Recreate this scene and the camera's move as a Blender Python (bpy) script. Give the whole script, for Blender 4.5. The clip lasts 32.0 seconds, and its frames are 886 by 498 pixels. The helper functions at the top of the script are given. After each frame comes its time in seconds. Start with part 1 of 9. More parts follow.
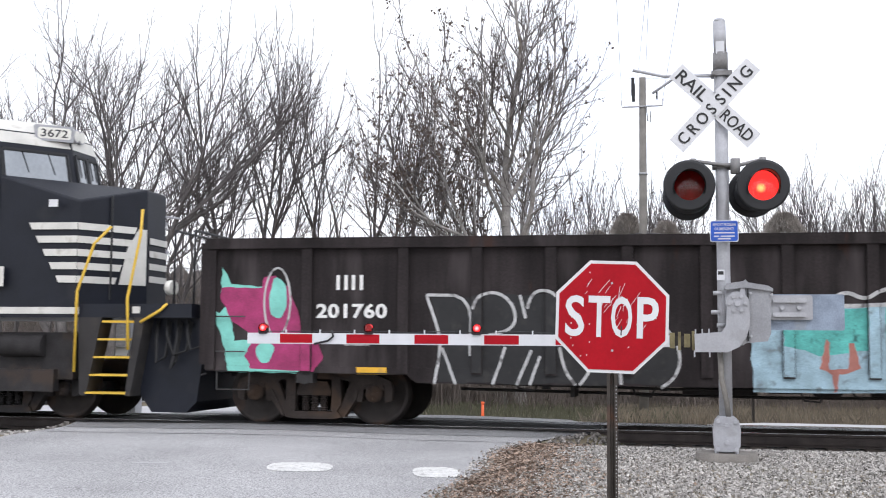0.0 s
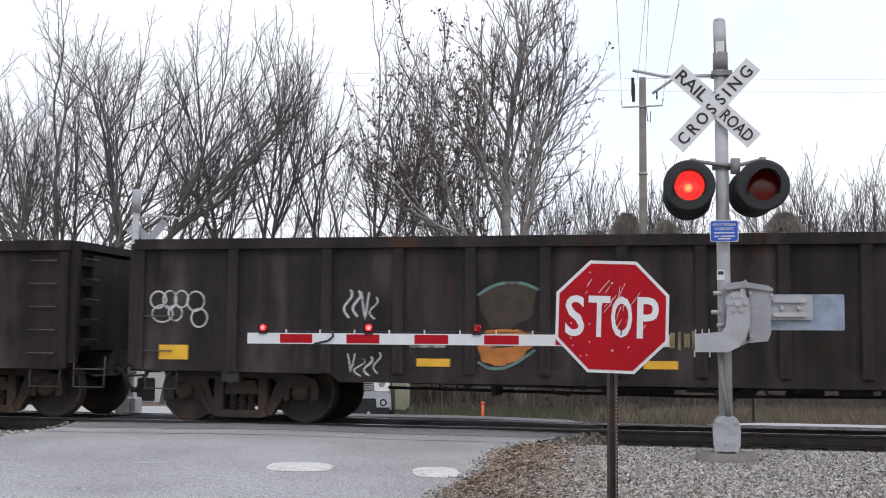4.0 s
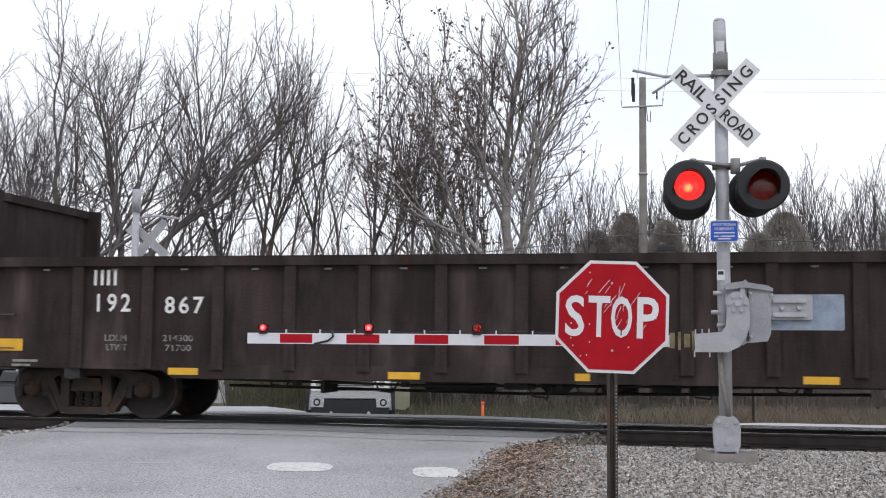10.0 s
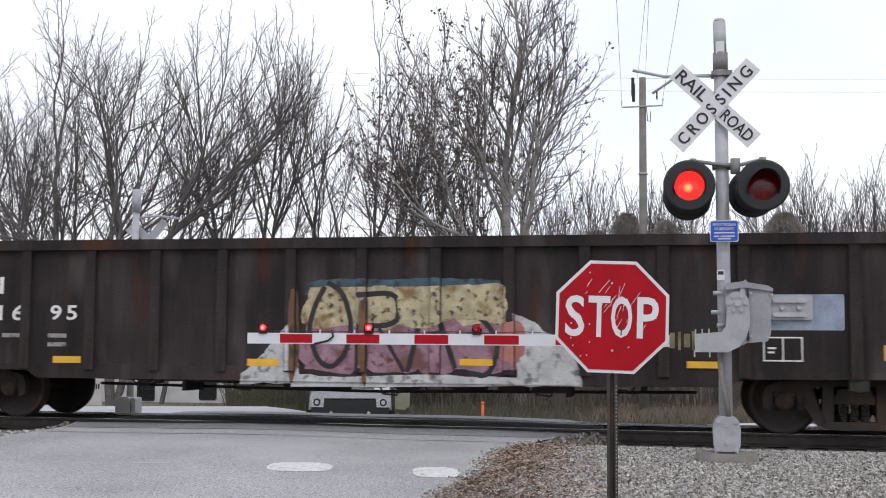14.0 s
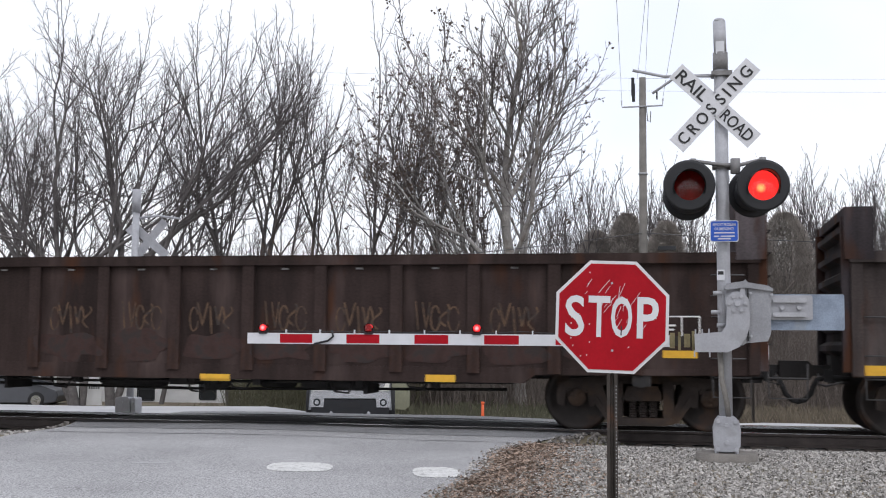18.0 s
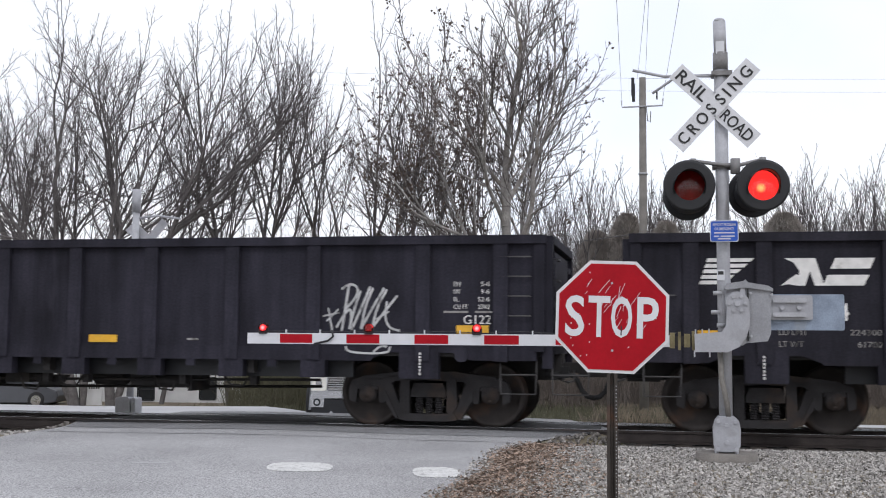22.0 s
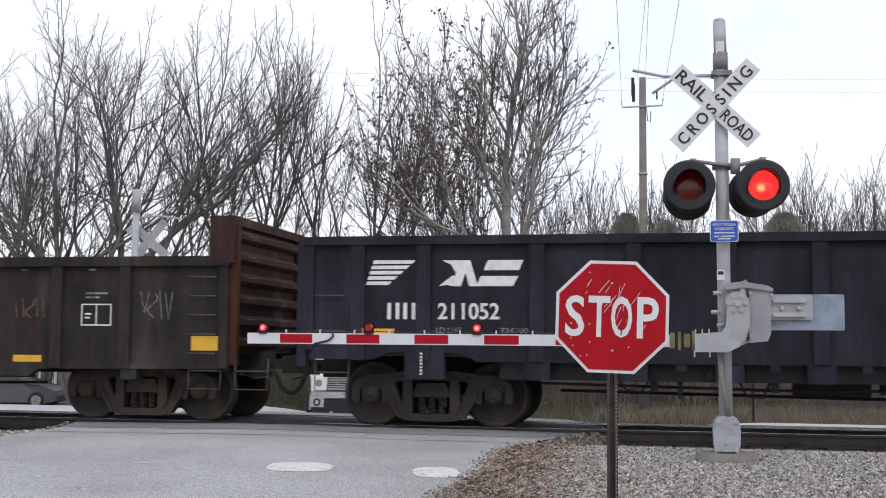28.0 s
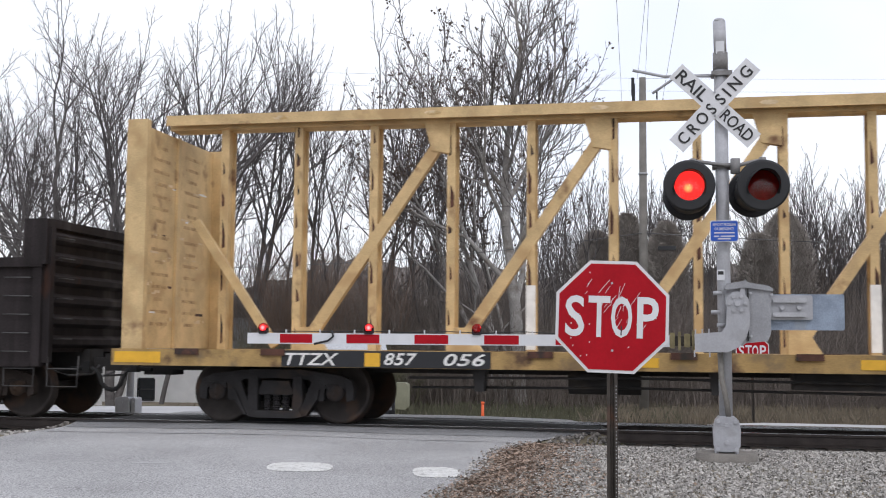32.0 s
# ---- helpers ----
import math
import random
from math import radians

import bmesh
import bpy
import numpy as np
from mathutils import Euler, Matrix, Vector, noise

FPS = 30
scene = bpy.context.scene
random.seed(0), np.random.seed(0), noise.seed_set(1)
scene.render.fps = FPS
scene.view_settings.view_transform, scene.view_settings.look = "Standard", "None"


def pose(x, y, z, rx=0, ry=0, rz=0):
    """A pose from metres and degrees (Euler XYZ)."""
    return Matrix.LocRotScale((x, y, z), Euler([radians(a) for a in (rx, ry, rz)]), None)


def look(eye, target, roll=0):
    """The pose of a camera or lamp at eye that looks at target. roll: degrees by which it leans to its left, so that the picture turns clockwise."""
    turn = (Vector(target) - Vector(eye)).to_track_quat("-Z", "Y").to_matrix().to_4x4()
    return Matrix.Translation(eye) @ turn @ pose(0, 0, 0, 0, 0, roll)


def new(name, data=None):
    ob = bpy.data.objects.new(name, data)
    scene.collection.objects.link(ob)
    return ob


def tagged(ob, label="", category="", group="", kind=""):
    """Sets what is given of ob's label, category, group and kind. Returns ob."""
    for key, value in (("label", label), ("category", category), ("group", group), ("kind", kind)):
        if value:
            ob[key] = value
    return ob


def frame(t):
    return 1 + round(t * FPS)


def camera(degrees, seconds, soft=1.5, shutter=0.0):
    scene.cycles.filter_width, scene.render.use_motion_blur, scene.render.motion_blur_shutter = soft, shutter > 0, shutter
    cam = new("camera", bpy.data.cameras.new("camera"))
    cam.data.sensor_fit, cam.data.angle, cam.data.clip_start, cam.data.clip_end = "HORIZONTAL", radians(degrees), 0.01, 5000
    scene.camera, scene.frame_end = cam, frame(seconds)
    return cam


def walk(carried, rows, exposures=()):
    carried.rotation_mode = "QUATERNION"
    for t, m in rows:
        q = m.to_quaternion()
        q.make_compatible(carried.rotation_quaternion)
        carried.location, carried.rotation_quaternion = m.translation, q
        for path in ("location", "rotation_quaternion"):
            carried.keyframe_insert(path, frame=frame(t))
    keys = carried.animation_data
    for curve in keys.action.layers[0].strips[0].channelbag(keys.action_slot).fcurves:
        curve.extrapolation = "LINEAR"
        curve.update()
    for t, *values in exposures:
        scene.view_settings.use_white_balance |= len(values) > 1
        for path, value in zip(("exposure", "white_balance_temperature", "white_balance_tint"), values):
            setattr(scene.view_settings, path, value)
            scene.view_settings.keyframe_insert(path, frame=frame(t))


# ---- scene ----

# ================= camera: it stands still =================
cam = camera(41.279, 32.0, soft=1.05, shutter=0.1)
EYE = (0.0000, -17.4735, 1.1366)
AIM = (-3.9619, 2.0603, 2.7899)
HELD = look(EYE, AIM, 0.496)
walk(cam, [(0.0, HELD), (32.0, HELD)], exposures=[(0.0, 0.45, 6200, 13.0), (0.6, 0.2, 6200, 13.0), (1.5, 0.0, 6200, 13.0), (32.0, 0.0, 6200, 13.0)])

# ================= world and sun: a bright overcast winter sky =================
SUN_UP, SUN_ROUND = 42.0, 200.0
world = bpy.data.worlds.new("overcast")
scene.world = world
world.use_nodes = True
wt = world.node_tree
wt.nodes.clear()
w_out = wt.nodes.new("ShaderNodeOutputWorld")
w_bg = wt.nodes.new("ShaderNodeBackground")
w_sky = wt.nodes.new("ShaderNodeTexSky")
w_sky.sky_type, w_sky.sun_disc = "NISHITA", False
w_sky.sun_elevation, w_sky.sun_rotation = radians(SUN_UP), radians(SUN_ROUND)
w_dim = wt.nodes.new("ShaderNodeMix")
w_dim.data_type, w_dim.blend_type = "RGBA", "MULTIPLY"
w_dim.inputs[0].default_value = 1.0
w_dim.inputs[7].default_value = (0.12, 0.12, 0.12, 1)
w_noise = wt.nodes.new("ShaderNodeTexNoise")
w_noise.inputs["Scale"].default_value, w_noise.inputs["Detail"].default_value = 2.6, 5.0
w_ramp = wt.nodes.new("ShaderNodeValToRGB")
w_ramp.color_ramp.elements[0].position, w_ramp.color_ramp.elements[0].color = 0.36, (0.9, 0.935, 1.0, 1)
w_ramp.color_ramp.elements[1].position, w_ramp.color_ramp.elements[1].color = 0.5, (1.0, 1.0, 1.0, 1)
w_mix = wt.nodes.new("ShaderNodeMix")
w_mix.data_type = "RGBA"
w_mix.inputs[0].default_value = 0.9
w_bg.inputs["Strength"].default_value = 1.12
wt.links.new(w_sky.outputs[0], w_dim.inputs[6])
wt.links.new(w_noise.outputs[0], w_ramp.inputs[0])
wt.links.new(w_dim.outputs[2], w_mix.inputs[6])
wt.links.new(w_ramp.outputs[0], w_mix.inputs[7])
wt.links.new(w_mix.outputs[2], w_bg.inputs["Color"])
wt.links.new(w_bg.outputs[0], w_out.inputs[0])

sun = new("sun", bpy.data.lights.new("sun", "SUN"))
sun.data.energy, sun.data.angle, sun.data.color = 0.8, radians(20), (1.0, 0.97, 0.94)
sun_way = Vector((0.35, -0.75, 0.85)).normalized()
sun.matrix_world = look(sun_way * 60, (0, 0, 0))


# ================= materials =================
def surf(name, col, rough=0.6, metal=0.0, var=0.18, scale=4.0, fine=60.0, bump=0.12, rust=None, rust_at=0.62, streak=1.0, dirt=None, dirt_at=0.6, dirt_scale=0.7, spec=0.5, speckle=None, rust_scale=2.3):
    """A weathered surface: tone at two scales, relief, and rust or dirt in patches of their own shape."""
    m = bpy.data.materials.new(name)
    m.use_nodes = True
    n, l = m.node_tree.nodes, m.node_tree.links
    b = n["Principled BSDF"]
    tc = n.new("ShaderNodeTexCoord")
    mp = n.new("ShaderNodeMapping")
    mp.inputs["Scale"].default_value = (1, 1, streak)
    l.new(tc.outputs["Object"], mp.inputs[0])

    def tex(k, detail=5.0, plain=False):
        t = n.new("ShaderNodeTexNoise")
        t.inputs["Scale"].default_value, t.inputs["Detail"].default_value = k, detail
        l.new(tc.outputs["Object"] if plain else mp.outputs[0], t.inputs["Vector"])
        return t

    def tone(f):
        return tuple(min(1.0, c * f) for c in col) + (1,)
    coarse, grain = tex(scale), tex(fine, 3.0, True)
    r1 = n.new("ShaderNodeValToRGB")
    r1.color_ramp.elements[0].position, r1.color_ramp.elements[0].color = 0.3, tone(1 - var)
    r1.color_ramp.elements[1].position, r1.color_ramp.elements[1].color = 0.7, tone(1 + var)
    l.new(coarse.outputs[0], r1.inputs[0])
    mx = n.new("ShaderNodeMix")
    mx.data_type, mx.blend_type = "RGBA", "OVERLAY"
    mx.inputs[0].default_value = min(0.6, var * 1.6) if speckle is None else speckle
    l.new(r1.outputs[0], mx.inputs[6])
    if speckle is None:
        l.new(grain.outputs[0], mx.inputs[7])
    else:
        crisp = n.new("ShaderNodeValToRGB")
        crisp.color_ramp.elements[0].position, crisp.color_ramp.elements[1].position = 0.36, 0.64
        l.new(grain.outputs[0], crisp.inputs[0])
        l.new(crisp.outputs[0], mx.inputs[7])
    last = mx.outputs[2]
    for extra, at, k in ((rust, rust_at, rust_scale), (dirt, dirt_at, dirt_scale)):
        if extra is None:
            continue
        t = tex(k, 8.0)
        r = n.new("ShaderNodeValToRGB")
        r.color_ramp.elements[0].position, r.color_ramp.elements[1].position = at, min(0.99, at + 0.12)
        l.new(t.outputs[0], r.inputs[0])
        m2 = n.new("ShaderNodeMix")
        m2.data_type = "RGBA"
        m2.inputs[7].default_value = (*extra, 1)
        l.new(r.outputs[0], m2.inputs[0])
        l.new(last, m2.inputs[6])
        last = m2.outputs[2]
    l.new(last, b.inputs["Base Color"])
    b.inputs["Metallic"].default_value, b.inputs["Specular IOR Level"].default_value = metal, spec
    rr = n.new("ShaderNodeMapRange")
    rr.inputs[3].default_value, rr.inputs[4].default_value = max(0.05, rough - 0.12), min(1.0, rough + 0.12)
    l.new(grain.outputs[0], rr.inputs[0])
    l.new(rr.outputs[0], b.inputs["Roughness"])
    if bump:
        bp = n.new("ShaderNodeBump")
        bp.inputs["Strength"].default_value, bp.inputs["Distance"].default_value = bump, 0.01
        l.new(grain.outputs[0], bp.inputs["Height"])
        l.new(bp.outputs[0], b.inputs["Normal"])
    return m


def glow(name, col, strength, heart=None, size=0.14):
    """A lit lamp: brighter and yellower at its heart."""
    m = bpy.data.materials.new(name)
    m.use_nodes = True
    n, l = m.node_tree.nodes, m.node_tree.links
    n.remove(n["Principled BSDF"])
    em = n.new("ShaderNodeEmission")
    em.inputs[0].default_value, em.inputs[1].default_value = (*col, 1), strength
    if heart:
        tc = n.new("ShaderNodeTexCoord")
        ln = n.new("ShaderNodeVectorMath")
        ln.operation = "LENGTH"
        across = n.new("ShaderNodeVectorMath")
        across.operation = "MULTIPLY"
        across.inputs[1].default_value = (1, 0, 1)
        l.new(tc.outputs["Object"], across.inputs[0])
        l.new(across.outputs[0], ln.inputs[0])
        r = n.new("ShaderNodeValToRGB")
        r.color_ramp.elements[0].position, r.color_ramp.elements[0].color = 0.0, (*heart, 1)
        r.color_ramp.elements[1].position, r.color_ramp.elements[1].color = size, (*col, 1)
        l.new(ln.outputs[1], r.inputs[0])
        l.new(r.outputs[0], em.inputs[0])
    l.new(em.outputs[0], n["Material Output"].inputs[0])
    return m


def pane(name, tint, gloss=0.12, rough=0.03):
    """Thin tinted glass."""
    m = bpy.data.materials.new(name)
    m.use_nodes = True
    n, l = m.node_tree.nodes, m.node_tree.links
    n.remove(n["Principled BSDF"])
    a, g, x = n.new("ShaderNodeBsdfTransparent"), n.new("ShaderNodeBsdfGlossy"), n.new("ShaderNodeMixShader")
    a.inputs[0].default_value = (*tint, 1)
    g.inputs["Roughness"].default_value = rough
    x.inputs[0].default_value = gloss
    l.new(a.outputs[0], x.inputs[1])
    l.new(g.outputs[0], x.inputs[2])
    l.new(x.outputs[0], n["Material Output"].inputs[0])
    return m


RUST = (0.13, 0.055, 0.028)
M = {
    "asphalt": surf("worn_asphalt", (0.335, 0.333, 0.337), 0.9, var=0.16, scale=0.6, fine=62, bump=0.35, speckle=0.5),
    "pale_road": surf("pale_concrete_road", (0.42, 0.42, 0.43), 0.85, var=0.1, scale=0.6, fine=90, bump=0.3),
    "asphalt_new": surf("dark_patch_asphalt", (0.22, 0.22, 0.225), 0.92, var=0.12, scale=1.1, fine=45, bump=0.6, speckle=0.35),
    "line": surf("worn_road_paint", (0.62, 0.62, 0.605), 0.8, var=0.1, scale=6, fine=70, bump=0.3, dirt=(0.36, 0.355, 0.35), dirt_at=0.56, dirt_scale=14, speckle=0.25),
    "dirt": surf("winter_ground", (0.2, 0.165, 0.115), 0.95, var=0.3, scale=0.7, fine=40, bump=0.6, dirt=(0.11, 0.11, 0.06), dirt_at=0.52, dirt_scale=0.35),
    "gravel_bed": surf("gravel_bed", (0.24, 0.23, 0.215), 0.95, var=0.3, scale=9, fine=55, bump=0.9),
    "ballast_bed": surf("ballast_bed", (0.13, 0.12, 0.11), 0.95, var=0.3, scale=7, fine=45, bump=0.9),
    "stone": surf("crushed_stone", (0.36, 0.342, 0.32), 0.9, var=0.22, scale=12, fine=70, bump=0.3),
    "stone_dark": surf("stained_ballast", (0.2, 0.185, 0.17), 0.9, var=0.35, scale=12, fine=70, bump=0.3),
    "leaf": surf("dead_leaves", (0.27, 0.2, 0.155), 0.85, var=0.4, scale=5, fine=60, bump=0.1),
    "grass": surf("dry_grass", (0.155, 0.13, 0.095), 0.9, var=0.35, scale=1.0, fine=40, bump=0.0),
    "green": surf("winter_green", (0.075, 0.075, 0.045), 0.9, var=0.35, scale=1.2, fine=40, bump=0.0),
    "concrete": surf("concrete", (0.19, 0.175, 0.158), 0.9, var=0.2, scale=5, fine=70, bump=0.4),
    "rail": surf("rail_steel", (0.045, 0.036, 0.033), 0.7, metal=0.3, var=0.3, scale=6, fine=80, bump=0.2),
    "railhead": surf("polished_railhead", (0.55, 0.56, 0.58), 0.22, metal=1.0, var=0.08, scale=6, fine=80, bump=0.03),
    "tie": surf("creosoted_timber", (0.06, 0.048, 0.04), 0.9, var=0.3, scale=5, fine=50, bump=0.5),
    "rubber": surf("crossing_rubber", (0.035, 0.034, 0.036), 0.8, var=0.2, scale=5, fine=50, bump=0.3),
    "galv": surf("galvanised_steel", (0.4, 0.405, 0.43), 0.6, metal=0.15, var=0.12, scale=7, fine=50, bump=0.08),
    "alu": surf("aluminium_paint", (0.37, 0.375, 0.4), 0.5, metal=0.15, var=0.1, scale=6, fine=60, bump=0.1, dirt=(0.3, 0.3, 0.31), dirt_at=0.57, dirt_scale=4),
    "weight": surf("blue_grey_steel", (0.25, 0.3, 0.38), 0.5, metal=0.3, var=0.2, scale=7, fine=60, bump=0.1, dirt=(0.36, 0.38, 0.4), dirt_at=0.5, dirt_scale=3),
    "black": surf("black_paint", (0.012, 0.013, 0.016), 0.55, var=0.2, scale=7, fine=60, bump=0.08),
    "white": surf("white_sheeting", (0.62, 0.63, 0.655), 0.5, var=0.05, scale=6, fine=60, bump=0.03, dirt=(0.55, 0.55, 0.56), dirt_at=0.66, dirt_scale=5),
    "red": surf("red_sheeting", (0.36, 0.005, 0.013), 0.5, var=0.1, scale=5, fine=50, bump=0.03, spec=0.15),
    "sign_white": surf("sign_white", (0.66, 0.665, 0.69), 0.45, var=0.06, scale=5, fine=60, bump=0.03),
    "blue": surf("blue_sheeting", (0.014, 0.09, 0.5), 0.45, var=0.1, scale=5, fine=50, bump=0.03),
    "sign_black": surf("sign_black", (0.015, 0.015, 0.017), 0.5, var=0.1, scale=8, fine=60, bump=0.03),
    "post": surf("brown_steel_post", (0.045, 0.038, 0.033), 0.6, metal=0.3, var=0.25, scale=8, fine=60, bump=0.1, rust=RUST, rust_at=0.55),
    "wheel": surf("wheel_steel", (0.04, 0.033, 0.03), 0.7, metal=0.2, var=0.25, scale=5, fine=60, bump=0.1, rust=(0.085, 0.05, 0.035), rust_at=0.5),
    "truck": surf("dusty_cast_steel", (0.033, 0.031, 0.032), 0.85, metal=0.0, var=0.3, scale=4, fine=50, bump=0.2, rust=(0.055, 0.041, 0.034), rust_at=0.55, spec=0.3),
    "truck_brown": surf("rusty_cast_steel", (0.046, 0.037, 0.033), 0.88, var=0.3, scale=4, fine=50, bump=0.2, rust=(0.075, 0.05, 0.036), rust_at=0.52, spec=0.25),
    "under": surf("underframe_black", (0.028, 0.026, 0.026), 0.85, var=0.25, scale=3, fine=50, bump=0.15, dirt=(0.05, 0.043, 0.038), dirt_at=0.55, dirt_scale=2),
    "grab": surf("grab_iron", (0.05, 0.047, 0.047), 0.6, var=0.2, scale=7, fine=60, bump=0.05),
    "reflector": surf("yellow_reflector", (0.72, 0.4, 0.025), 0.5, var=0.1, scale=6, fine=60, bump=0.03, dirt=(0.4, 0.25, 0.06), dirt_at=0.64, dirt_scale=3),
    "stencil": surf("white_stencil", (0.72, 0.71, 0.69), 0.7, var=0.12, scale=8, fine=70, bump=0.03, dirt=(0.4, 0.38, 0.36), dirt_at=0.64, dirt_scale=5),
    "stencil_dim": surf("faded_stencil", (0.28, 0.27, 0.26), 0.8, var=0.2, scale=8, fine=70, bump=0.03, dirt=(0.1, 0.095, 0.09), dirt_at=0.52, dirt_scale=7),
    "chrome": surf("chrome", (0.7, 0.71, 0.73), 0.18, metal=1.0, var=0.05, scale=5, fine=60, bump=0.0),
    "silver": surf("silver_car_paint", (0.5, 0.51, 0.53), 0.3, metal=0.5, var=0.05, scale=3, fine=90, bump=0.0),
    "slate": surf("slate_car_paint", (0.06, 0.063, 0.072), 0.4, metal=0.0, var=0.06, scale=3, fine=90, bump=0.0),
    "tyre": surf("tyre_rubber", (0.02, 0.02, 0.021), 0.85, var=0.15, scale=8, fine=60, bump=0.1),
    "gate_lens": pane("gate_lamp_lens", (0.9, 0.3, 0.3), 0.05, 0.15),
    "gear": surf("grey_gate_paint", (0.29, 0.295, 0.315), 0.6, var=0.15, scale=6, fine=60, bump=0.08, dirt=(0.22, 0.22, 0.225), dirt_at=0.58, dirt_scale=5),
    "brass": surf("dull_brass", (0.2, 0.17, 0.09), 0.5, metal=0.5, var=0.25, scale=9, fine=60, bump=0.05),
    "dark_galv": surf("weathered_clamp_steel", (0.24, 0.235, 0.235), 0.65, metal=0.15, var=0.2, scale=7, fine=50, bump=0.1),
    "olive": surf("pale_olive_paint", (0.27, 0.27, 0.19), 0.7, var=0.15, scale=3, fine=40, bump=0.05),
    "lens": pane("red_lens", (0.95, 0.3, 0.27), 0.05, 0.2),
    "unlit": surf("unlit_red_reflector", (0.3, 0.018, 0.022), 0.35, var=0.3, scale=14, fine=60, bump=0.0),
    "lit": glow("lit_red_lamp", (1.0, 0.1, 0.09), 1.25, (1.4, 2.0, 0.6), 0.055),
    "lit_small": glow("lit_gate_lamp", (1.0, 0.05, 0.06), 1.6, (3.2, 1.6, 1.6), 0.03),
    "headlight": surf("frosted_lamp", (0.75, 0.74, 0.68), 0.3, var=0.05, scale=8, fine=60, bump=0.0),
    "bark": surf("grey_brown_bark", (0.12, 0.11, 0.107), 0.9, var=0.3, scale=3, fine=25, bump=0.5),
    "bark_pale": surf("pale_sycamore_bark", (0.3, 0.285, 0.27), 0.85, var=0.3, scale=2.2, fine=20, bump=0.3, dirt=(0.15, 0.125, 0.1), dirt_at=0.55, dirt_scale=1.4),
    "twig": surf("twigs", (0.112, 0.101, 0.101), 0.9, var=0.3, scale=2, fine=25, bump=0.0),
    "twig_pale": surf("pale_twigs", (0.13, 0.115, 0.11), 0.9, var=0.3, scale=2, fine=25, bump=0.0),
    "brush": surf("brushwood", (0.145, 0.122, 0.107), 0.95, var=0.35, scale=0.8, fine=25, bump=0.0),
    "far": surf("far_woods", (0.2, 0.18, 0.17), 1.0, var=0.45, scale=0.9, fine=5, bump=0.0, streak=0.12, dirt=(0.11, 0.097, 0.09), dirt_at=0.5, dirt_scale=1.6, speckle=0.3),
    "green_brush": surf("green_brush", (0.095, 0.09, 0.055), 0.95, var=0.35, scale=0.9, fine=25, bump=0.0),
    "pole": surf("weathered_pole", (0.18, 0.17, 0.155), 0.9, var=0.2, scale=3, fine=40, bump=0.3),
    "wire": surf("cable", (0.1, 0.1, 0.105), 0.6, var=0.1, scale=3, fine=30, bump=0.0),
    "siding": surf("white_siding", (0.7, 0.7, 0.69), 0.7, var=0.06, scale=2, fine=40, bump=0.1),
    "dark_glass": surf("dark_window", (0.02, 0.023, 0.026), 0.12, var=0.2, scale=2, fine=20, bump=0.0),
    # the grey is a sky reflection put into the colour; gloss adds real ones
    "sky_glass": surf("sky_grey_cab_glass", (0.3, 0.32, 0.34), 0.08, metal=0.6, var=0.1, scale=2, fine=20, bump=0.0, spec=1.0),
    "roof": surf("grey_shingles", (0.12, 0.115, 0.11), 0.9, var=0.25, scale=6, fine=40, bump=0.3),
    "orange": surf("orange_plastic", (0.75, 0.12, 0.03), 0.5, var=0.08, scale=6, fine=60, bump=0.0),
    "yellow_rail": surf("safety_yellow", (0.7, 0.46, 0.05), 0.5, var=0.12, scale=6, fine=60, bump=0.03),
    "loco_black": surf("loco_black_paint", (0.011, 0.013, 0.02), 0.45, var=0.2, scale=2, fine=60, bump=0.03, dirt=(0.022, 0.023, 0.028), dirt_at=0.58, dirt_scale=1.2, spec=0.28),
    "loco_white": surf("loco_white_paint", (0.62, 0.61, 0.57), 0.5, var=0.1, scale=3, fine=60, bump=0.03, dirt=(0.4, 0.38, 0.33), dirt_at=0.6, dirt_scale=3),
    "beam": surf("ochre_yellow_paint", (0.56, 0.4, 0.2), 0.7, var=0.2, scale=2.5, fine=60, bump=0.08, rust=(0.17, 0.085, 0.04), rust_at=0.62, dirt=(0.45, 0.3, 0.14), dirt_at=0.54, dirt_scale=1.7),
    "blue_spray": surf("faded_blue_spray", (0.05, 0.095, 0.12), 0.8, var=0.3, scale=5, fine=60, bump=0.0, dirt=(0.03, 0.032, 0.034), dirt_at=0.5, dirt_scale=6),
    "rust_dark": surf("dark_red_rust", (0.046, 0.022, 0.018), 0.9, var=0.35, scale=6, fine=50, bump=0.1, dirt=(0.03, 0.022, 0.02), dirt_at=0.48, dirt_scale=6),
    "rust_dim": surf("faded_rusty_spray", (0.09, 0.052, 0.03), 0.85, var=0.35, scale=6, fine=60, bump=0.0, dirt=(0.04, 0.03, 0.025), dirt_at=0.5, dirt_scale=8),
    "beam_dirty": surf("dirty_yellow_sill", (0.36, 0.235, 0.09), 0.8, var=0.25, scale=3, fine=50, bump=0.1, rust=(0.1, 0.055, 0.03), rust_at=0.53, dirt=(0.2, 0.14, 0.075), dirt_at=0.52, dirt_scale=2.5),
    "scuff": surf("pale_scuff", (0.6, 0.47, 0.3), 0.8, var=0.2, scale=6, fine=60, bump=0.0, dirt=(0.47, 0.31, 0.13), dirt_at=0.48, dirt_scale=9),
    "pink": surf("pink_spray", (0.32, 0.03, 0.12), 0.7, var=0.25, scale=4, fine=60, bump=0.0),
    "mint": surf("mint_spray", (0.2, 0.55, 0.47), 0.7, var=0.15, scale=4, fine=60, bump=0.0),
    "sky_spray": surf("pale_blue_spray", (0.3, 0.43, 0.5), 0.75, var=0.25, scale=4, fine=60, bump=0.0, dirt=(0.17, 0.22, 0.24), dirt_at=0.56, dirt_scale=7),
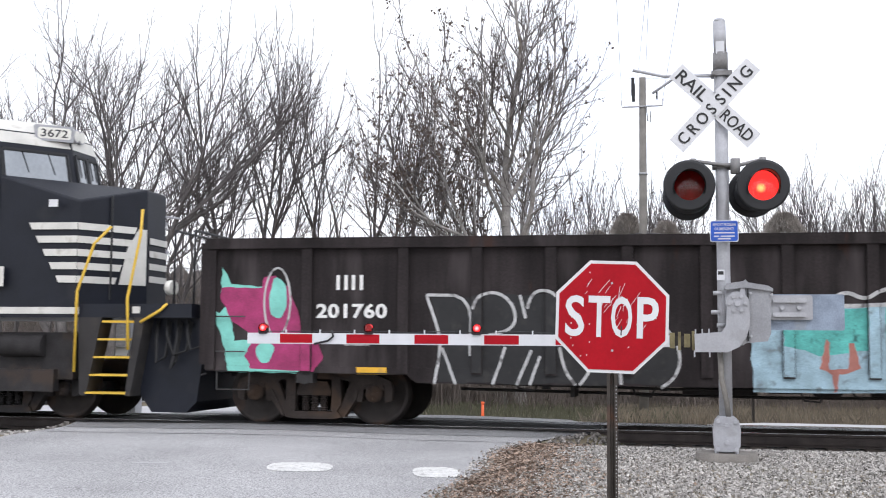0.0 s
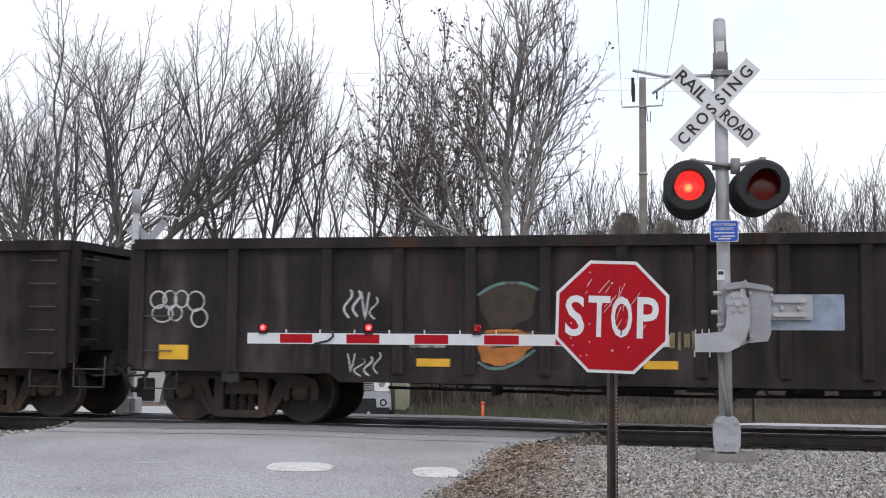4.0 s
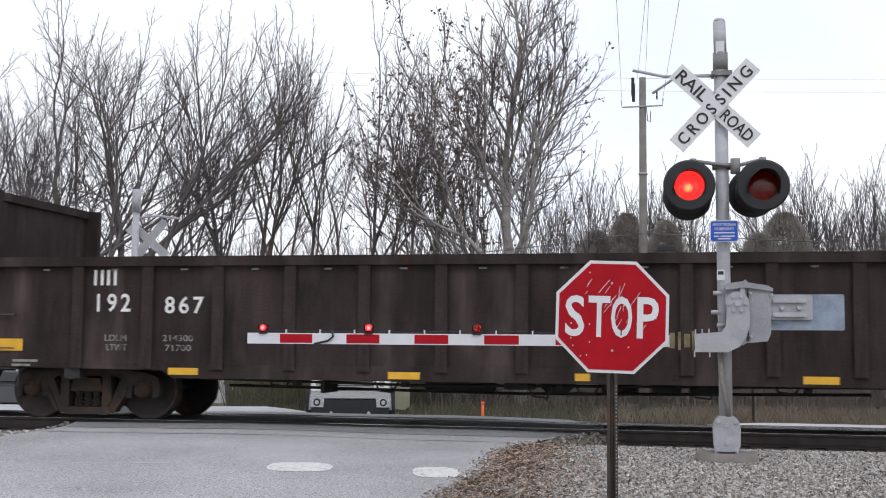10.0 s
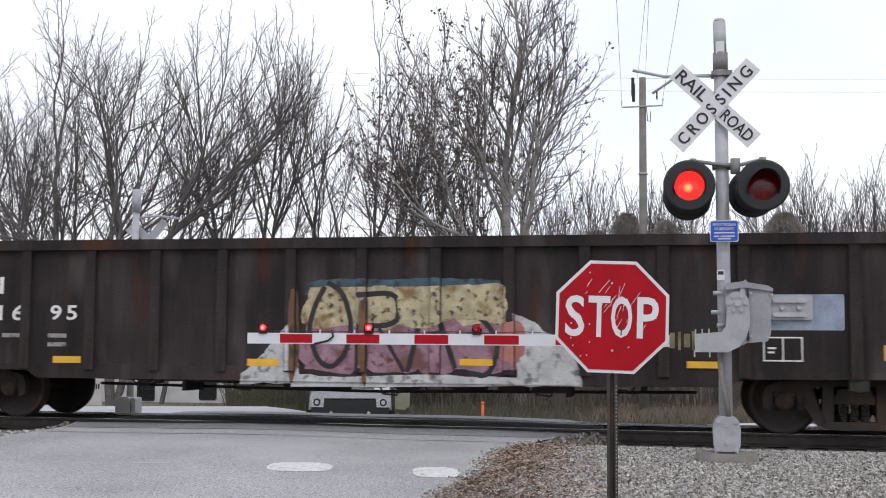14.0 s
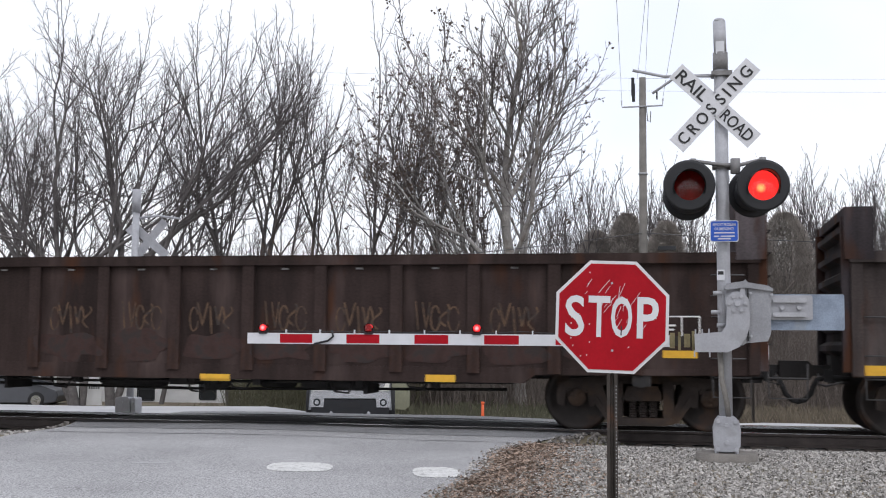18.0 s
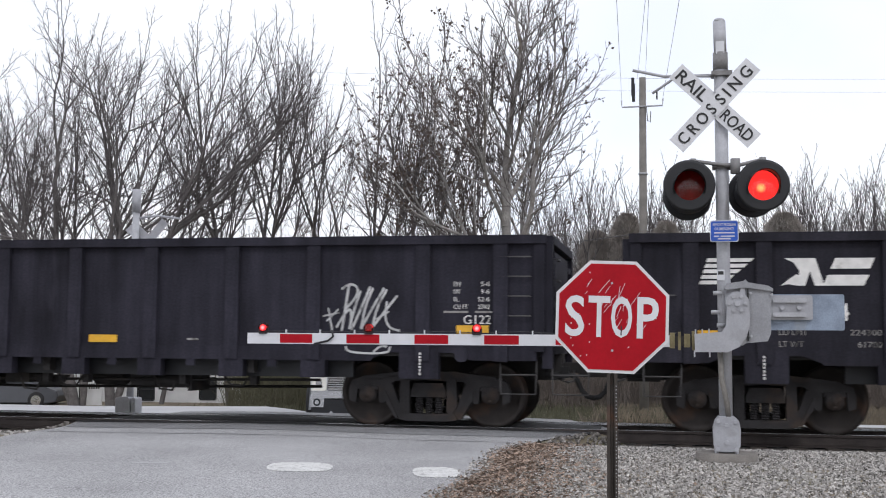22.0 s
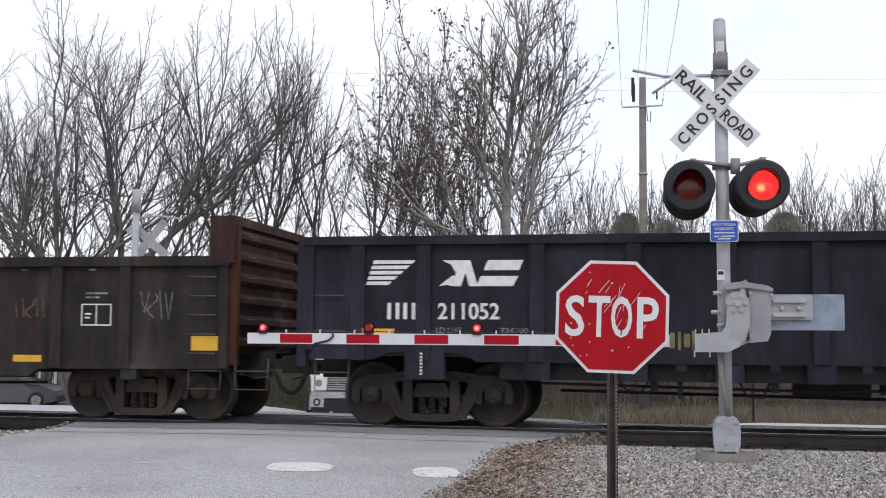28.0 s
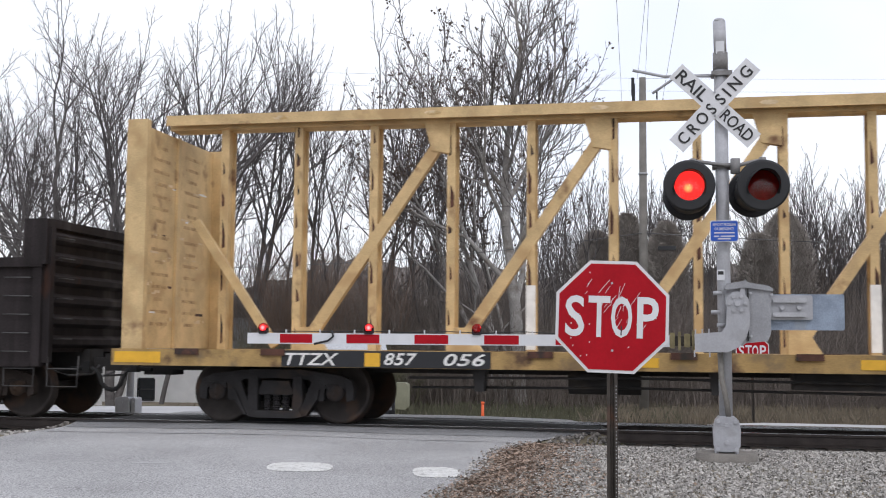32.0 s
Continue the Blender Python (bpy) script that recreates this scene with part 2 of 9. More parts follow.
    "salmon": surf("salmon_spray", (0.38, 0.15, 0.12), 0.7, var=0.2, scale=4, fine=60, bump=0.0),
    "pale_spray": surf("white_spray", (0.46, 0.46, 0.46), 0.75, var=0.2, scale=5, fine=60, bump=0.0, dirt=(0.15, 0.145, 0.145), dirt_at=0.55, dirt_scale=8),
    "cream_spray": surf("cream_spray", (0.42, 0.36, 0.22), 0.75, var=0.3, scale=5, fine=60, bump=0.0, rust=(0.05, 0.034, 0.022), rust_at=0.54, rust_scale=11, dirt=(0.2, 0.12, 0.05), dirt_at=0.56, dirt_scale=3),
    "tan_spray": surf("tan_spray", (0.23, 0.17, 0.09), 0.7, var=0.25, scale=4, fine=60, bump=0.0, dirt=(0.07, 0.06, 0.045), dirt_at=0.55, dirt_scale=4),
    "mauve_spray": surf("mauve_spray", (0.26, 0.15, 0.19), 0.75, var=0.3, scale=5, fine=60, bump=0.0, rust=(0.09, 0.035, 0.03), rust_at=0.58, rust_scale=9, dirt=(0.15, 0.06, 0.055), dirt_at=0.54, dirt_scale=3),
    "orange_spray": surf("orange_spray", (0.42, 0.15, 0.03), 0.7, var=0.3, scale=4, fine=60, bump=0.0, dirt=(0.1, 0.05, 0.02), dirt_at=0.58, dirt_scale=4),
    "rust_spray": surf("rusty_orange_spray", (0.15, 0.075, 0.035), 0.8, var=0.3, scale=4, fine=60, bump=0.0, dirt=(0.06, 0.04, 0.03), dirt_at=0.5, dirt_scale=5),
    "peel": surf("peeling_white_over_rust", (0.56, 0.52, 0.47), 0.85, var=0.2, scale=6, fine=50, bump=0.2, rust=(0.11, 0.042, 0.022), rust_at=0.5, rust_scale=6, dirt=(0.04, 0.03, 0.025), dirt_at=0.6, dirt_scale=9),
    "rusty": surf("rusted_side", (0.082, 0.035, 0.023), 0.9, var=0.4, scale=5, fine=50, bump=0.2, dirt=(0.028, 0.024, 0.021), dirt_at=0.5, dirt_scale=4),
    "black_spray": surf("black_spray", (0.014, 0.014, 0.015), 0.7, var=0.3, scale=5, fine=60, bump=0.0, dirt=(0.028, 0.026, 0.025), dirt_at=0.55, dirt_scale=6),
    "teal_bright": surf("teal_spray_fill", (0.1, 0.42, 0.38), 0.7, var=0.3, scale=5, fine=60, bump=0.0, dirt=(0.03, 0.13, 0.12), dirt_at=0.58, dirt_scale=7),
    "faint_spray": surf("faint_worn_spray", (0.16, 0.158, 0.16), 0.8, var=0.3, scale=6, fine=60, bump=0.0, dirt=(0.045, 0.043, 0.043), dirt_at=0.48, dirt_scale=7),
    "decal_panel": surf("pale_blue_panel", (0.45, 0.56, 0.58), 0.6, var=0.12, scale=5, fine=60, bump=0.0),
    "teal_spray": surf("teal_spray", (0.04, 0.14, 0.17), 0.7, var=0.2, scale=5, fine=60, bump=0.0),
}


# ================= mesh helpers =================
def part(name, bm, material, parent=None, label=""):
    me = bpy.data.meshes.new(name)
    bm.normal_update()
    bm.to_mesh(me)
    bm.free()
    return put(name, me, material, parent, label)


def put(name, me, material, parent=None, label="", at=None):
    """One object on a mesh, which it may share with its like; its material is its own."""
    if not me.materials:
        me.materials.append(material)
    ob = new(name, me)
    if me.materials[0] is not material:
        ob.material_slots[0].link = "OBJECT"
        ob.material_slots[0].material = material
    ob.parent = parent
    if at:
        ob.location = at
    if label:
        tagged(ob, label)
    return ob


def root(name, label, category, group="", at=(0, 0, 0), turn=0.0):
    ob = new(name)
    ob.empty_display_size = 0.2
    ob.location = at
    ob.rotation_euler[2] = radians(turn)
    return tagged(ob, label, category, group)


def box(bm, x0, x1, y0, y1, z0, z1):
    vs = [bm.verts.new((x, y, z)) for x in (x0, x1) for y in (y0, y1) for z in (z0, z1)]
    for f in ((0, 1, 3, 2), (4, 6, 7, 5), (0, 4, 5, 1), (2, 3, 7, 6), (0, 2, 6, 4), (1, 5, 7, 3)):
        bm.faces.new([vs[i] for i in f])
    return vs


def frame_of(p, q):
    d = (Vector(q) - Vector(p)).normalized()
    side = d.cross(Vector((0, 1, 0)) if abs(d.y) < 0.9 else Vector((1, 0, 0))).normalized()
    return d, side, d.cross(side)


def bar(bm, p, q, w, h):
    """A square bar from p to q: w across its length in the picture plane of a side, h through it."""
    d, a, b = frame_of(p, q)
    vs = []
    for e in (p, q):
        for i, j in ((-1, -1), (1, -1), (1, 1), (-1, 1)):
            vs.append(bm.verts.new(Vector(e) + a * (i * w / 2) + b * (j * h / 2)))
    for f in ((3, 2, 1, 0), (4, 5, 6, 7), (0, 1, 5, 4), (1, 2, 6, 5), (2, 3, 7, 6), (3, 0, 4, 7)):
        bm.faces.new([vs[i] for i in f])


def cyl(bm, p, q, r, n=12, r2=None, caps=True):
    d, a, b = frame_of(p, q)
    rings = []
    for e, rad in ((p, r), (q, r if r2 is None else r2)):
        rings.append([bm.verts.new(Vector(e) + a * (rad * math.cos(t)) + b * (rad * math.sin(t))) for t in (math.tau * k / n for k in range(n))])
    for k in range(n):
        f = bm.faces.new((rings[0][k], rings[0][k - 1], rings[1][k - 1], rings[1][k]))
        f.smooth = n > 8
    if caps:
        bm.faces.new(rings[0])
        bm.faces.new(rings[1][::-1])


def pipe(bm, pts, r, n=6):
    """A bent rod through the points."""
    rings = []
    for i, p in enumerate(pts):
        d, a, b = frame_of(pts[max(0, i - 1)], pts[min(len(pts) - 1, i + 1)])
        rings.append([bm.verts.new(Vector(p) + a * (r * math.cos(t)) + b * (r * math.sin(t))) for t in (math.tau * k / n for k in range(n))])
    for u, v in zip(rings, rings[1:]):
        for k in range(n):
            bm.faces.new((u[k], u[k - 1], v[k - 1], v[k])).smooth = True
    bm.faces.new(rings[0])
    bm.faces.new(rings[-1][::-1])


def plate(bm, pts, y0, y1):
    """A flat outline in x and z, given thickness in y."""
    a = [bm.verts.new((x, y0, z)) for x, z in pts]
    b = [bm.verts.new((x, y1, z)) for x, z in pts]
    bm.faces.new(a)
    bm.faces.new(b[::-1])
    for k in range(len(pts)):
        bm.faces.new((a[k], a[k - 1], b[k - 1], b[k]))


def lathe_y(bm, prof, n=28, cx=0.0, cz=0.0):
    """A turned form about the y axis; prof: rows of (radius, y)."""
    rings = []
    for r, y in prof:
        rings.append([bm.verts.new((cx + r * math.cos(t), y, cz + r * math.sin(t))) for t in (math.tau * k / n for k in range(n))])
    for u, v in zip(rings, rings[1:]):
        for k in range(n):
            bm.faces.new((u[k - 1], u[k], v[k], v[k - 1])).smooth = True
    bm.faces.new(rings[0])
    bm.faces.new(rings[-1][::-1])


def soften(bm, w=0.01, seg=2):
    bmesh.ops.bevel(bm, geom=[e for e in bm.edges if len(e.link_faces) == 2 and e.calc_face_angle(0) > 0.6], offset=w, segments=seg, profile=0.5, affect="EDGES")


def lettering(name, words, x, z, high, wide, y, material, parent, label="", slant=0.0, turn=0.0, deep=0.002, thick=0.0, facing=0.0, spaced=1.0):
    """Writing on an upright face that looks to -y: left edge x, foot z."""
    cu = bpy.data.curves.new(name, "FONT")
    cu.body, cu.size, cu.extrude, cu.shear, cu.resolution_u = words, 1.0, deep, slant, 3
    cu.offset, cu.space_character = thick, spaced
    tmp = new("lettering", cu)
    me = bpy.data.meshes.new_from_object(tmp)
    bpy.data.objects.remove(tmp)
    bpy.data.curves.remove(cu)
    co = np.array([v.co for v in me.vertices])
    lo, hi = co.min(0), co.max(0)
    sx, sz = wide / (hi[0] - lo[0]), high / (hi[1] - lo[1])
    for v in me.vertices:
        v.co = ((v.co.x - lo[0]) * sx, -v.co.z, (v.co.y - lo[1]) * sz)
    me.name = name
    me.materials.append(material)
    ob = new(name, me)
    ob.parent = parent
    ob.location = (x, y, z)
    ob.rotation_euler = (0, radians(turn), radians(facing))
    if label:
        tagged(ob, label)
    return ob


def cloud(name, verts, faces, material, parent=None, label="", smooth=False):
    me = bpy.data.meshes.new(name)
    me.from_pydata(verts, [], faces)
    if smooth:
        me.polygons.foreach_set("use_smooth", [True] * len(me.polygons))
    return put(name, me, material, parent, label)


# ================= ground, road, track =================
def rise(table, y):
    return float(np.interp(y, table[0], table[1]))


GROUND = ((-200, -60, -14, -9, -5.5, -4.0, -3.3, -2.7, 2.7, 4, 6.5, 9, 13.2, 20, 40, 120), (-0.8, -0.55, -0.4, -0.2, -0.02, 0.0, -0.03, -0.26, -0.26, -0.29, -0.36, -0.6, -0.92, -1.15, -1.4, -1.5))
ROAD = ((-200, -60, -14, -9, -5.5, -2, 2, 4, 9, 20, 40, 120), (-0.8, -0.5, -0.35, -0.17, -0.06, -0.008, -0.008, -0.16, -0.6, -1.05, -1.3, -1.4))


def road_left(y):
    return -8.45 - 0.55 * math.exp(-((y + 0.4) / 1.6) ** 2) + 0.06 * math.sin(2.3 * y)


def road_right(y):
    return -2.05 + 1.0 * math.exp(-((y + 0.2) / 2.0) ** 2) + 0.05 * math.sin(2.1 * y + 1)


def road_top(x, y):
    return rise(ROAD, y) - 0.0022 * (x + 5.3) ** 2 + 0.006 * math.sin(1.7 * x + 0.6 * y)


def side_road_top(x, y):
    """The side road dips where the crossing's road runs down through it."""
    flat = -0.215 - min(0.12, 0.015 * max(0.0, -x - 8.5)) - 0.031 * (y - 4.4)
    dip = max(rise(ROAD, y) - 0.03, -0.7)
    k = min(1.0, max(0.0, -x - 9.3) / 1.6) if x < -5 else min(1.0, max(0.0, x + 0.5) / 2)
    return dip + (flat - dip) * k - 0.5 * max(0.0, y - 13.3)


def ground_z(x, y):
    g = rise(GROUND, y)
    if y < 16:
        edge = road_left(y) if x < -5.3 else road_right(y)
        out = abs(x + 5.3) - abs(edge + 5.3)
        if out < 0.6:
            brim = road_top(edge, y) - 0.012
            k = max(0.0, out) / 0.6
            g = brim + (g - brim) * k * k * (3 - 2 * k) - 0.16 * min(1.0, max(0.0, -out - 0.03) / 0.35)
    if 3.6 < y < 13.2 and x < 0.5 or 3.6 < y < 6.2:
        g = min(g, side_road_top(x, y) - 0.07)
    return g


def sheet(name, xs, ys, zf, material, label, category):
    verts, faces = [], []
    for y in ys:
        for x in xs(y):
            verts.append((x, y, zf(x, y)))
    n = len(xs(ys[0]))
    for j in range(len(ys) - 1):
        for i in range(n - 1):
            k = j * n + i
            faces.append((k, k + 1, k + n + 1, k + n))
    ob = cloud(name, verts, faces, material, None, "", True)
    return tagged(ob, label, category, "", "structure")


def steps(*runs):
    out = []
    for a, b, d in runs:
        k = max(1, round((b - a) / d))
        out += [a + (b - a) * i / k for i in range(k)]
    return out + [runs[-1][1]]


GX = steps((-1600, -200, 350), (-200, -40, 20), (-40, -12, 2), (-12, -3, 0.3), (-3, 0, 0.1), (0, 6, 0.3), (6, 30, 2), (30, 400, 30), (400, 1600, 400))
GY = steps((-1500, -100, 350), (-100, -20, 10), (-20, -10, 1), (-10, -2, 0.12), (-2, 14, 0.3), (14, 60, 3), (60, 200, 35), (200, 1800, 400))
sheet("ground", lambda y: GX, GY, ground_z, M["dirt"], "brown winter soil with dead grass beside the railway", "ground")
RY = steps((-70, -12, 2), (-12, 6, 0.2), (6, 15, 0.5))
sheet("road", lambda y: [road_left(y) + (road_right(y) - road_left(y)) * i / 24 for i in range(25)], RY, road_top, M["asphalt"], "worn pale grey asphalt road over the crossing", "road")
sheet("frontage_pavement", lambda y: [-90 + 70 * i / 10 for i in range(10)] + [-20 + 0.5 * i for i in range(33)], steps((3.8, 13.8, 0.4)), side_road_top, M["pale_road"], "pale asphalt side road running beside the track", "pavement")
sheet("frontage_pavement", lambda y: [-4 + 0.5 * i for i in range(13)] + [3 + 4 * i for i in range(8)], steps((4.3, 5.9, 0.4)), lambda x, y: side_road_top(x, y) + 0.004, M["pale_road"], "narrow pale path going on beside the track", "pavement")


# darker strip of newer asphalt along the near rail, and a tar seam across the road
def strip(name, f0, f1, y0, y1, material, label, lift, wob=0.05, category="road patch"):
    """A strip across the road, from one share of its width to another."""
    v, f, n = [], [], 30
    for i in range(n + 1):
        u = f0 + (f1 - f0) * i / n
        for k, y in enumerate((y0, y1)):
            x = road_left(y) + (road_right(y) - road_left(y)) * u
            yy = y + wob * noise.noise((x * 1.3, k * 5.0, y0))
            v.append((x, yy, road_top(x, yy) + lift))
    for i in range(n):
        f.append((2 * i, 2 * i + 2, 2 * i + 3, 2 * i + 1))
    return tagged(cloud(name, v, f, material), label, category, "", "structure")


strip("asphalt_patch", 0.01, 0.985, -2.2, -1.15, M["asphalt_new"], "darker newer asphalt laid along the rails", 0.005, 0.06)
strip("tar_seam", 0.01, 0.97, -2.95, -2.91, M["asphalt_new"], "thin dark tar seam across the road", 0.005, 0.05)
for y0, y1 in ((-1.12, -0.82), (-0.68, 0.68), (0.82, 1.12)):
    strip("crossing_panel", 0.0, 1.0, y0, y1, M["rubber"], "black rubber crossing panel between the rails", 0.012, 0.0, "crossing panel")


def stop_bar(x0, x1, y0, y1, seed, slant=0.25, mat="line"):
    """A worn painted dash: rounded ends, ragged long sides."""
    rng = random.Random(seed)
    bm = bmesh.new()
    top, low = [], []
    mid, half = (y0 + y1) / 2, (y1 - y0) / 2
    for i in range(41):
        u = i / 40
        swell = (1 - abs(2 * u - 1) ** 4) ** 0.5 * 0.9 + 0.1
        for row, d in ((low, -1), (top, 1)):
            yy = mid + d * half * swell * rng.uniform(0.86, 1.05) + 0.2 * (x1 - x0) * (u - 0.5)
            x = x0 + (x1 - x0) * u - slant * (yy - mid)
            row.append(bm.verts.new((x, yy, road_top(x, yy) + 0.004)))
    for i in range(40):
        bm.faces.new((low[i], low[i + 1], top[i + 1], top[i]))
    return tagged(part("stop_line", bm, M[mat]), "worn white stop line dash painted on the asphalt", "road marking", "stop line dashes", "structure")


stop_bar(-4.1, -3.42, -6.4, -5.72, 1)
stop_bar(-2.62, -2.14, -6.35, -5.62, 2)
stop_bar(-5.55, -5.15, -6.12, -6.03, 3, mat="pale_road")

track = root("railway_track", "single railway track with rust-brown rails on dark ballast", "railway track")
tagged(track, kind="structure")
for side in (-1, 1):
    y = 0.7525 * side
    bm = bmesh.new()
    for x0, x1 in ((-120, 420),):
        plate_pts = ((-0.07, -0.175), (0.07, -0.175), (0.07, -0.162), (0.012, -0.14), (0.01, -0.045), (0.034, -0.036), (0.034, -0.004), (-0.034, -0.004), (-0.034, -0.036), (-0.01, -0.045), (-0.012, -0.14), (-0.07, -0.162))
        a = [bm.verts.new((x0, y + u, w)) for u, w in plate_pts]
        b = [bm.verts.new((x1, y + u, w)) for u, w in plate_pts]
        for k in range(len(plate_pts)):
            bm.faces.new((a[k - 1], a[k], b[k], b[k - 1]))
        bm.faces.new(a[::-1])
        bm.faces.new(b)
    rail = part("rail", bm, M["rail"], track, "rust-brown steel rail")
    bm = bmesh.new()
    box(bm, -120, 420, y - 0.03, y + 0.03, -0.006, 0.0)
    part("running_surface", bm, M["railhead"], rail, "polished rail head")
    bm = bmesh.new()
    face = y - 0.0345 * side
    box(bm, -120, 420, min(face, face - 0.0015 * side), max(face, face - 0.0015 * side), -0.034, -0.005)
    part("gauge_face", bm, M["railhead"], rail, "polished inner face of the rail head")
bm = bmesh.new()
box(bm, -0.11, 0.11, -1.3, 1.3, -0.34, -0.18)
tie_me = bpy.data.meshes.new("tie")
bm.to_mesh(tie_me)
bm.free()
for i in range(150):
    x = -36 + i * 0.5
    if -9.0 < x < -1.2:
        continue
    put("tie", tie_me, M["tie"], track, at=(x + random.uniform(-0.02, 0.02), random.uniform(-0.03, 0.03), 0))
sheet("ballast", lambda y: steps((-120, -9.1, 3)), [-2.8, -1.6, 0, 1.6, 2.8], lambda x, y: -0.2 if abs(y) < 2 else -0.3, M["ballast_bed"], "dark stained ballast bed under the track", "ballast")
sheet("ballast", lambda y: steps((-1.1, 40, 0.8), (40, 420, 20)), [-2.8, -1.6, 0, 1.6, 2.8], lambda x, y: -0.2 if abs(y) < 2 else -0.3, M["ballast_bed"], "dark stained ballast bed under the track", "ballast")


def stones(name, n, spots, size, material, label, seed, lift=0.0):
    """Broken stone: small uneven six-sided lumps, thrown at random into a patch."""
    rng = np.random.default_rng(seed)
    base = np.array([(-1, -1, -1), (1, -1, -1), (1, 1, -1), (-1, 1, -1), (-1, -1, 1), (1, -1, 1), (1, 1, 1), (-1, 1, 1)], float)
    quads = np.array([(4, 5, 6, 7), (0, 1, 5, 4), (1, 2, 6, 5), (2, 3, 7, 6), (3, 0, 4, 7)])
    verts, faces = [], []
    for i in range(n):
        x, y = spots(rng)
        z = max(ground_z(x, y), road_top(x, y) if road_left(y) < x < road_right(y) else -9)
        s = size * rng.uniform(0.5, 1.5) * np.array((rng.uniform(0.7, 1.3), rng.uniform(0.7, 1.3), rng.uniform(0.5, 0.9))) * 0.5
        p = base * s * rng.uniform(0.55, 1.0, (8, 1))
        q = Euler(rng.uniform(0, 6.28, 3)).to_matrix()
        p = p @ np.array(q).T + (x, y, z + lift + 0.25 * size * rng.uniform(0.2, 1.2))
        verts.append(p)
        faces.append(quads + 8 * i)
    ob = cloud(name, np.concatenate(verts).tolist(), np.concatenate(faces).tolist(), material)
    return tagged(ob, label, "gravel", "", "stuff")


def in_right(rng):
    while True:
        x, y = rng.uniform(-2.2, 4.6), rng.uniform(-8.6, -2.75)
        if x > road_right(y) + 0.02 + 0.12 * rng.normal() and x < 4.6 + 0.35 * (y + 4):
            return x, y


def in_left(rng):
    while True:
        x, y = rng.uniform(-12.5, -8.2), rng.uniform(-6.0, -2.6)
        if x < road_left(y) - 0.05:
            return x, y


def in_track(rng):
    while True:
        x, y = rng.uniform(-16, 9), rng.uniform(-2.8, -0.9)
        if x < road_left(y) - 0.1 or x > road_right(y) + 0.02:
            return x, y


for m_name in ("stone", "stone_dark", "leaf"):
    nt = M[m_name].node_tree
    geo = nt.nodes.new("ShaderNodeNewGeometry")
    hsv = nt.nodes.new("ShaderNodeHueSaturation")
    rng_map = nt.nodes.new("ShaderNodeMapRange")
    rng_map.inputs[3].default_value, rng_map.inputs[4].default_value = 0.6, 1.42
    bsdf = nt.nodes["Principled BSDF"]
    src = bsdf.inputs["Base Color"].links[0].from_socket
    nt.links.new(geo.outputs["Random Per Island"], rng_map.inputs[0])
    nt.links.new(rng_map.outputs[0], hsv.inputs["Value"])
    nt.links.new(src, hsv.inputs["Color"])
    nt.links.new(hsv.outputs[0], bsdf.inputs["Base Color"])
stones("gravel", 50000, in_right, 0.0235, M["stone"], "loose light grey crushed stone beside the road", 5)
stones("gravel", 4500, in_left, 0.045, M["stone"], "loose light grey crushed stone beside the road", 6)
stones("ballast_stone", 8000, in_track, 0.042, M["stone_dark"], "rust-stained ballast stones against the rails", 7, 0.012)


def litter(name, n, spots, material, label, seed):
    rng = np.random.default_rng(seed)
    verts, faces = [], []
    for i in range(n):
        x, y = spots(rng)
        z = max(ground_z(x, y), road_top(x, y) if x < road_right(y) else -9) + rng.uniform(0.006, 0.035)
        a, s, t = rng.uniform(0, 6.28), rng.uniform(0.01, 0.026), rng.uniform(-0.6, 0.6)
        ca, sa = math.cos(a) * s, math.sin(a) * s
        verts += [(x - ca, y - sa, z), (x + sa * 0.5, y - ca * 0.5, z + s * t * 0.5), (x + ca, y + sa, z + s * t), (x - sa * 0.5, y + ca * 0.5, z + s * 0.6)]
        faces.append((4 * i, 4 * i + 1, 4 * i + 2, 4 * i + 3))
    return tagged(cloud(name, verts, faces, material), label, "leaf litter", "", "stuff")


def by_road(rng):
    while True:
        y = rng.uniform(-8.8, -2.9)
        x = road_right(y) + 0.12 + rng.normal() * 0.1 + abs(rng.normal()) * (0.38 - 0.08 * (y + 5))
        if x < 0.6:
            return x, y


litter("leaf_litter", 9500, by_road, M["leaf"], "drift of brown dead leaves along the road edge", 9)


# ================= crossing signal with gate =================
def sx(px, y=-5.0):
    return (0.44 + (px - 1281) / 178) * (y + 17.4735) / 12.4735


def sz(py, y=-5.0):
    z = float(np.interp(py, (34, 118, 186, 333, 410, 555, 700, 800), (4.597, 4.089, 3.681, 2.805, 2.351, 1.502, 0.663, 0.089)))
    return 1.1366 + (z - 1.1366) * (y + 17.4735) / 12.4735


MY = -4.87          # the mast's axis
FY = -5.05          # the face of what hangs on it


def rounded(x0, x1, z0, z1, r, n=4):
    out = []
    for cx, cz, a0 in ((x1 - r, z1 - r, 0), (x0 + r, z1 - r, 90), (x0 + r, z0 + r, 180), (x1 - r, z0 + r, 270)):
        for k in range(n + 1):
            a = radians(a0 + 90 * k / n)
            out.append((cx + r * math.cos(a), cz + r * math.sin(a)))
    return out


rotors = []         # (bulb, shows at the start, which of the two flashes it is)


def blade(bm, cx, cz, y, length, width, angle):
    c, s = math.cos(radians(angle)), math.sin(radians(angle))
    pts = [(cx + c * u - s * w, cz + s * u + c * w) for u, w in ((-length / 2, -width / 2), (length / 2, -width / 2), (length / 2, width / 2), (-length / 2, width / 2))]
    plate(bm, pts, y, y + 0.004)


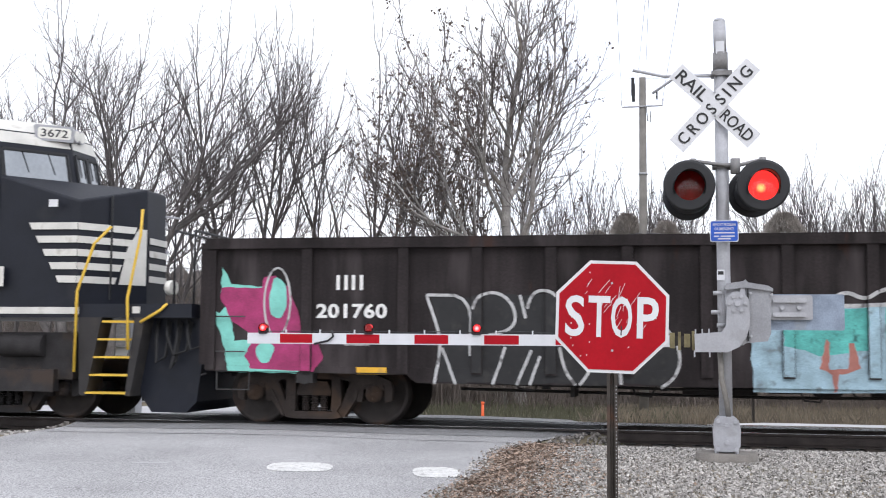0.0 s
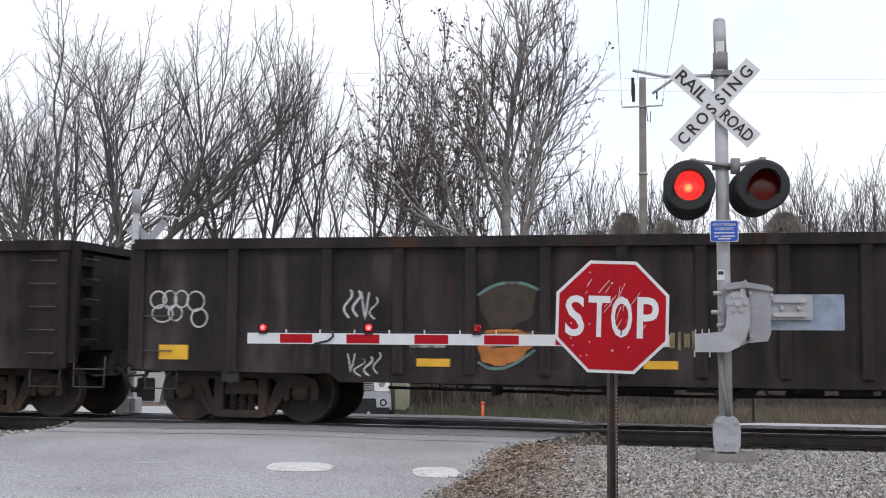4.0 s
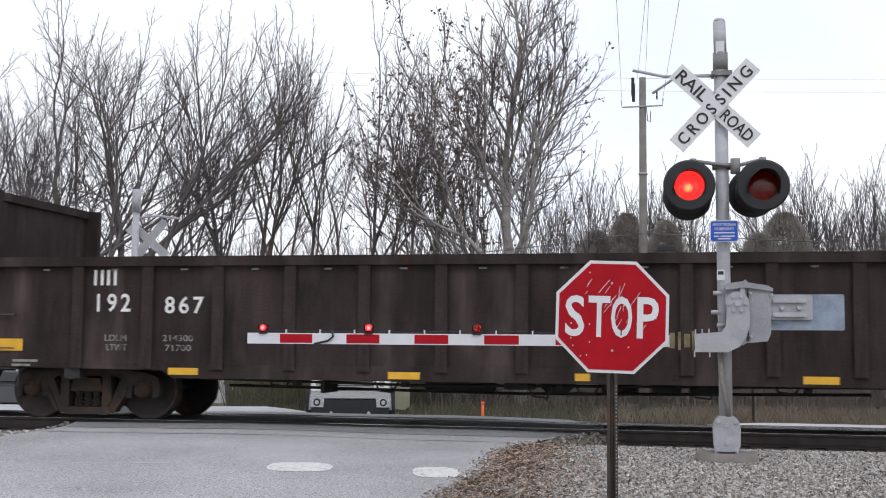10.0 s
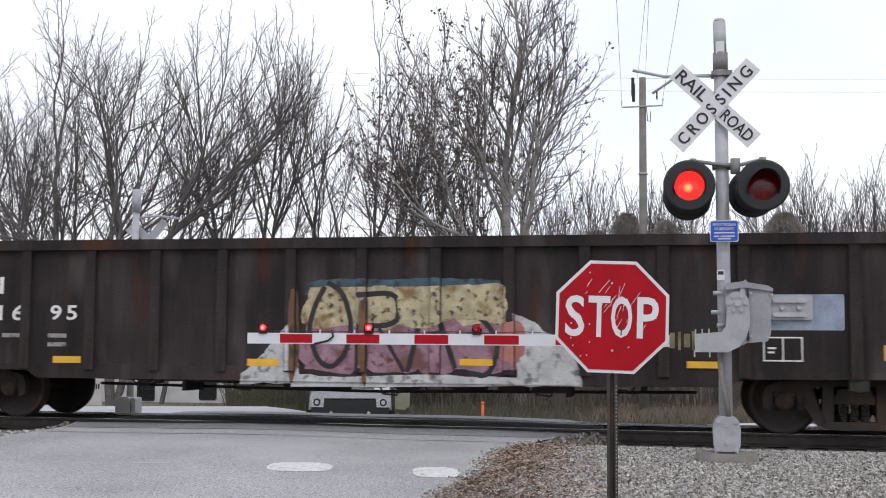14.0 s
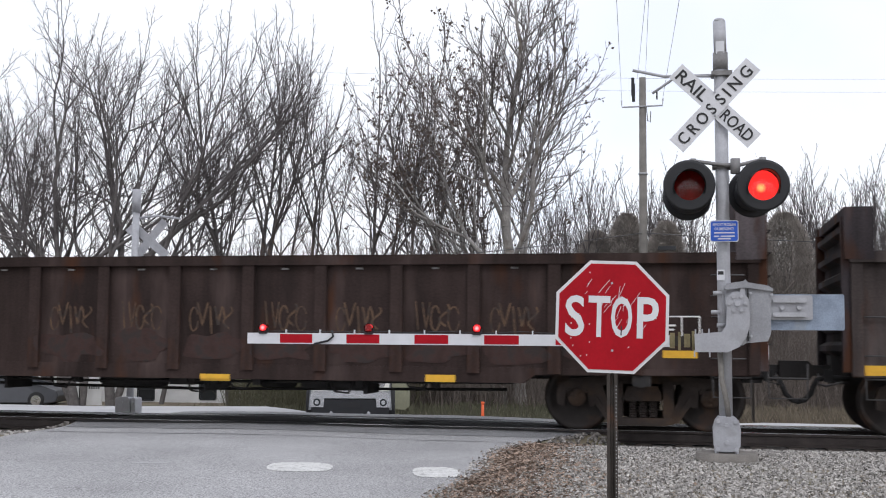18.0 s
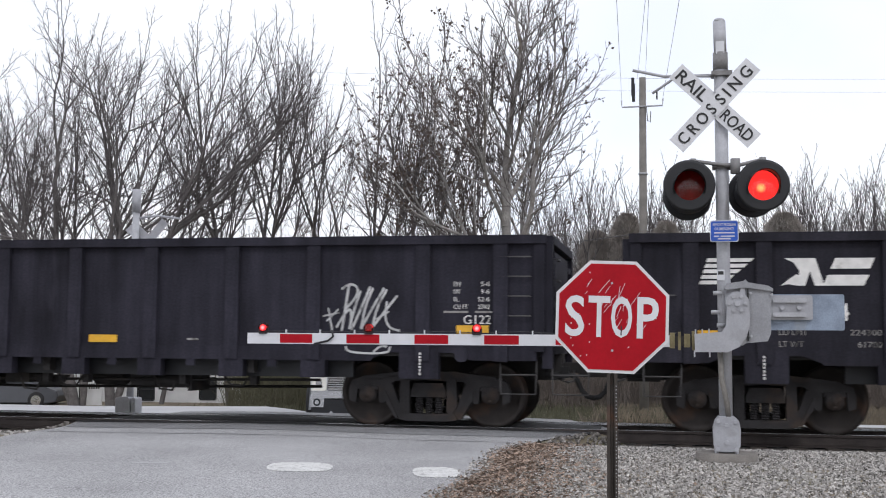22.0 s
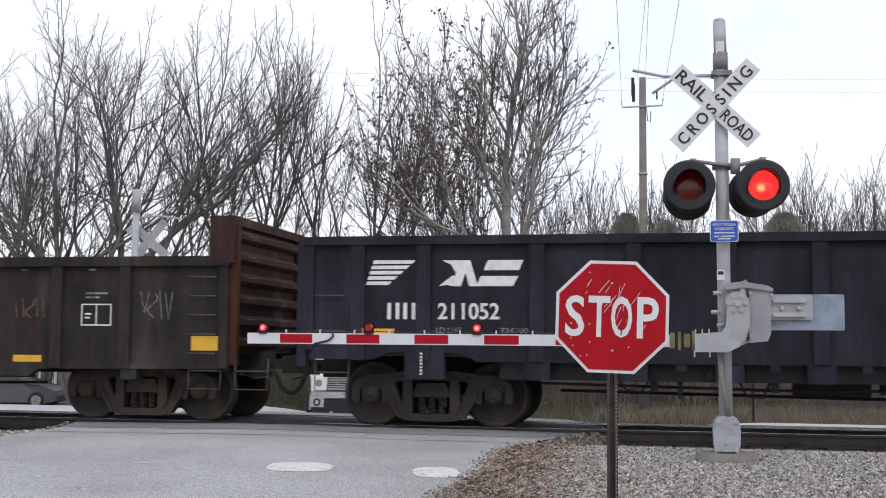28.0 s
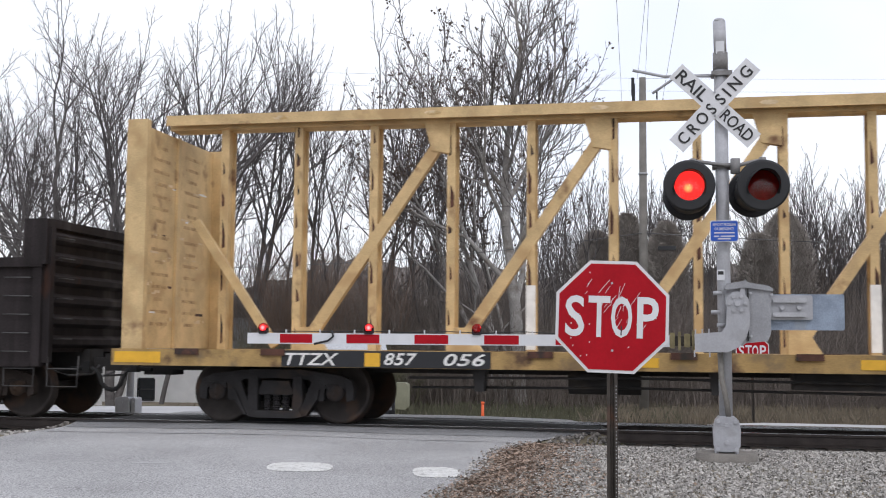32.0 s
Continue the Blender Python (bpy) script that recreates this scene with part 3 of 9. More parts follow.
def two_faced_bulb(name, r, parent, at, lit_mat):
    """The lamp's turning bulb plate: one face is lit, the other is the dull reflector."""
    bm = bmesh.new()
    n = 24
    for k, y in ((0, -0.012), (1, 0.012)):
        ring = [bm.verts.new((r * math.cos(math.tau * i / n), y, r * math.sin(math.tau * i / n))) for i in range(n)]
        f = bm.faces.new(ring if k == 0 else ring[::-1])
        f.material_index = k
    ob = part(name, bm, lit_mat, parent, "glowing red bulb face with a dull red reverse")
    ob.data.materials.append(M["unlit"])
    for p in ob.data.polygons:
        p.material_index = 0 if p.normal.y < 0 else 1
    ob.location = at
    return ob


def flashing_lamp(parent, x, y, z, which, back=False, facing=0.0):
    lamp = new("flashing_lamp")
    lamp.empty_display_size = 0.1
    lamp.parent = parent
    lamp.location = (x, y, z)
    lamp.rotation_euler = (radians(0), 0, radians(180 + facing if back else facing))
    tagged(lamp, "black round flashing lamp with hood and red lens")
    bm = bmesh.new()
    n, ro, ri = 40, 0.265, 0.155
    lathe_y(bm, [(ro - 0.02, -0.012), (ro, -0.006), (ro, 0.006), (ro - 0.02, 0.012)], 40)
    bmesh.ops.delete(bm, geom=[f for f in bm.faces if len(f.verts) > 4], context="FACES")
    for y0 in (-0.012, 0.012):
        a = [bm.verts.new(((ro - 0.02) * math.cos(math.tau * k / n), y0, (ro - 0.02) * math.sin(math.tau * k / n))) for k in range(n)]
        b = [bm.verts.new((ri * math.cos(math.tau * k / n), y0, ri * math.sin(math.tau * k / n))) for k in range(n)]
        for k in range(n):
            bm.faces.new((a[k - 1], a[k], b[k], b[k - 1]))
    part("backboard", bm, M["black"], lamp, "flat black round backboard")
    bm = bmesh.new()
    for r in (0.163, 0.157):
        rows = []
        for k in range(25):
            a = radians(-25 + 230 * k / 24)
            d = 0.05 + 0.24 * max(0.0, math.sin(a)) ** 0.7
            rows.append((bm.verts.new((r * math.cos(a), -0.01, r * math.sin(a))), bm.verts.new((r * math.cos(a), -d, r * math.sin(a) - 0.03))))
        for u, v in zip(rows, rows[1:]):
            bm.faces.new((u[0], v[0], v[1], u[1])).smooth = True
    part("hood", bm, M["black"], lamp, "black visor hood")
    bm = bmesh.new()
    lathe_y(bm, [(0.2, 0.012), (0.21, 0.2), (0.19, 0.4), (0.1, 0.44)], 28)
    bmesh.ops.delete(bm, geom=[f for f in bm.faces if len(f.verts) > 4 and f.calc_center_median().y < 0.1], context="FACES")
    part("housing", bm, M["black"], lamp)
    bm = bmesh.new()
    n = 28
    rows = []
    for rr, yy in ((0.154, -0.01), (0.12, -0.022), (0.07, -0.03), (0.002, -0.033)):
        rows.append([bm.verts.new((rr * math.cos(math.tau * k / n), yy, rr * math.sin(math.tau * k / n))) for k in range(n)])
    for u, v in zip(rows, rows[1:]):
        for k in range(n):
            bm.faces.new((u[k - 1], u[k], v[k], v[k - 1])).smooth = True
    part("lens", bm, M["lens"], lamp, "domed red glass lens")
    if not back:
        bulb = two_faced_bulb("bulb", 0.188, lamp, (0, 0.205, 0), M["lit"])
        rotors.append((bulb, which))
    return lamp


signal = root("crossing_signal", "galvanised railway crossing signal mast with crossbuck and red lamps", "crossing signal")
bm = bmesh.new()
cyl(bm, (sx(1281.5, MY), MY, 0.0), (sx(1278, MY), MY, sz(118, MY)), 0.0685, 24)
part("mast", bm, M["galv"], signal, "galvanised round steel mast")
bm = bmesh.new()
cyl(bm, (sx(1278, MY), MY, sz(124, MY)), (sx(1278, MY), MY, sz(94, MY)), 0.078, 24)
part("collar", bm, M["dark_galv"], signal, "weathered clamp collar")
bm = bmesh.new()
cyl(bm, (sx(1278, MY), MY, sz(94, MY)), (sx(1276.5, MY), MY, sz(39, MY)), 0.066, 24)
cyl(bm, (sx(1276.5, MY), MY, sz(39, MY)), (sx(1276.5, MY), MY, sz(33, MY)), 0.066, 24, 0.05)
part("bell", bm, M["galv"], signal, "tall cylindrical crossing bell")
bm = bmesh.new()
plate(bm, rounded(sx(1270), sx(1286), sz(92), sz(70), 0.01), MY - 0.07, MY - 0.066)
part("bell_label", bm, M["white"], signal, "pale sticker on the bell")
CX, CZ = sx(1267), sz(186)
for name, ang, words, y in (("crossbuck_blade", -44.1, ("RAIL", "ROAD"), -4.985), ("crossbuck_blade", 46.7, ("CROS", "SING"), -5.0)):
    bm = bmesh.new()
    blade(bm, CX, CZ, y, 1.11 if ang < 0 else 1.16, 0.197, ang)
    b = part(name, bm, M["sign_white"], signal, "white reflective crossbuck blade with black letters")
    c, s = math.cos(radians(ang)), math.sin(radians(ang))
    for k, word in enumerate(words):
        length = (0.39, 0.39)[k] if ang < 0 else (0.5, 0.47)[k]
        u0 = (-0.51, 0.12)[k] if ang < 0 else (-0.52, 0.05)[k]
        lettering("lettering", word, CX + c * u0 + s * 0.064, CZ + s * u0 - c * 0.064, 0.128, length, y - 0.004, M["sign_black"], b, "black capital letters", 0, -ang, 0.002, 0.012, spaced=1.0 if ang < 0 else 1.45)
for dz in (0.28, 0.03):
    bm = bmesh.new()
    cyl(bm, (CX + 0.0, -5.02, CZ - 0.14 + dz), (CX, -4.86, CZ - 0.14 + dz), 0.012, 8)
    part("bolt", bm, M["galv"], signal)
for x0, z0, x1, z1 in ((1116, 118, 1262, 128), (1152, 158, 1270, 130)):
    bm = bmesh.new()
    k = (z0 + z1) / 2 + (7 if z0 < z1 else -14)
    pipe(bm, [(sx(x0), -4.98 if z0 < z1 else -4.9, sz(z0)), (sx(x0 * 0.6 + x1 * 0.4), -4.95, sz(k)), (sx(x1), MY, sz(z1))], 0.016 if z0 < z1 else 0.014, 8)
    part("bracket_arm", bm, M["galv"], signal, "thin bent conduit arm")
for z in (sz(127), sz(292)):
    bm = bmesh.new()
    lathe_y(bm, [(0.02, MY - 0.1), (0.02, MY - 0.06)], 10, sx(1266), z)
    box(bm, sx(1262), sx(1300), MY - 0.085, MY + 0.085, z - 0.025, z + 0.025)
    soften(bm, 0.006)
    part("clamp", bm, M["dark_galv"], signal, "bolted lamp-arm clamp")
bm = bmesh.new()
pipe(bm, [(sx(1228), -5.02, sz(285)), (sx(1270), -4.97, sz(290)), (sx(1303), -4.97, sz(294)), (sx(1350), -5.02, sz(285))], 0.02, 10)
cyl(bm, (sx(1303), -5.0, sz(308)), (sx(1303), -5.0, sz(282)), 0.05, 14)
cyl(bm, (sx(1226), -5.02, sz(292)), (sx(1226), -5.02, sz(281)), 0.035, 12)
cyl(bm, (sx(1352), -5.02, sz(292)), (sx(1352), -5.02, sz(281)), 0.035, 12)
part("lamp_arm", bm, M["dark_galv"], signal, "grey pipe cross arm carrying the lamps")
flashing_lamp(signal, sx(1219), -5.2, sz(332), 0, facing=3)
flashing_lamp(signal, sx(1350), -5.2, sz(334), 1, facing=3)
flashing_lamp(signal, sx(1216), -4.5, sz(336), 0, back=True, facing=10)
flashing_lamp(signal, sx(1338), -4.5, sz(332), 1, back=True, facing=10)
bm = bmesh.new()
plate(bm, rounded(sx(1256), sx(1307), sz(429), sz(391), 0.02), FY + 0.02, FY + 0.025)
em_sign = part("emergency_sign", bm, M["white"], signal, "small blue emergency notice with rows of white print")
bm = bmesh.new()
plate(bm, rounded(sx(1257.5), sx(1305.5), sz(427.5), sz(392.5), 0.017), FY + 0.014, FY + 0.019)
part("blue_face", bm, M["blue"], em_sign)
for words, a, b, y in (("REPORT PROBLEM", 1261, 1302, 401), ("OR EMERGENCY", 1264, 1299, 408.5)):
    lettering("lettering", words, sx(a), sz(y), 0.03, sx(b) - sx(a), FY + 0.0125, M["white"], em_sign, "small white capitals", thick=0.01)
for i, (a, b) in ((2, (1263, 1300)), (3, (1263, 1272)), (3, (1275, 1300)), (3.7, (1270, 1293))):
    bm = bmesh.new()
    z = sz(400.5 + 6.2 * i)
    box(bm, sx(a), sx(b), FY + 0.01, FY + 0.0135, z - 0.007, z + 0.007)
    part("print_bar", bm, M["white"], em_sign)
bm = bmesh.new()
plate(bm, rounded(sx(1268), sx(1282), sz(496), sz(477), 0.008), FY + 0.1, FY + 0.104)
part("mast_tag", bm, M["white"], signal, "small white inspection tag")
bm = bmesh.new()
box(bm, sx(1270), sx(1280), FY + 0.097, FY + 0.0995, sz(486), sz(480))
part("print_bar", bm, M["sign_black"], signal)
bm = bmesh.new()
pipe(bm, [(sx(1272), FY + 0.08, sz(622)), (sx(1274), FY + 0.06, sz(670)), (sx(1283), FY + 0.06, sz(712)), (sx(1286), FY + 0.08, sz(742))], 0.028, 10)
part("conduit", bm, M["pole"], signal, "grey flexible cable conduit")
bm = bmesh.new()
plate(bm, [(sx(x), sz(y)) for x, y in ((1262, 745), (1268, 738), (1296, 738), (1304, 745), (1307, 760), (1306, 790), (1299, 799), (1265, 799), (1259, 790), (1258, 760))], MY - 0.17, MY + 0.12)
soften(bm, 0.012)
jb = part("junction_base", bm, M["alu"], signal, "cast aluminium junction base with bolted cover")
for x, y in ((1267, 746), (1298, 746), (1282, 752), (1282, 783), (1266, 795), (1299, 795)):
    bm = bmesh.new()
    cyl(bm, (sx(x), MY - 0.195, sz(y)), (sx(x), MY - 0.16, sz(y)), 0.02, 10)
    part("bolt", bm, M["galv"], jb)
bm = bmesh.new()
cyl(bm, (sx(1282), MY - 0.02, -0.12), (sx(1282), MY - 0.02, 0.075), 0.325, 28, 0.31)
soften(bm, 0.01)
foundation = tagged(part("foundation", bm, M["concrete"]), "round weathered concrete foundation in the gravel", "foundation", "", "structure")
for dx, dy in ((-0.1, -0.12), (0.1, -0.12), (-0.1, 0.1), (0.1, 0.1)):
    bm = bmesh.new()
    cyl(bm, (sx(1282) + dx, MY - 0.02 + dy, 0.07), (sx(1282) + dx, MY - 0.02 + dy, 0.14), 0.02, 8)
    part("anchor_bolt", bm, M["galv"], signal)

# the gate: mechanism, counterweight, arm
gate = root("crossing_gate", "lowered crossing gate with red and white striped arm", "crossing gate")
bm = bmesh.new()
plate(bm, [(sx(x), sz(y)) for x, y in ((1313, 511), (1318, 503), (1352, 505), (1362, 512), (1362, 590), (1356, 604), (1316, 608), (1313, 600))], -5.06, -4.78)
soften(bm, 0.015)
gb = part("gearbox", bm, M["gear"], gate, "grey-painted gate mechanism box")
bm = bmesh.new()
plate(bm, [(sx(x), sz(y)) for x, y in ((1308, 508), (1312, 500), (1317, 500), (1317, 608), (1312, 612), (1308, 606))], -5.075, -4.77)
soften(bm, 0.006)
part("lid", bm, M["alu"], gb)
bm = bmesh.new()
box(bm, sx(1282), sx(1310), -5.0, -4.8, sz(545), sz(505))
soften(bm, 0.006)
part("mounting_bracket", bm, M["alu"], gate)
bm = bmesh.new()
arm_pts = [(1226, 592), (1275, 588), (1283, 575), (1284, 545)]
for k in range(9):
    a = radians(180 - 22.5 * k)
    arm_pts.append((1303 + 21 * math.cos(a), 538 - 21 * math.sin(a)))
arm_pts += [(1325, 575), (1318, 598), (1306, 614), (1285, 624), (1227, 624)]
plate(bm, [(sx(x), sz(y)) for x, y in arm_pts], -5.11, -5.085)
soften(bm, 0.004, 1)
side_arm = part("side_arm", bm, M["alu"], gate, "curved cast gate side arm")
bm = bmesh.new()
plate(bm, [(sx(x), sz(y)) for x, y in ((1280, 512), (1284, 503), (1313, 499), (1318, 496), (1322, 501), (1358, 507), (1366, 512), (1366, 517), (1318, 510), (1284, 514))], -5.09, -4.77)
soften(bm, 0.005, 1)
part("cover_flange", bm, M["gear"], gb, "bolted cover flange along the top")
bm = bmesh.new()
plate(bm, [(sx(x), sz(y)) for x, y in ((1320, 512), (1323, 512), (1323, 604), (1320, 604))], -5.083, -5.06)
part("door_gap", bm, M["sign_black"], gb)
for x, y in ((1327, 520), (1327, 595), (1364, 522)):
    bm = bmesh.new()
    cyl(bm, (sx(x), -5.09, sz(y)), (sx(x), -5.05, sz(y)), 0.014, 8)
    part("bolt", bm, M["galv"], gb)
for k in range(7):
    bm = bmesh.new()
    a = math.tau * k / 6
    r = 14 if k < 6 else 0
    cyl(bm, (sx(1303 + r * math.cos(a)), -5.135, sz(538 + r * math.sin(a))), (sx(1303 + r * math.cos(a)), -5.1, sz(538 + r * math.sin(a))), 0.02 if k < 6 else 0.032, 6)
    part("bolt", bm, M["galv"], side_arm)
for k, (x, y) in enumerate(((1228, 590), (1240, 589), (1252, 589), (1226, 627), (1253, 627))):
    bm = bmesh.new()
    cyl(bm, (sx(x), -5.1, sz(y - 6)), (sx(x), -5.1, sz(y + 6)), 0.008, 8)
    part("bolt", bm, M["galv"], side_arm)
for x0, x1, y0, y1, w, mat, lab in ((1355, 1492, 521, 584, -4.95, "weight", "blue-grey steel counterweight plate"), (1362, 1436, 523, 566, -5.0, "alu", "bolted steel counterweight bar"), (1366, 1425, 528, 536, -5.04, "galv", ""), (1366, 1425, 553, 561, -5.04, "galv", "")):
    bm = bmesh.new()
    plate(bm, rounded(sx(x0), sx(x1), sz(y1), sz(y0), 0.02), w, w + 0.03)
    part("counterweight", bm, M[mat], gate, lab)
for x in (1382, 1412):
    bm = bmesh.new()
    cyl(bm, (sx(x), -5.06, sz(545)), (sx(x), -4.97, sz(545)), 0.022, 10)
    part("bolt", bm, M["galv"], gate)
for x, y in ((1266, 519), (1262, 553), (1272, 576)):
    bm = bmesh.new()
    cyl(bm, (sx(x) - 0.03, -4.99, sz(y)), (sx(x) + 0.06, -4.99, sz(y)), 0.022, 10)
    part("clamp_bolt", bm, M["galv"], gate)
bm = bmesh.new()
box(bm, sx(1181), sx(1229), -4.97, -4.93, 1.165, 1.265)
adapter = part("adapter", bm, M["post"], gate, "bolted arm adapter with brass-coloured clamps")
for x, w, z0, z1 in ((1186, 9, 1.14, 1.3), (1199, 5, 1.12, 1.31), (1213, 11, 1.15, 1.29), (1224, 5, 1.12, 1.32)):
    bm = bmesh.new()
    box(bm, sx(x - w / 2), sx(x + w / 2), -5.0, -4.94, z0, z1)
    soften(bm, 0.004, 1)
    part("clamp", bm, M["brass"], adapter)
AX0, AX1, AZ0 = -4.84, sx(1181), 1.209
bm = bmesh.new()
box(bm, AX0, AX1, -4.76, -4.735, AZ0 - 0.056, AZ0 + 0.066)
soften(bm, 0.004)
beam = part("arm", bm, M["white"], gate, "white fibreglass gate arm with red stripes")
for k in range(6):
    x0 = AX0 + 0.39 * (2 * k + 1) - 0.006
    bm = bmesh.new()
    box(bm, x0 + 0.005, min(x0 + 0.385, AX1 - 0.002), -4.764, -4.7605, AZ0 - 0.044, AZ0 + 0.054)
    part("red_stripe", bm, M["red"], beam, "red reflective stripe")
for k in range(11):
    bm = bmesh.new()
    x = AX0 + 0.46 + 0.4 * k
    box(bm, x - 0.006, x + 0.006, -4.77, -4.735, AZ0 + 0.06, AZ0 + 0.105)
    part("cable_clip", bm, M["white"], beam)
bm = bmesh.new()
pipe(bm, [(AX0 + 0.2 + 0.42 * k, -4.75, AZ0 + 0.085 + 0.012 * math.sin(3 * k)) for k in range(11)], 0.005, 5)
part("cable", bm, M["black"], beam, "black lamp cable along the arm")
bm = bmesh.new()
pipe(bm, [(AX0 + 1.0, -4.77, AZ0 + 0.1), (AX0 + 1.02, -4.785, AZ0 + 0.03), (AX0 + 0.96, -4.79, AZ0 - 0.02), (AX0 + 0.8, -4.785, AZ0 - 0.055)], 0.012, 6)
part("cable_loop", bm, M["black"], beam, "loose black cable end")
for px, which in ((468, -1), (653, 0), (836, 1)):
    x = -4.84 + (px - 440) * (4.84 + 0.11) / (1225 - 440) * 1.06
    lamp = new("gate_lamp")
    lamp.empty_display_size = 0.05
    lamp.parent = gate
    lamp.location = (x, -4.75, AZ0 + 0.125)
    tagged(lamp, "small red gate arm lamp on a black clamp")
    bm = bmesh.new()
    box(bm, -0.045, 0.045, -0.03, 0.03, -0.07, -0.03)
    box(bm, -0.055, -0.035, -0.02, 0.02, -0.06, 0.0)
    box(bm, 0.035, 0.055, -0.02, 0.02, -0.06, 0.0)
    part("clamp", bm, M["black"], lamp)
    bm = bmesh.new()
    lathe_y(bm, [(0.028, -0.062), (0.049, -0.047), (0.056, 0.0), (0.049, 0.047), (0.028, 0.062)], 18)
    part("dome", bm, M["gate_lens"], lamp, "red dome lens")
    if which >= 0:
        rotors.append((two_faced_bulb("bulb", 0.042, lamp, (0, 0, 0.004), M["lit_small"]), which))
    else:
        bm = bmesh.new()
        lathe_y(bm, [(0.006, -0.036), (0.036, -0.032), (0.036, 0.0)], 14)
        part("bulb", bm, M["lit_small"], lamp, "glowing red bulb")

# ================= stop signs =================
def octagon(bm, r, y0, y1, lean=0.0):
    pts = []
    for k in range(8):
        a = radians(22.5 + 45 * k + lean)
        pts.append((r * math.cos(a), r * math.sin(a)))
    plate(bm, pts, y0, y1)


def stop_sign(at, turn, lean, wide, foot, label, worn):
    sign = root("stop_sign", label, "stop sign", "", at, turn)
    r = wide / 2 / math.cos(radians(22.5))
    bm = bmesh.new()
    octagon(bm, r, 0.0, 0.004, lean)
    panel = part("panel", bm, M["sign_white"], sign, "white-edged octagonal panel")
    bm = bmesh.new()
    octagon(bm, r - wide * 0.03, -0.004, -0.001, lean)
    part("red_face", bm, M["red"], panel, "red reflective face")
    h, w = wide * 0.368, wide * 0.83
    c, s = math.cos(radians(lean)), math.sin(radians(lean))
    for letter, a, b in (("S", 0.0, 0.207), ("T", 0.245, 0.478), ("O", 0.49, 0.715), ("P", 0.766, 0.996)):
        u = -w / 2 + a * w
        lettering("lettering", letter, u * c + h / 2 * s, u * s - h / 2 * c, h, (b - a) * w, -0.007, M["sign_white"], panel, "white capital letter", 0, -lean, 0.001, 0.016)
    if worn:
        rng = random.Random(4)
        bm = bmesh.new()
        for k in range(26):
            x, z = rng.gauss(0.0, 0.09), rng.gauss(0.03, 0.1)
            a, ln = radians(rng.gauss(58, 16)), abs(rng.gauss(0.05, 0.05)) + 0.01
            d = (ln * math.cos(a), ln * math.sin(a))
            bar(bm, (x, -0.0102, z), (x + d[0], -0.0102, z + d[1]), 0.0028, 0.001)
        for k in range(16):
            x, z = rng.uniform(-0.3, 0.3), rng.uniform(-0.3, 0.3)
            bar(bm, (x, -0.0102, z), (x + 0.004, -0.0102, z + 0.008), 0.006, 0.001)
        tagged(part("scratches", bm, M["sign_white"], panel, "pale scratches through the red face"), kind="stuff")
        bm = bmesh.new()
        bar(bm, (0.06, -0.0104, -0.125), (0.063, -0.0104, -0.06), 0.008, 0.001)
        part("dark_scratch", bm, M["sign_black"], panel)
    bm = bmesh.new()
    k = wide / 0.762
    plate3 = [(-0.036, 0.0), (-0.014, 0.0), (-0.01, 0.03), (0.01, 0.03), (0.014, 0.0), (0.036, 0.0), (0.036, 0.005), (0.018, 0.006), (0.013, 0.036), (-0.013, 0.036), (-0.018, 0.006), (-0.036, 0.005)]
    lo = [bm.verts.new((x, y + 0.006, foot)) for x, y in plate3]
    hi = [bm.verts.new((x, y + 0.006, wide * 0.45)) for x, y in plate3]
    for i in range(12):
        bm.faces.new((lo[i - 1], lo[i], hi[i], hi[i - 1]))
    bm.faces.new(lo[::-1])
    bm.faces.new(hi)
    post = part("post", bm, M["post"], sign, "brown steel U-channel post with punched holes")
    if worn:
        for i in range(44):
            bm = bmesh.new()
            z = foot + 0.06 + i * 0.0254
            if z > -0.4:
                bm.free()
                break
            cyl(bm, (0.026, 0.0035, z), (0.026, 0.0055, z), 0.004, 8)
            part("hole", bm, M["galv"], post)
    for z in (wide * 0.3, -wide * 0.3):
        bm = bmesh.new()
        cyl(bm, (0, -0.012, z), (0, 0.01, z), 0.008, 8)
        part("bolt", bm, M["galv"], sign)
    return sign


stop_sign((-0.462, -9.39, 1.348), 4, -1.6, 0.762, -1.62, "scratched red octagonal stop sign on a brown steel post", True)
stop_sign((1.62, 10.95, 1.09), 6, 0, 0.762, -2.0, "red octagonal stop sign on a dark post beyond the track", False)


# ================= the train =================
def paint(name, col, rust_at=0.66, dirt_at=0.58, rust=RUST, dirt=None, var=0.34):
    """Old wagon paint: mottled, streaked downwards, dusty in drifts, rusting in patches."""
    col = (col[0] * 0.7, col[1] * 0.65, col[2] * 0.71)
    rust = (rust[0] * 0.45, rust[1] * 0.45, rust[2] * 0.5)
    return runs(name, surf(name, col, 0.8, var=var, scale=2.4, fine=34, bump=0.1, rust=rust, rust_at=rust_at, streak=0.3, dirt=dirt or tuple(c * 1.9 + 0.008 for c in col), dirt_at=dirt_at - 0.04, dirt_scale=1.3, spec=0.18, speckle=0.16))


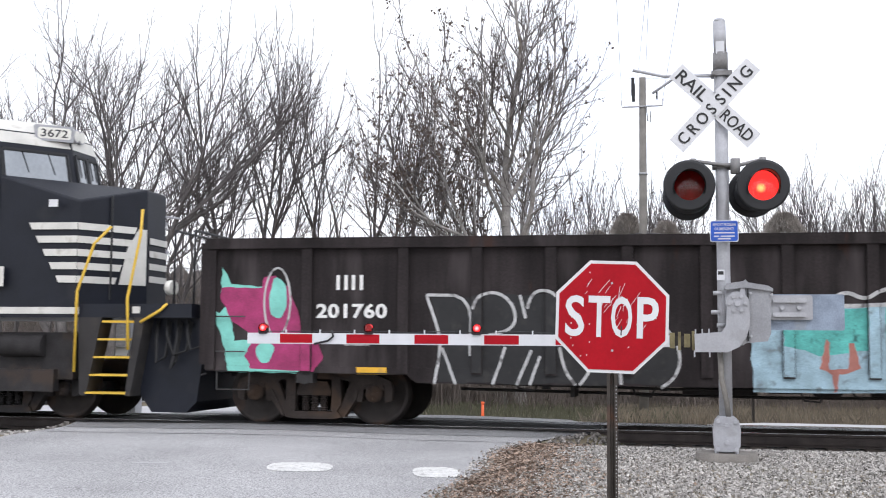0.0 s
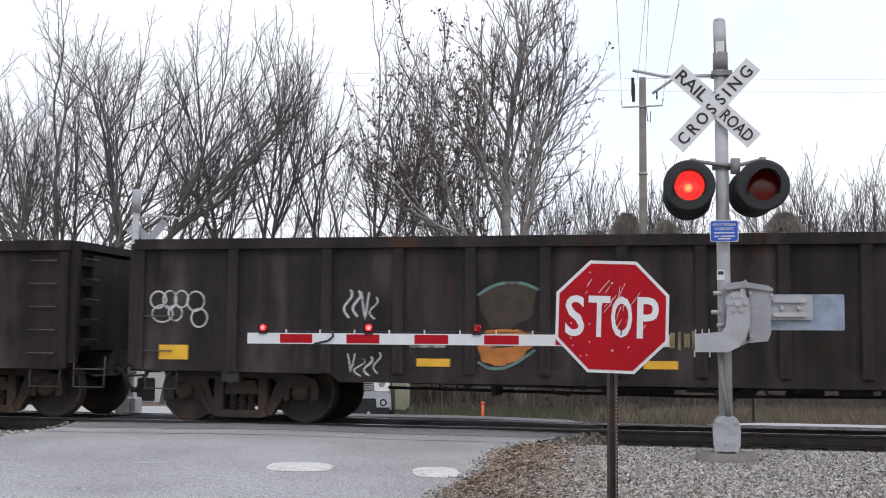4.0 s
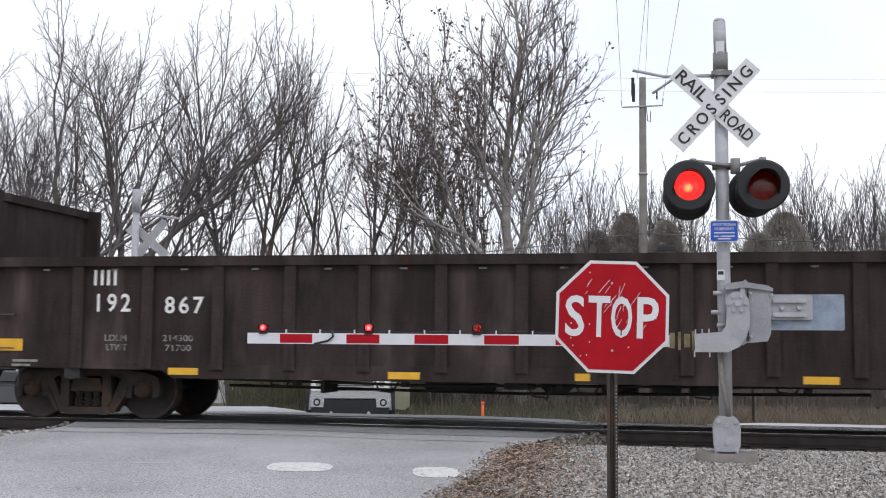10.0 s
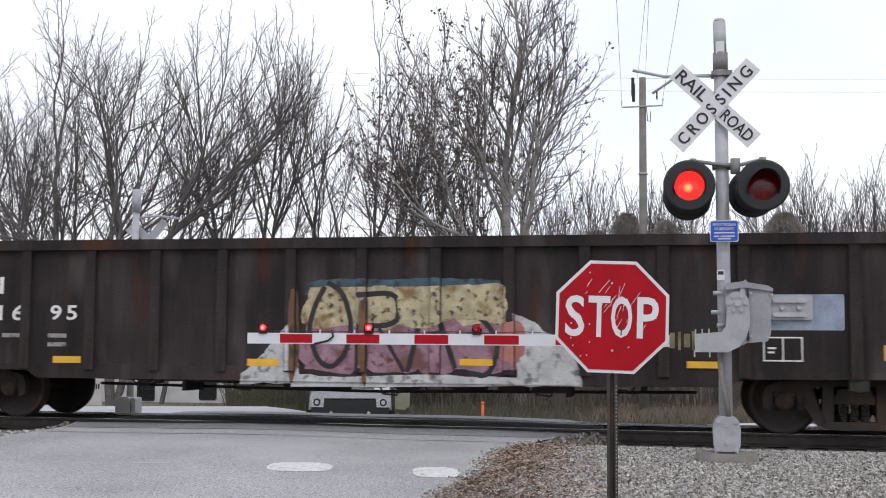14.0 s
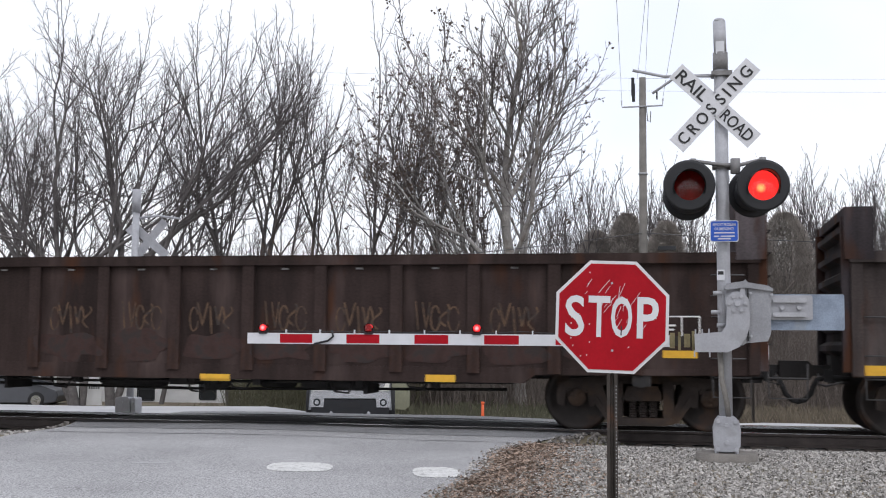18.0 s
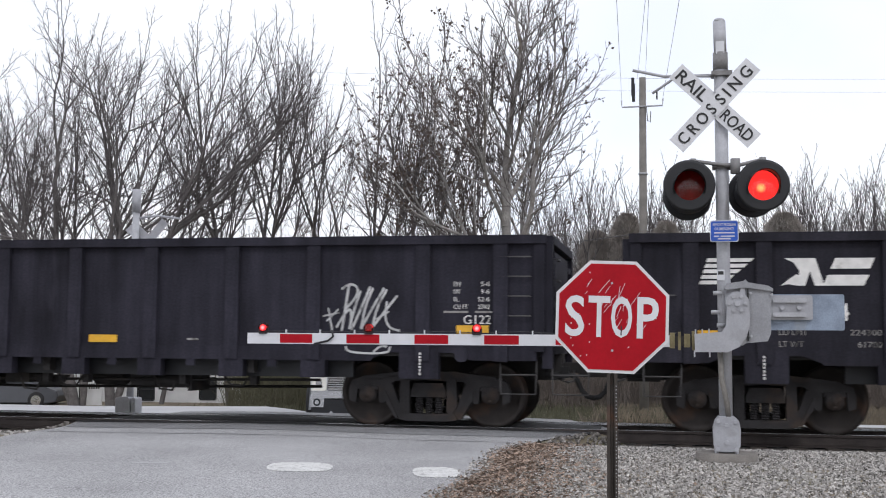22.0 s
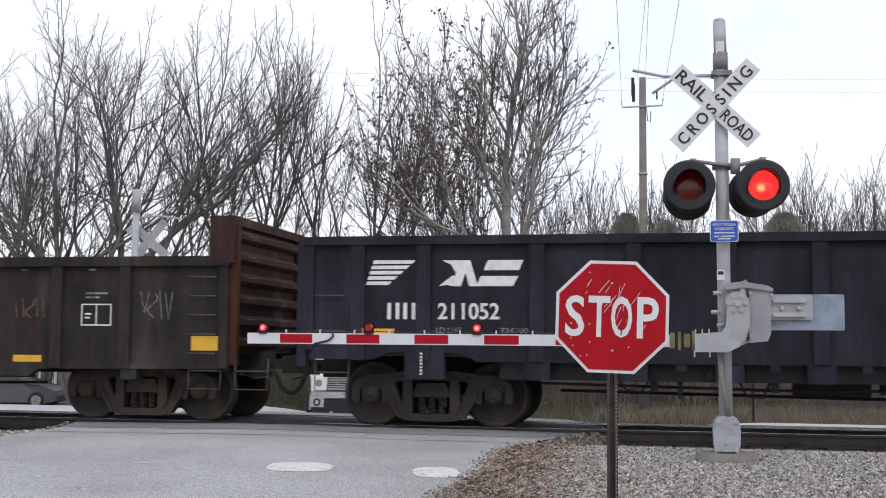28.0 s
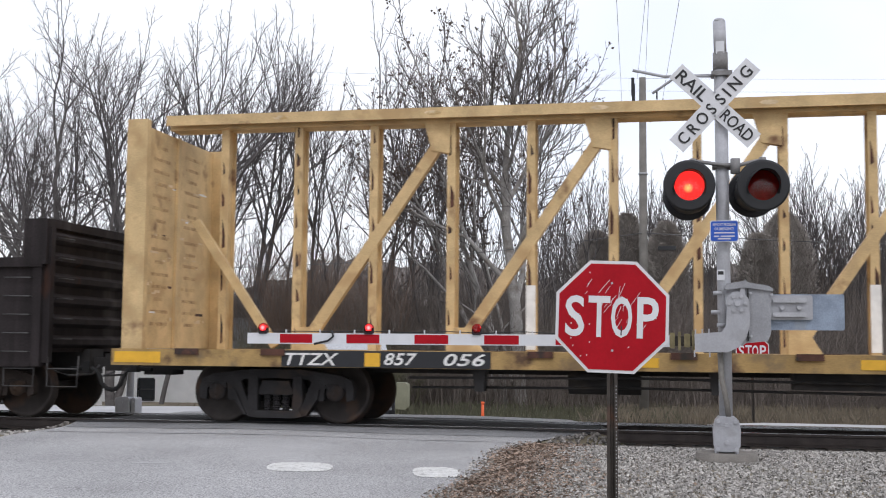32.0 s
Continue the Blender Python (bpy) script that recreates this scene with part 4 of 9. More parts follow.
def runs(name, m):
    """Narrow streaks that rain has washed down a steel side, and broad uneven fading."""
    n, l = m.node_tree.nodes, m.node_tree.links
    tc, hsv = n.new("ShaderNodeTexCoord"), n.new("ShaderNodeHueSaturation")
    last = None
    for scale, low, high in (((9.0, 9.0, 0.5), 0.88, 1.14), ((0.8, 0.8, 1.1), 0.8, 1.24), ((26.0, 26.0, 1.6), 0.93, 1.08)):
        mp, t, r = n.new("ShaderNodeMapping"), n.new("ShaderNodeTexNoise"), n.new("ShaderNodeMapRange")
        mp.inputs["Scale"].default_value = scale
        t.inputs["Scale"].default_value, t.inputs["Detail"].default_value = 1.0, 4.0
        r.inputs[1].default_value, r.inputs[2].default_value, r.inputs[3].default_value, r.inputs[4].default_value = 0.32, 0.68, low, high
        l.new(tc.outputs["Object"], mp.inputs[0])
        l.new(mp.outputs[0], t.inputs["Vector"])
        l.new(t.outputs[0], r.inputs[0])
        if last is None:
            last = r.outputs[0]
        else:
            k = n.new("ShaderNodeMath")
            k.operation = "MULTIPLY"
            l.new(last, k.inputs[0])
            l.new(r.outputs[0], k.inputs[1])
            last = k.outputs[0]
    b = n["Principled BSDF"]
    src = b.inputs["Base Color"].links[0].from_socket
    l.new(last, hsv.inputs["Value"])
    l.new(src, hsv.inputs["Color"])
    l.new(hsv.outputs[0], b.inputs["Base Color"])
    return m


def mesh_of(name, bm):
    me = bpy.data.meshes.new(name)
    bm.normal_update()
    bm.to_mesh(me)
    bm.free()
    return me


def wheelset_mesh(r=0.457):
    bm = bmesh.new()
    for s in (-1, 1):
        prof = [(0.06, 0.70), (0.075, 0.80), (0.085, 0.80), (0.14, 0.775), (r - 0.1, 0.765), (r - 0.07, 0.80), (r - 0.006, 0.815), (r, 0.80), (r + 0.004, 0.72), (r + 0.03, 0.70), (r + 0.026, 0.685), (r - 0.06, 0.685), (0.1, 0.70)]
        lathe_y(bm, [(a, s * b) for a, b in prof], 36)
    cyl(bm, (0, -1.0, 0), (0, 1.0, 0), 0.075, 14)
    return mesh_of("wheelset", bm)


def side_frame_mesh(wb, s):
    """A cast side frame: arched top chord over the journals, open triangular windows, columns round the spring nest and a rounded basket below."""
    bm = bmesh.new()
    h = wb / 2
    y0, y1 = sorted((s * 0.94, s * 1.06))
    e0, e1 = sorted((s * 0.92, s * 1.09))
    for d in (-1, 1):
        chord = [(0.0, 0.66), (0.0, 0.775), (0.36, 0.775), (0.56, 0.75), (h - 0.16, 0.705), (h + 0.1, 0.695), (h + 0.24, 0.64), (h + 0.28, 0.52), (h + 0.27, 0.36), (h + 0.17, 0.33), (h + 0.15, 0.57), (h - 0.15, 0.57), (h - 0.17, 0.34), (h - 0.25, 0.33), (h - 0.29, 0.55), (0.5, 0.64)]
        plate(bm, [(x * d, z) for x, z in chord][::d], y0, y1)
        strut = [(h - 0.36, 0.60), (h - 0.23, 0.53), (h - 0.24, 0.4), (0.47, 0.13), (0.4, 0.11), (0.33, 0.24), (0.42, 0.3)]
        plate(bm, [(x * d, z) for x, z in strut][::d], y0, y1)
        column = [(0.27, 0.68), (0.27, 0.2), (0.34, 0.17), (0.42, 0.3), (0.4, 0.68)]
        plate(bm, [(x * d, z) for x, z in column][::d], e0, e1)
        lip = [(0.0, 0.74), (0.0, 0.785), (0.36, 0.785), (0.56, 0.76), (h + 0.08, 0.71), (h + 0.08, 0.67), (h - 0.16, 0.675), (0.52, 0.715), (0.34, 0.74)]
        plate(bm, [(x * d, z) for x, z in lip][::d], e0, e1)
        rim = [(h - 0.27, 0.5), (h - 0.235, 0.5), (h - 0.25, 0.38), (0.47, 0.115), (0.44, 0.13)]
        plate(bm, [(x * d, z) for x, z in rim][::d], e0, e1)
    plate(bm, [(-0.42, 0.11), (-0.3, 0.085), (0.3, 0.085), (0.42, 0.11), (0.38, 0.19), (-0.38, 0.19)], e0 - 0.01, e1 + 0.01)
    bmesh.ops.recalc_face_normals(bm, faces=bm.faces)
    return mesh_of("side_frame", bm)


def spring_mesh():
    bm = bmesh.new()
    n, rows = 12, []
    for k in range(15):
        r, z = (0.06 if k % 2 else 0.046), 0.19 + 0.0164 * k
        rows.append([bm.verts.new((r * math.cos(math.tau * i / n), r * math.sin(math.tau * i / n), z)) for i in range(n)])
    for u, v in zip(rows, rows[1:]):
        for i in range(n):
            bm.faces.new((u[i - 1], u[i], v[i], v[i - 1]))
    return mesh_of("spring", bm)


def cap_mesh():
    bm = bmesh.new()
    lathe_y(bm, [(0.13, -0.05), (0.125, -0.1), (0.1, -0.13), (0.06, -0.14), (0.055, -0.155), (0.02, -0.16)], 20)
    plate(bm, [(-0.15, 0.06), (0.15, 0.06), (0.13, 0.13), (-0.13, 0.13)], -0.1, 0.1)
    for k in range(3):
        a = math.tau * k / 3 + 0.5
        cyl(bm, (0.07 * math.cos(a), -0.13, 0.07 * math.sin(a)), (0.07 * math.cos(a), -0.155, 0.07 * math.sin(a)), 0.018, 6)
    return mesh_of("bearing_cap", bm)


def bolster_mesh():
    bm = bmesh.new()
    plate(bm, [(-0.255, 0.42), (0.255, 0.42), (0.255, 0.5), (0.2, 0.62), (-0.2, 0.62), (-0.255, 0.5)], -1.07, 1.07)
    box(bm, -0.28, 0.28, -0.35, 0.35, 0.45, 0.68)
    return mesh_of("bolster", bm)


def brake_mesh():
    bm = bmesh.new()
    for x in (-0.38, 0.38):
        box(bm, x - 0.04, x + 0.04, -0.78, 0.78, 0.3, 0.38)
    return mesh_of("brake_beam", bm)


WHEEL, SPRING, CAP, BOLSTER, BRAKE = wheelset_mesh(), spring_mesh(), cap_mesh(), bolster_mesh(), brake_mesh()
FRAMES = {}
wheels = []         # (wheelset, its car)


def bogie(car, xc, wb, iron=None, cap=None):
    iron = iron or M["truck"]
    b = new("bogie")
    b.empty_display_size = 0.2
    b.parent = car
    b.location = (xc, 0, 0)
    tagged(b, "dusty cast steel two-axle bogie")
    for s in (-1, 1):
        if (wb, s) not in FRAMES:
            FRAMES[wb, s] = side_frame_mesh(wb, s)
        put("side_frame", FRAMES[wb, s], iron, b)
        for k in (-0.14, 0, 0.14):
            put("spring", SPRING, iron, b, at=(k, s * 1.0, 0))
        for k in (-1, 1):
            c = put("bearing_cap", CAP, cap or iron, b, at=(k * wb / 2, s * 0.98, 0.457))
            if s > 0:
                c.rotation_euler[2] = math.pi
    put("bolster", BOLSTER, iron, b)
    put("brake_beam", BRAKE, M["under"], b)
    for k in (-1, 1):
        w = put("wheelset", WHEEL, M["wheel"], b, "rust-brown steel wheels on their axle", at=(k * wb / 2, 0, 0.457))
        wheels.append((w, car, k * wb / 2))
    return b


def coupler(car, x, d):
    """The coupler, its pocket and the drooping air hose at a car's end; d: -1 at the left end, 1 at the right."""
    bm = bmesh.new()
    box(bm, min(x - 0.35 * d, x + 0.12 * d), max(x - 0.35 * d, x + 0.12 * d), -0.22, 0.22, 0.66, 1.05)
    box(bm, min(x, x + 0.42 * d), max(x, x + 0.42 * d), -0.075, 0.075, 0.77, 0.92)
    kx = x + 0.5 * d
    plate(bm, [(kx - 0.14, 0.71), (kx + 0.1, 0.71), (kx + 0.14, 0.78), (kx + 0.14, 0.92), (kx + 0.08, 0.98), (kx - 0.14, 0.98)], -0.16 - 0.01 * d, 0.15 - 0.01 * d)
    part("coupler", bm, M["under"], car, "black knuckle coupler")
    bm = bmesh.new()
    pipe(bm, [(x + 0.1 * d, -1.25, 0.72), (x + 0.3 * d, -1.2, 0.66), (x + 0.32 * d, -0.5, 0.66), (x + 0.3 * d, -0.25, 0.8)], 0.016, 6)
    part("uncoupling_lever", bm, M["grab"], car, "bent steel uncoupling lever")
    bm = bmesh.new()
    y = -0.4
    pts = [(x + d * a, y + 0.05 * a, b) for a, b in ((-0.1, 0.74), (0.2, 0.76), (0.33, 0.72), (0.38, 0.62), (0.42, 0.52), (0.5, 0.44), (0.6, 0.415))]
    pipe(bm, pts, 0.036, 8)
    box(bm, min(x + 0.12 * d, x + 0.24 * d), max(x + 0.12 * d, x + 0.24 * d), -0.46, -0.34, 0.7, 0.86)
    part("air_hose", bm, M["tyre"], car, "black rubber air hose hanging in a loop")


def clip(pts, axis, value, keep_above):
    """A flat outline, cut off along one axis."""
    out = []
    for k in range(len(pts)):
        p, q = pts[k - 1], pts[k]
        a, b = p[axis] - value, q[axis] - value
        if not keep_above:
            a, b = -a, -b
        if (a >= 0) != (b >= 0):
            u = a / (a - b)
            out.append((p[0] + (q[0] - p[0]) * u, p[1] + (q[1] - p[1]) * u))
        if b >= 0:
            out.append(q)
    return out


KIND_OF = {}


def drape(bm, pts, y, car):
    """Paint goes over what stands proud of a side as well: the ribs and the sill."""
    if car not in KIND_OF:
        return
    k = KINDS[KIND_OF[car]]
    xs, zs = [p[0] for p in pts], [p[1] for p in pts]
    zones = []
    for x in k["ribs"]:
        w = k["rib_w"] / 2 - 0.006
        if min(xs) < x + w and max(xs) > x - w:
            zones.append((x - w, x + w, k["foot"] + 0.14, k["top"] - k["chord"], -1.57))
    low = k["foot"] + (0.18 if KIND_OF[car] == 3 else 0.2)
    if min(zs) < low:
        zones.append((0.15, k["length"] - 0.15, k["foot"] - 0.01 if min(xs) > 2.9 else k["foot"] + 0.125, low, -1.53))
    for x0, x1, z0, z1, face in zones:
        q = clip(clip(clip(clip(pts, 0, x0, True), 0, x1, False), 1, z0, True), 1, z1, False)
        if len(q) > 2:
            vs = [bm.verts.new((x, face + (y + 1.5) * 0.6, z)) for x, z in q]
            try:
                bm.faces.new(vs)
            except ValueError:
                pass


def flat(name, pts, y, material, parent, label=""):
    """A thin painted shape on a car's side, as sprayed or stencilled."""
    bm = bmesh.new()
    plate(bm, pts, y - 0.0015, y)
    drape(bm, pts, y - 0.0015, parent)
    return part(name, bm, material, parent, label)


def patch(name, x0, x1, z0, z1, y, material, parent, label=""):
    return flat(name, [(x0, z0), (x1, z0), (x1, z1), (x0, z1)], y, material, parent, label)


def ribbon(bm, pts, w, y, car=None):
    """A brush stroke through the points."""
    rows = []
    for i, p in enumerate(pts):
        a, b = pts[max(0, i - 1)], pts[min(len(pts) - 1, i + 1)]
        dx, dz = b[0] - a[0], b[1] - a[1]
        n = math.hypot(dx, dz) or 1
        k = w / 2 * (0.75 if i in (0, len(pts) - 1) else 1)
        rows.append((bm.verts.new((p[0] - dz / n * k, y, p[1] + dx / n * k)), bm.verts.new((p[0] + dz / n * k, y, p[1] - dx / n * k))))
    for u, v in zip(rows, rows[1:]):
        bm.faces.new((u[0], u[1], v[1], v[0]))
        if car:
            drape(bm, [(e.co.x, e.co.z) for e in (u[0], u[1], v[1], v[0])], y, car)


def scrawl(car, x0, x1, z0, z1, material, seed, n=6, w=0.03, y=-1.509, name="graffiti_stroke", label=""):
    """Loose sprayed strokes that fill a patch: loops, hooks and slants."""
    rng = random.Random(seed)
    step = (x1 - x0) / n
    for k in range(n):
        cx = x0 + step * (k + 0.5)
        kind = rng.choice("oshv|")
        pts = []
        zm, hz, hx = (z0 + z1) / 2 + rng.uniform(-0.05, 0.05), (z1 - z0) / 2 * rng.uniform(0.75, 1.0), step * rng.uniform(0.4, 0.65)
        for i in range(13):
            u = i / 12
            if kind == "o":
                a = 0.4 + 5.7 * u
                pts.append((cx + hx * math.cos(a), zm + hz * math.sin(a)))
            elif kind == "s":
                pts.append((cx + hx * math.sin(6.0 * u + 0.6), zm + hz * (1 - 2 * u)))
            elif kind == "h":
                pts.append((cx - hx + 2 * hx * u, zm + hz * (abs(math.cos(4.2 * u)) * 2 - 1)))
            elif kind == "v":
                pts.append((cx - hx + 2 * hx * u, zm + hz * (2 * abs(2 * u - 1) - 1)))
            else:
                pts.append((cx + 0.3 * hx * (2 * u - 1), zm + hz * (1 - 2 * u)))
        bm = bmesh.new()
        ribbon(bm, pts, w * rng.uniform(0.7, 1.2), y - 0.0003 * k, car)
        part(name, bm, material, car, label or "sprayed graffiti stroke")


spread = [0]


def blot(car, cx, cz, rx, rz, material, seed, y=-1.507, lobes=0.25, name="graffiti", label="sprayed graffiti fill"):
    """A filled sprayed letter form with an uneven rounded outline."""
    spread[0] += 1
    y -= 0.00025 * (spread[0] % 9)
    pts = []
    for k in range(22):
        a = math.tau * k / 22
        f = 1 + lobes * noise.noise((1.4 * math.cos(a) + seed * 3.1, 1.4 * math.sin(a), seed * 1.7))
        q = 0.8
        pts.append((cx + rx * f * math.copysign(abs(math.cos(a)) ** q, math.cos(a)), cz + rz * f * math.copysign(abs(math.sin(a)) ** q, math.sin(a))))
    return flat(name, pts, y, material, car, label)


def stroke(car, pts, w, mat, label, y=-1.512):
    """One sprayed line through the points, rounded off by splitting its bends."""
    for _ in range(2):
        if len(pts) > 2:
            new_pts = [pts[0]]
            for p, q in zip(pts, pts[1:]):
                new_pts += [(p[0] * 0.75 + q[0] * 0.25, p[1] * 0.75 + q[1] * 0.25), (p[0] * 0.25 + q[0] * 0.75, p[1] * 0.25 + q[1] * 0.75)]
            pts = new_pts + [pts[-1]]
    spread[0] += 1
    bm = bmesh.new()
    ribbon(bm, pts, w, y - 0.0002 * (spread[0] % 7), car)
    part("graffiti_stroke", bm, M[mat], car, label)


def oval(cx, cz, rx, rz):
    return [(cx + rx * math.cos(math.tau * k / 12), cz + rz * math.sin(math.tau * k / 12)) for k in range(13)]


def blob(car, pts, mat, y, label):
    """A sprayed area with softly uneven edges."""
    out = []
    for k in range(len(pts)):
        p, q = pts[k - 1], pts[k]
        for u in (0.2, 0.4, 0.6, 0.8, 1.0):
            x, z = p[0] + (q[0] - p[0]) * u, p[1] + (q[1] - p[1]) * u
            out.append((x + 0.03 * noise.noise((9 * x, 9 * z, 1.0)), z + 0.03 * noise.noise((9 * x, 9 * z, 5.0))))
    return flat("graffiti", out, y, M[mat], car, label)


GLYPHS = {"A": "004990 2464", "B": "0009 0969875505 0575824000", "E": "99090090 0575", "H": "0009 9099 0595", "I": "5059", "M": "0009449990", "N": "00099099", "O": "391704215082957849", "R": "0009 0979865505 4590", "S": "89391755836010", "T": "0999 5950", "V": "094099"}


def tag(car, words, x0, x1, z0, z1, w, mat, seed, slant=0.0, fill=None, y=-1.51, label="sprayed graffiti letter"):
    """Sprayed capitals drawn stroke by stroke; with a fill they are fat letters of which the rim shows."""
    rng = random.Random(seed)
    wide = (x1 - x0) / len(words)
    for i, c in enumerate(words):
        bx, bz, kw, kh = x0 + wide * i + rng.uniform(-0.04, 0.04) * wide, z0 + rng.uniform(-0.04, 0.08) * (z1 - z0), wide * rng.uniform(0.8, 1.02), (z1 - z0) * rng.uniform(0.86, 1.0)
        rows = []
        for line in GLYPHS[c].split():
            pts = []
            for k in range(0, len(line), 2):
                u, v = int(line[k]) / 9 + rng.uniform(-0.05, 0.05), int(line[k + 1]) / 9 + rng.uniform(-0.04, 0.04)
                pts.append((bx + u * kw + slant * v * kh, bz + v * kh))
            if len(pts) > 2:
                for _ in range(2):
                    more = [pts[0]]
                    for p, q in zip(pts, pts[1:]):
                        more += [(p[0] * 0.8 + q[0] * 0.2, p[1] * 0.8 + q[1] * 0.2), (p[0] * 0.2 + q[0] * 0.8, p[1] * 0.2 + q[1] * 0.8)]
                    pts = more + [pts[-1]]
            rows.append(pts)
        for k, (width, m) in enumerate(((w, mat), (w * 0.56, fill)) if fill else ((w, mat),)):
            bm = bmesh.new()
            for j, pts in enumerate(rows):
                ribbon(bm, pts, width, y - 0.001 * k - 0.0002 * j - 0.00025 * (i % 3), car)
            part("graffiti_letter", bm, M[m], car, label if k == 0 else "dark letter fill")


def loops(car, x0, x1, z0, z1, n, mat, seed, w=0.022, slant=0.2, y=-1.511, label="hastily sprayed tag"):
    """A quick tag: crossed hooks, arcs and spikes run into one another, some of them broken off, underlined with a flick."""
    rng = random.Random(seed)
    zm, h = (z0 + z1) / 2, (z1 - z0) / 2
    step = (x1 - x0) / n
    bm = bmesh.new()
    for i in range(n):
        cx = x0 + step * (i + 0.5)
        for k in range(rng.choice((1, 1, 2))):
            top, low = zm + h * rng.uniform(0.35, 1.0), zm - h * rng.uniform(0.4, 1.0)
            a, b = cx + step * rng.uniform(-0.55, 0.1), cx + step * rng.uniform(-0.1, 0.6)
            shape = rng.randrange(5)
            if shape == 0:
                pts = [(a, low), ((a + b) / 2, top), (b, low)]
            elif shape == 1:
                pts = [(a, top), (a, zm), (cx, low), (b, zm), (b, top)]
            elif shape == 2:
                pts = [(b, top), (a, top - 0.2 * h), (a, zm), (b, zm - 0.1 * h), (b, low), (a - 0.1 * step, low)]
            elif shape == 3:
                pts = [(a, low), (a, top), (b, top), (b, zm), (a, zm), (b, low)]
            else:
                pts = [(b, top), (a, zm), (cx, low), (b, zm), (cx, top * 0.7 + zm * 0.3)]
            for _ in range(2):
                more = [pts[0]]
                for p, q in zip(pts, pts[1:]):
                    more += [(p[0] * 0.78 + q[0] * 0.22, p[1] * 0.78 + q[1] * 0.22), (p[0] * 0.22 + q[0] * 0.78, p[1] * 0.22 + q[1] * 0.78)]
                pts = more + [pts[-1]]
            pts = [(x + slant * (z - zm), z) for x, z in pts]
            if rng.random() < 0.3:
                pts = pts[:max(4, int(len(pts) * rng.uniform(0.5, 0.8)))]
            ribbon(bm, pts, w * rng.uniform(0.65, 1.15), y - 0.0002 * (i % 5) - 0.0008 * k, car)
    if rng.random() < 0.5:
        ribbon(bm, [(x0, z0 - 0.03), (x0 + 0.5 * (x1 - x0), z0 - 0.06), (x1, z0 - 0.02)], w * 0.8, y - 0.0014, car)
    part("graffiti_tag", bm, M[mat], car, label)


def reflectors(car, spots, y=-1.508):
    for x, z, w, h in spots:
        patch("reflector", x, x + w, z, z + h, y, M["reflector"], car, "yellow reflective strip")


def bars(car, x, z, widths, h=0.05, gap=0.03, mat="stencil_dim", y=-1.507):
    """Small stencilled lines too fine to read."""
    for i, w in enumerate(widths):
        patch("stencil_line", x, x + w, z - i * (h + gap), z - i * (h + gap) + h, y, M[mat], car)


def outline(car, x0, x1, z0, z1, y=-1.507, mat="stencil"):
    bm = bmesh.new()
    t = 0.018
    for a in ((x0, x1, z0, z0 + t), (x0, x1, z1 - t, z1), (x0, x0 + t, z0 + t, z1 - t), (x1 - t, x1, z0 + t, z1 - t), ((x0 + x1) / 2 - t / 2, (x0 + x1) / 2 + t / 2, z0 + t, z1 - t)):
        box(bm, a[0], a[1], y - 0.0015, y, a[2], a[3])
    part("stencil_box", bm, M[mat], car, "white stencilled inspection box")
    bars(car, x0 + 0.06, z0 + 0.16, (0.1, 0.08), 0.025, 0.03, mat, y - 0.002)


KINDS = {
    1: dict(length=16.16, top=2.66, chord=0.15, foot=0.64, ribs=(1.5, 2.9, 3.94, 4.96, 5.99, 7.02, 8.06, 9.12, 10.15, 11.18, 12.22, 13.26, 14.66), rib_w=0.15, axles=(1.475, 14.69), wb=1.79, end_top=2.6),
    2: dict(length=16.36, top=2.41, chord=0.14, foot=0.66, ribs=(1.6, 2.7, 3.79, 4.87, 5.96, 7.06, 8.18, 9.3, 10.38, 11.48, 12.57, 13.68, 14.77), rib_w=0.17, axles=(1.52, 14.84), wb=1.8, end_top=2.97),
    3: dict(length=16.23, top=2.67, chord=0.12, foot=0.94, ribs=(0.78, 1.72, 3.3, 4.6, 5.84, 7.0, 8.13, 9.3, 10.5, 11.75, 12.97, 14.55, 15.64), rib_w=0.2, axles=(1.745, 14.54), wb=1.78, end_top=2.6),
}
GONDOLA_MESH = {}


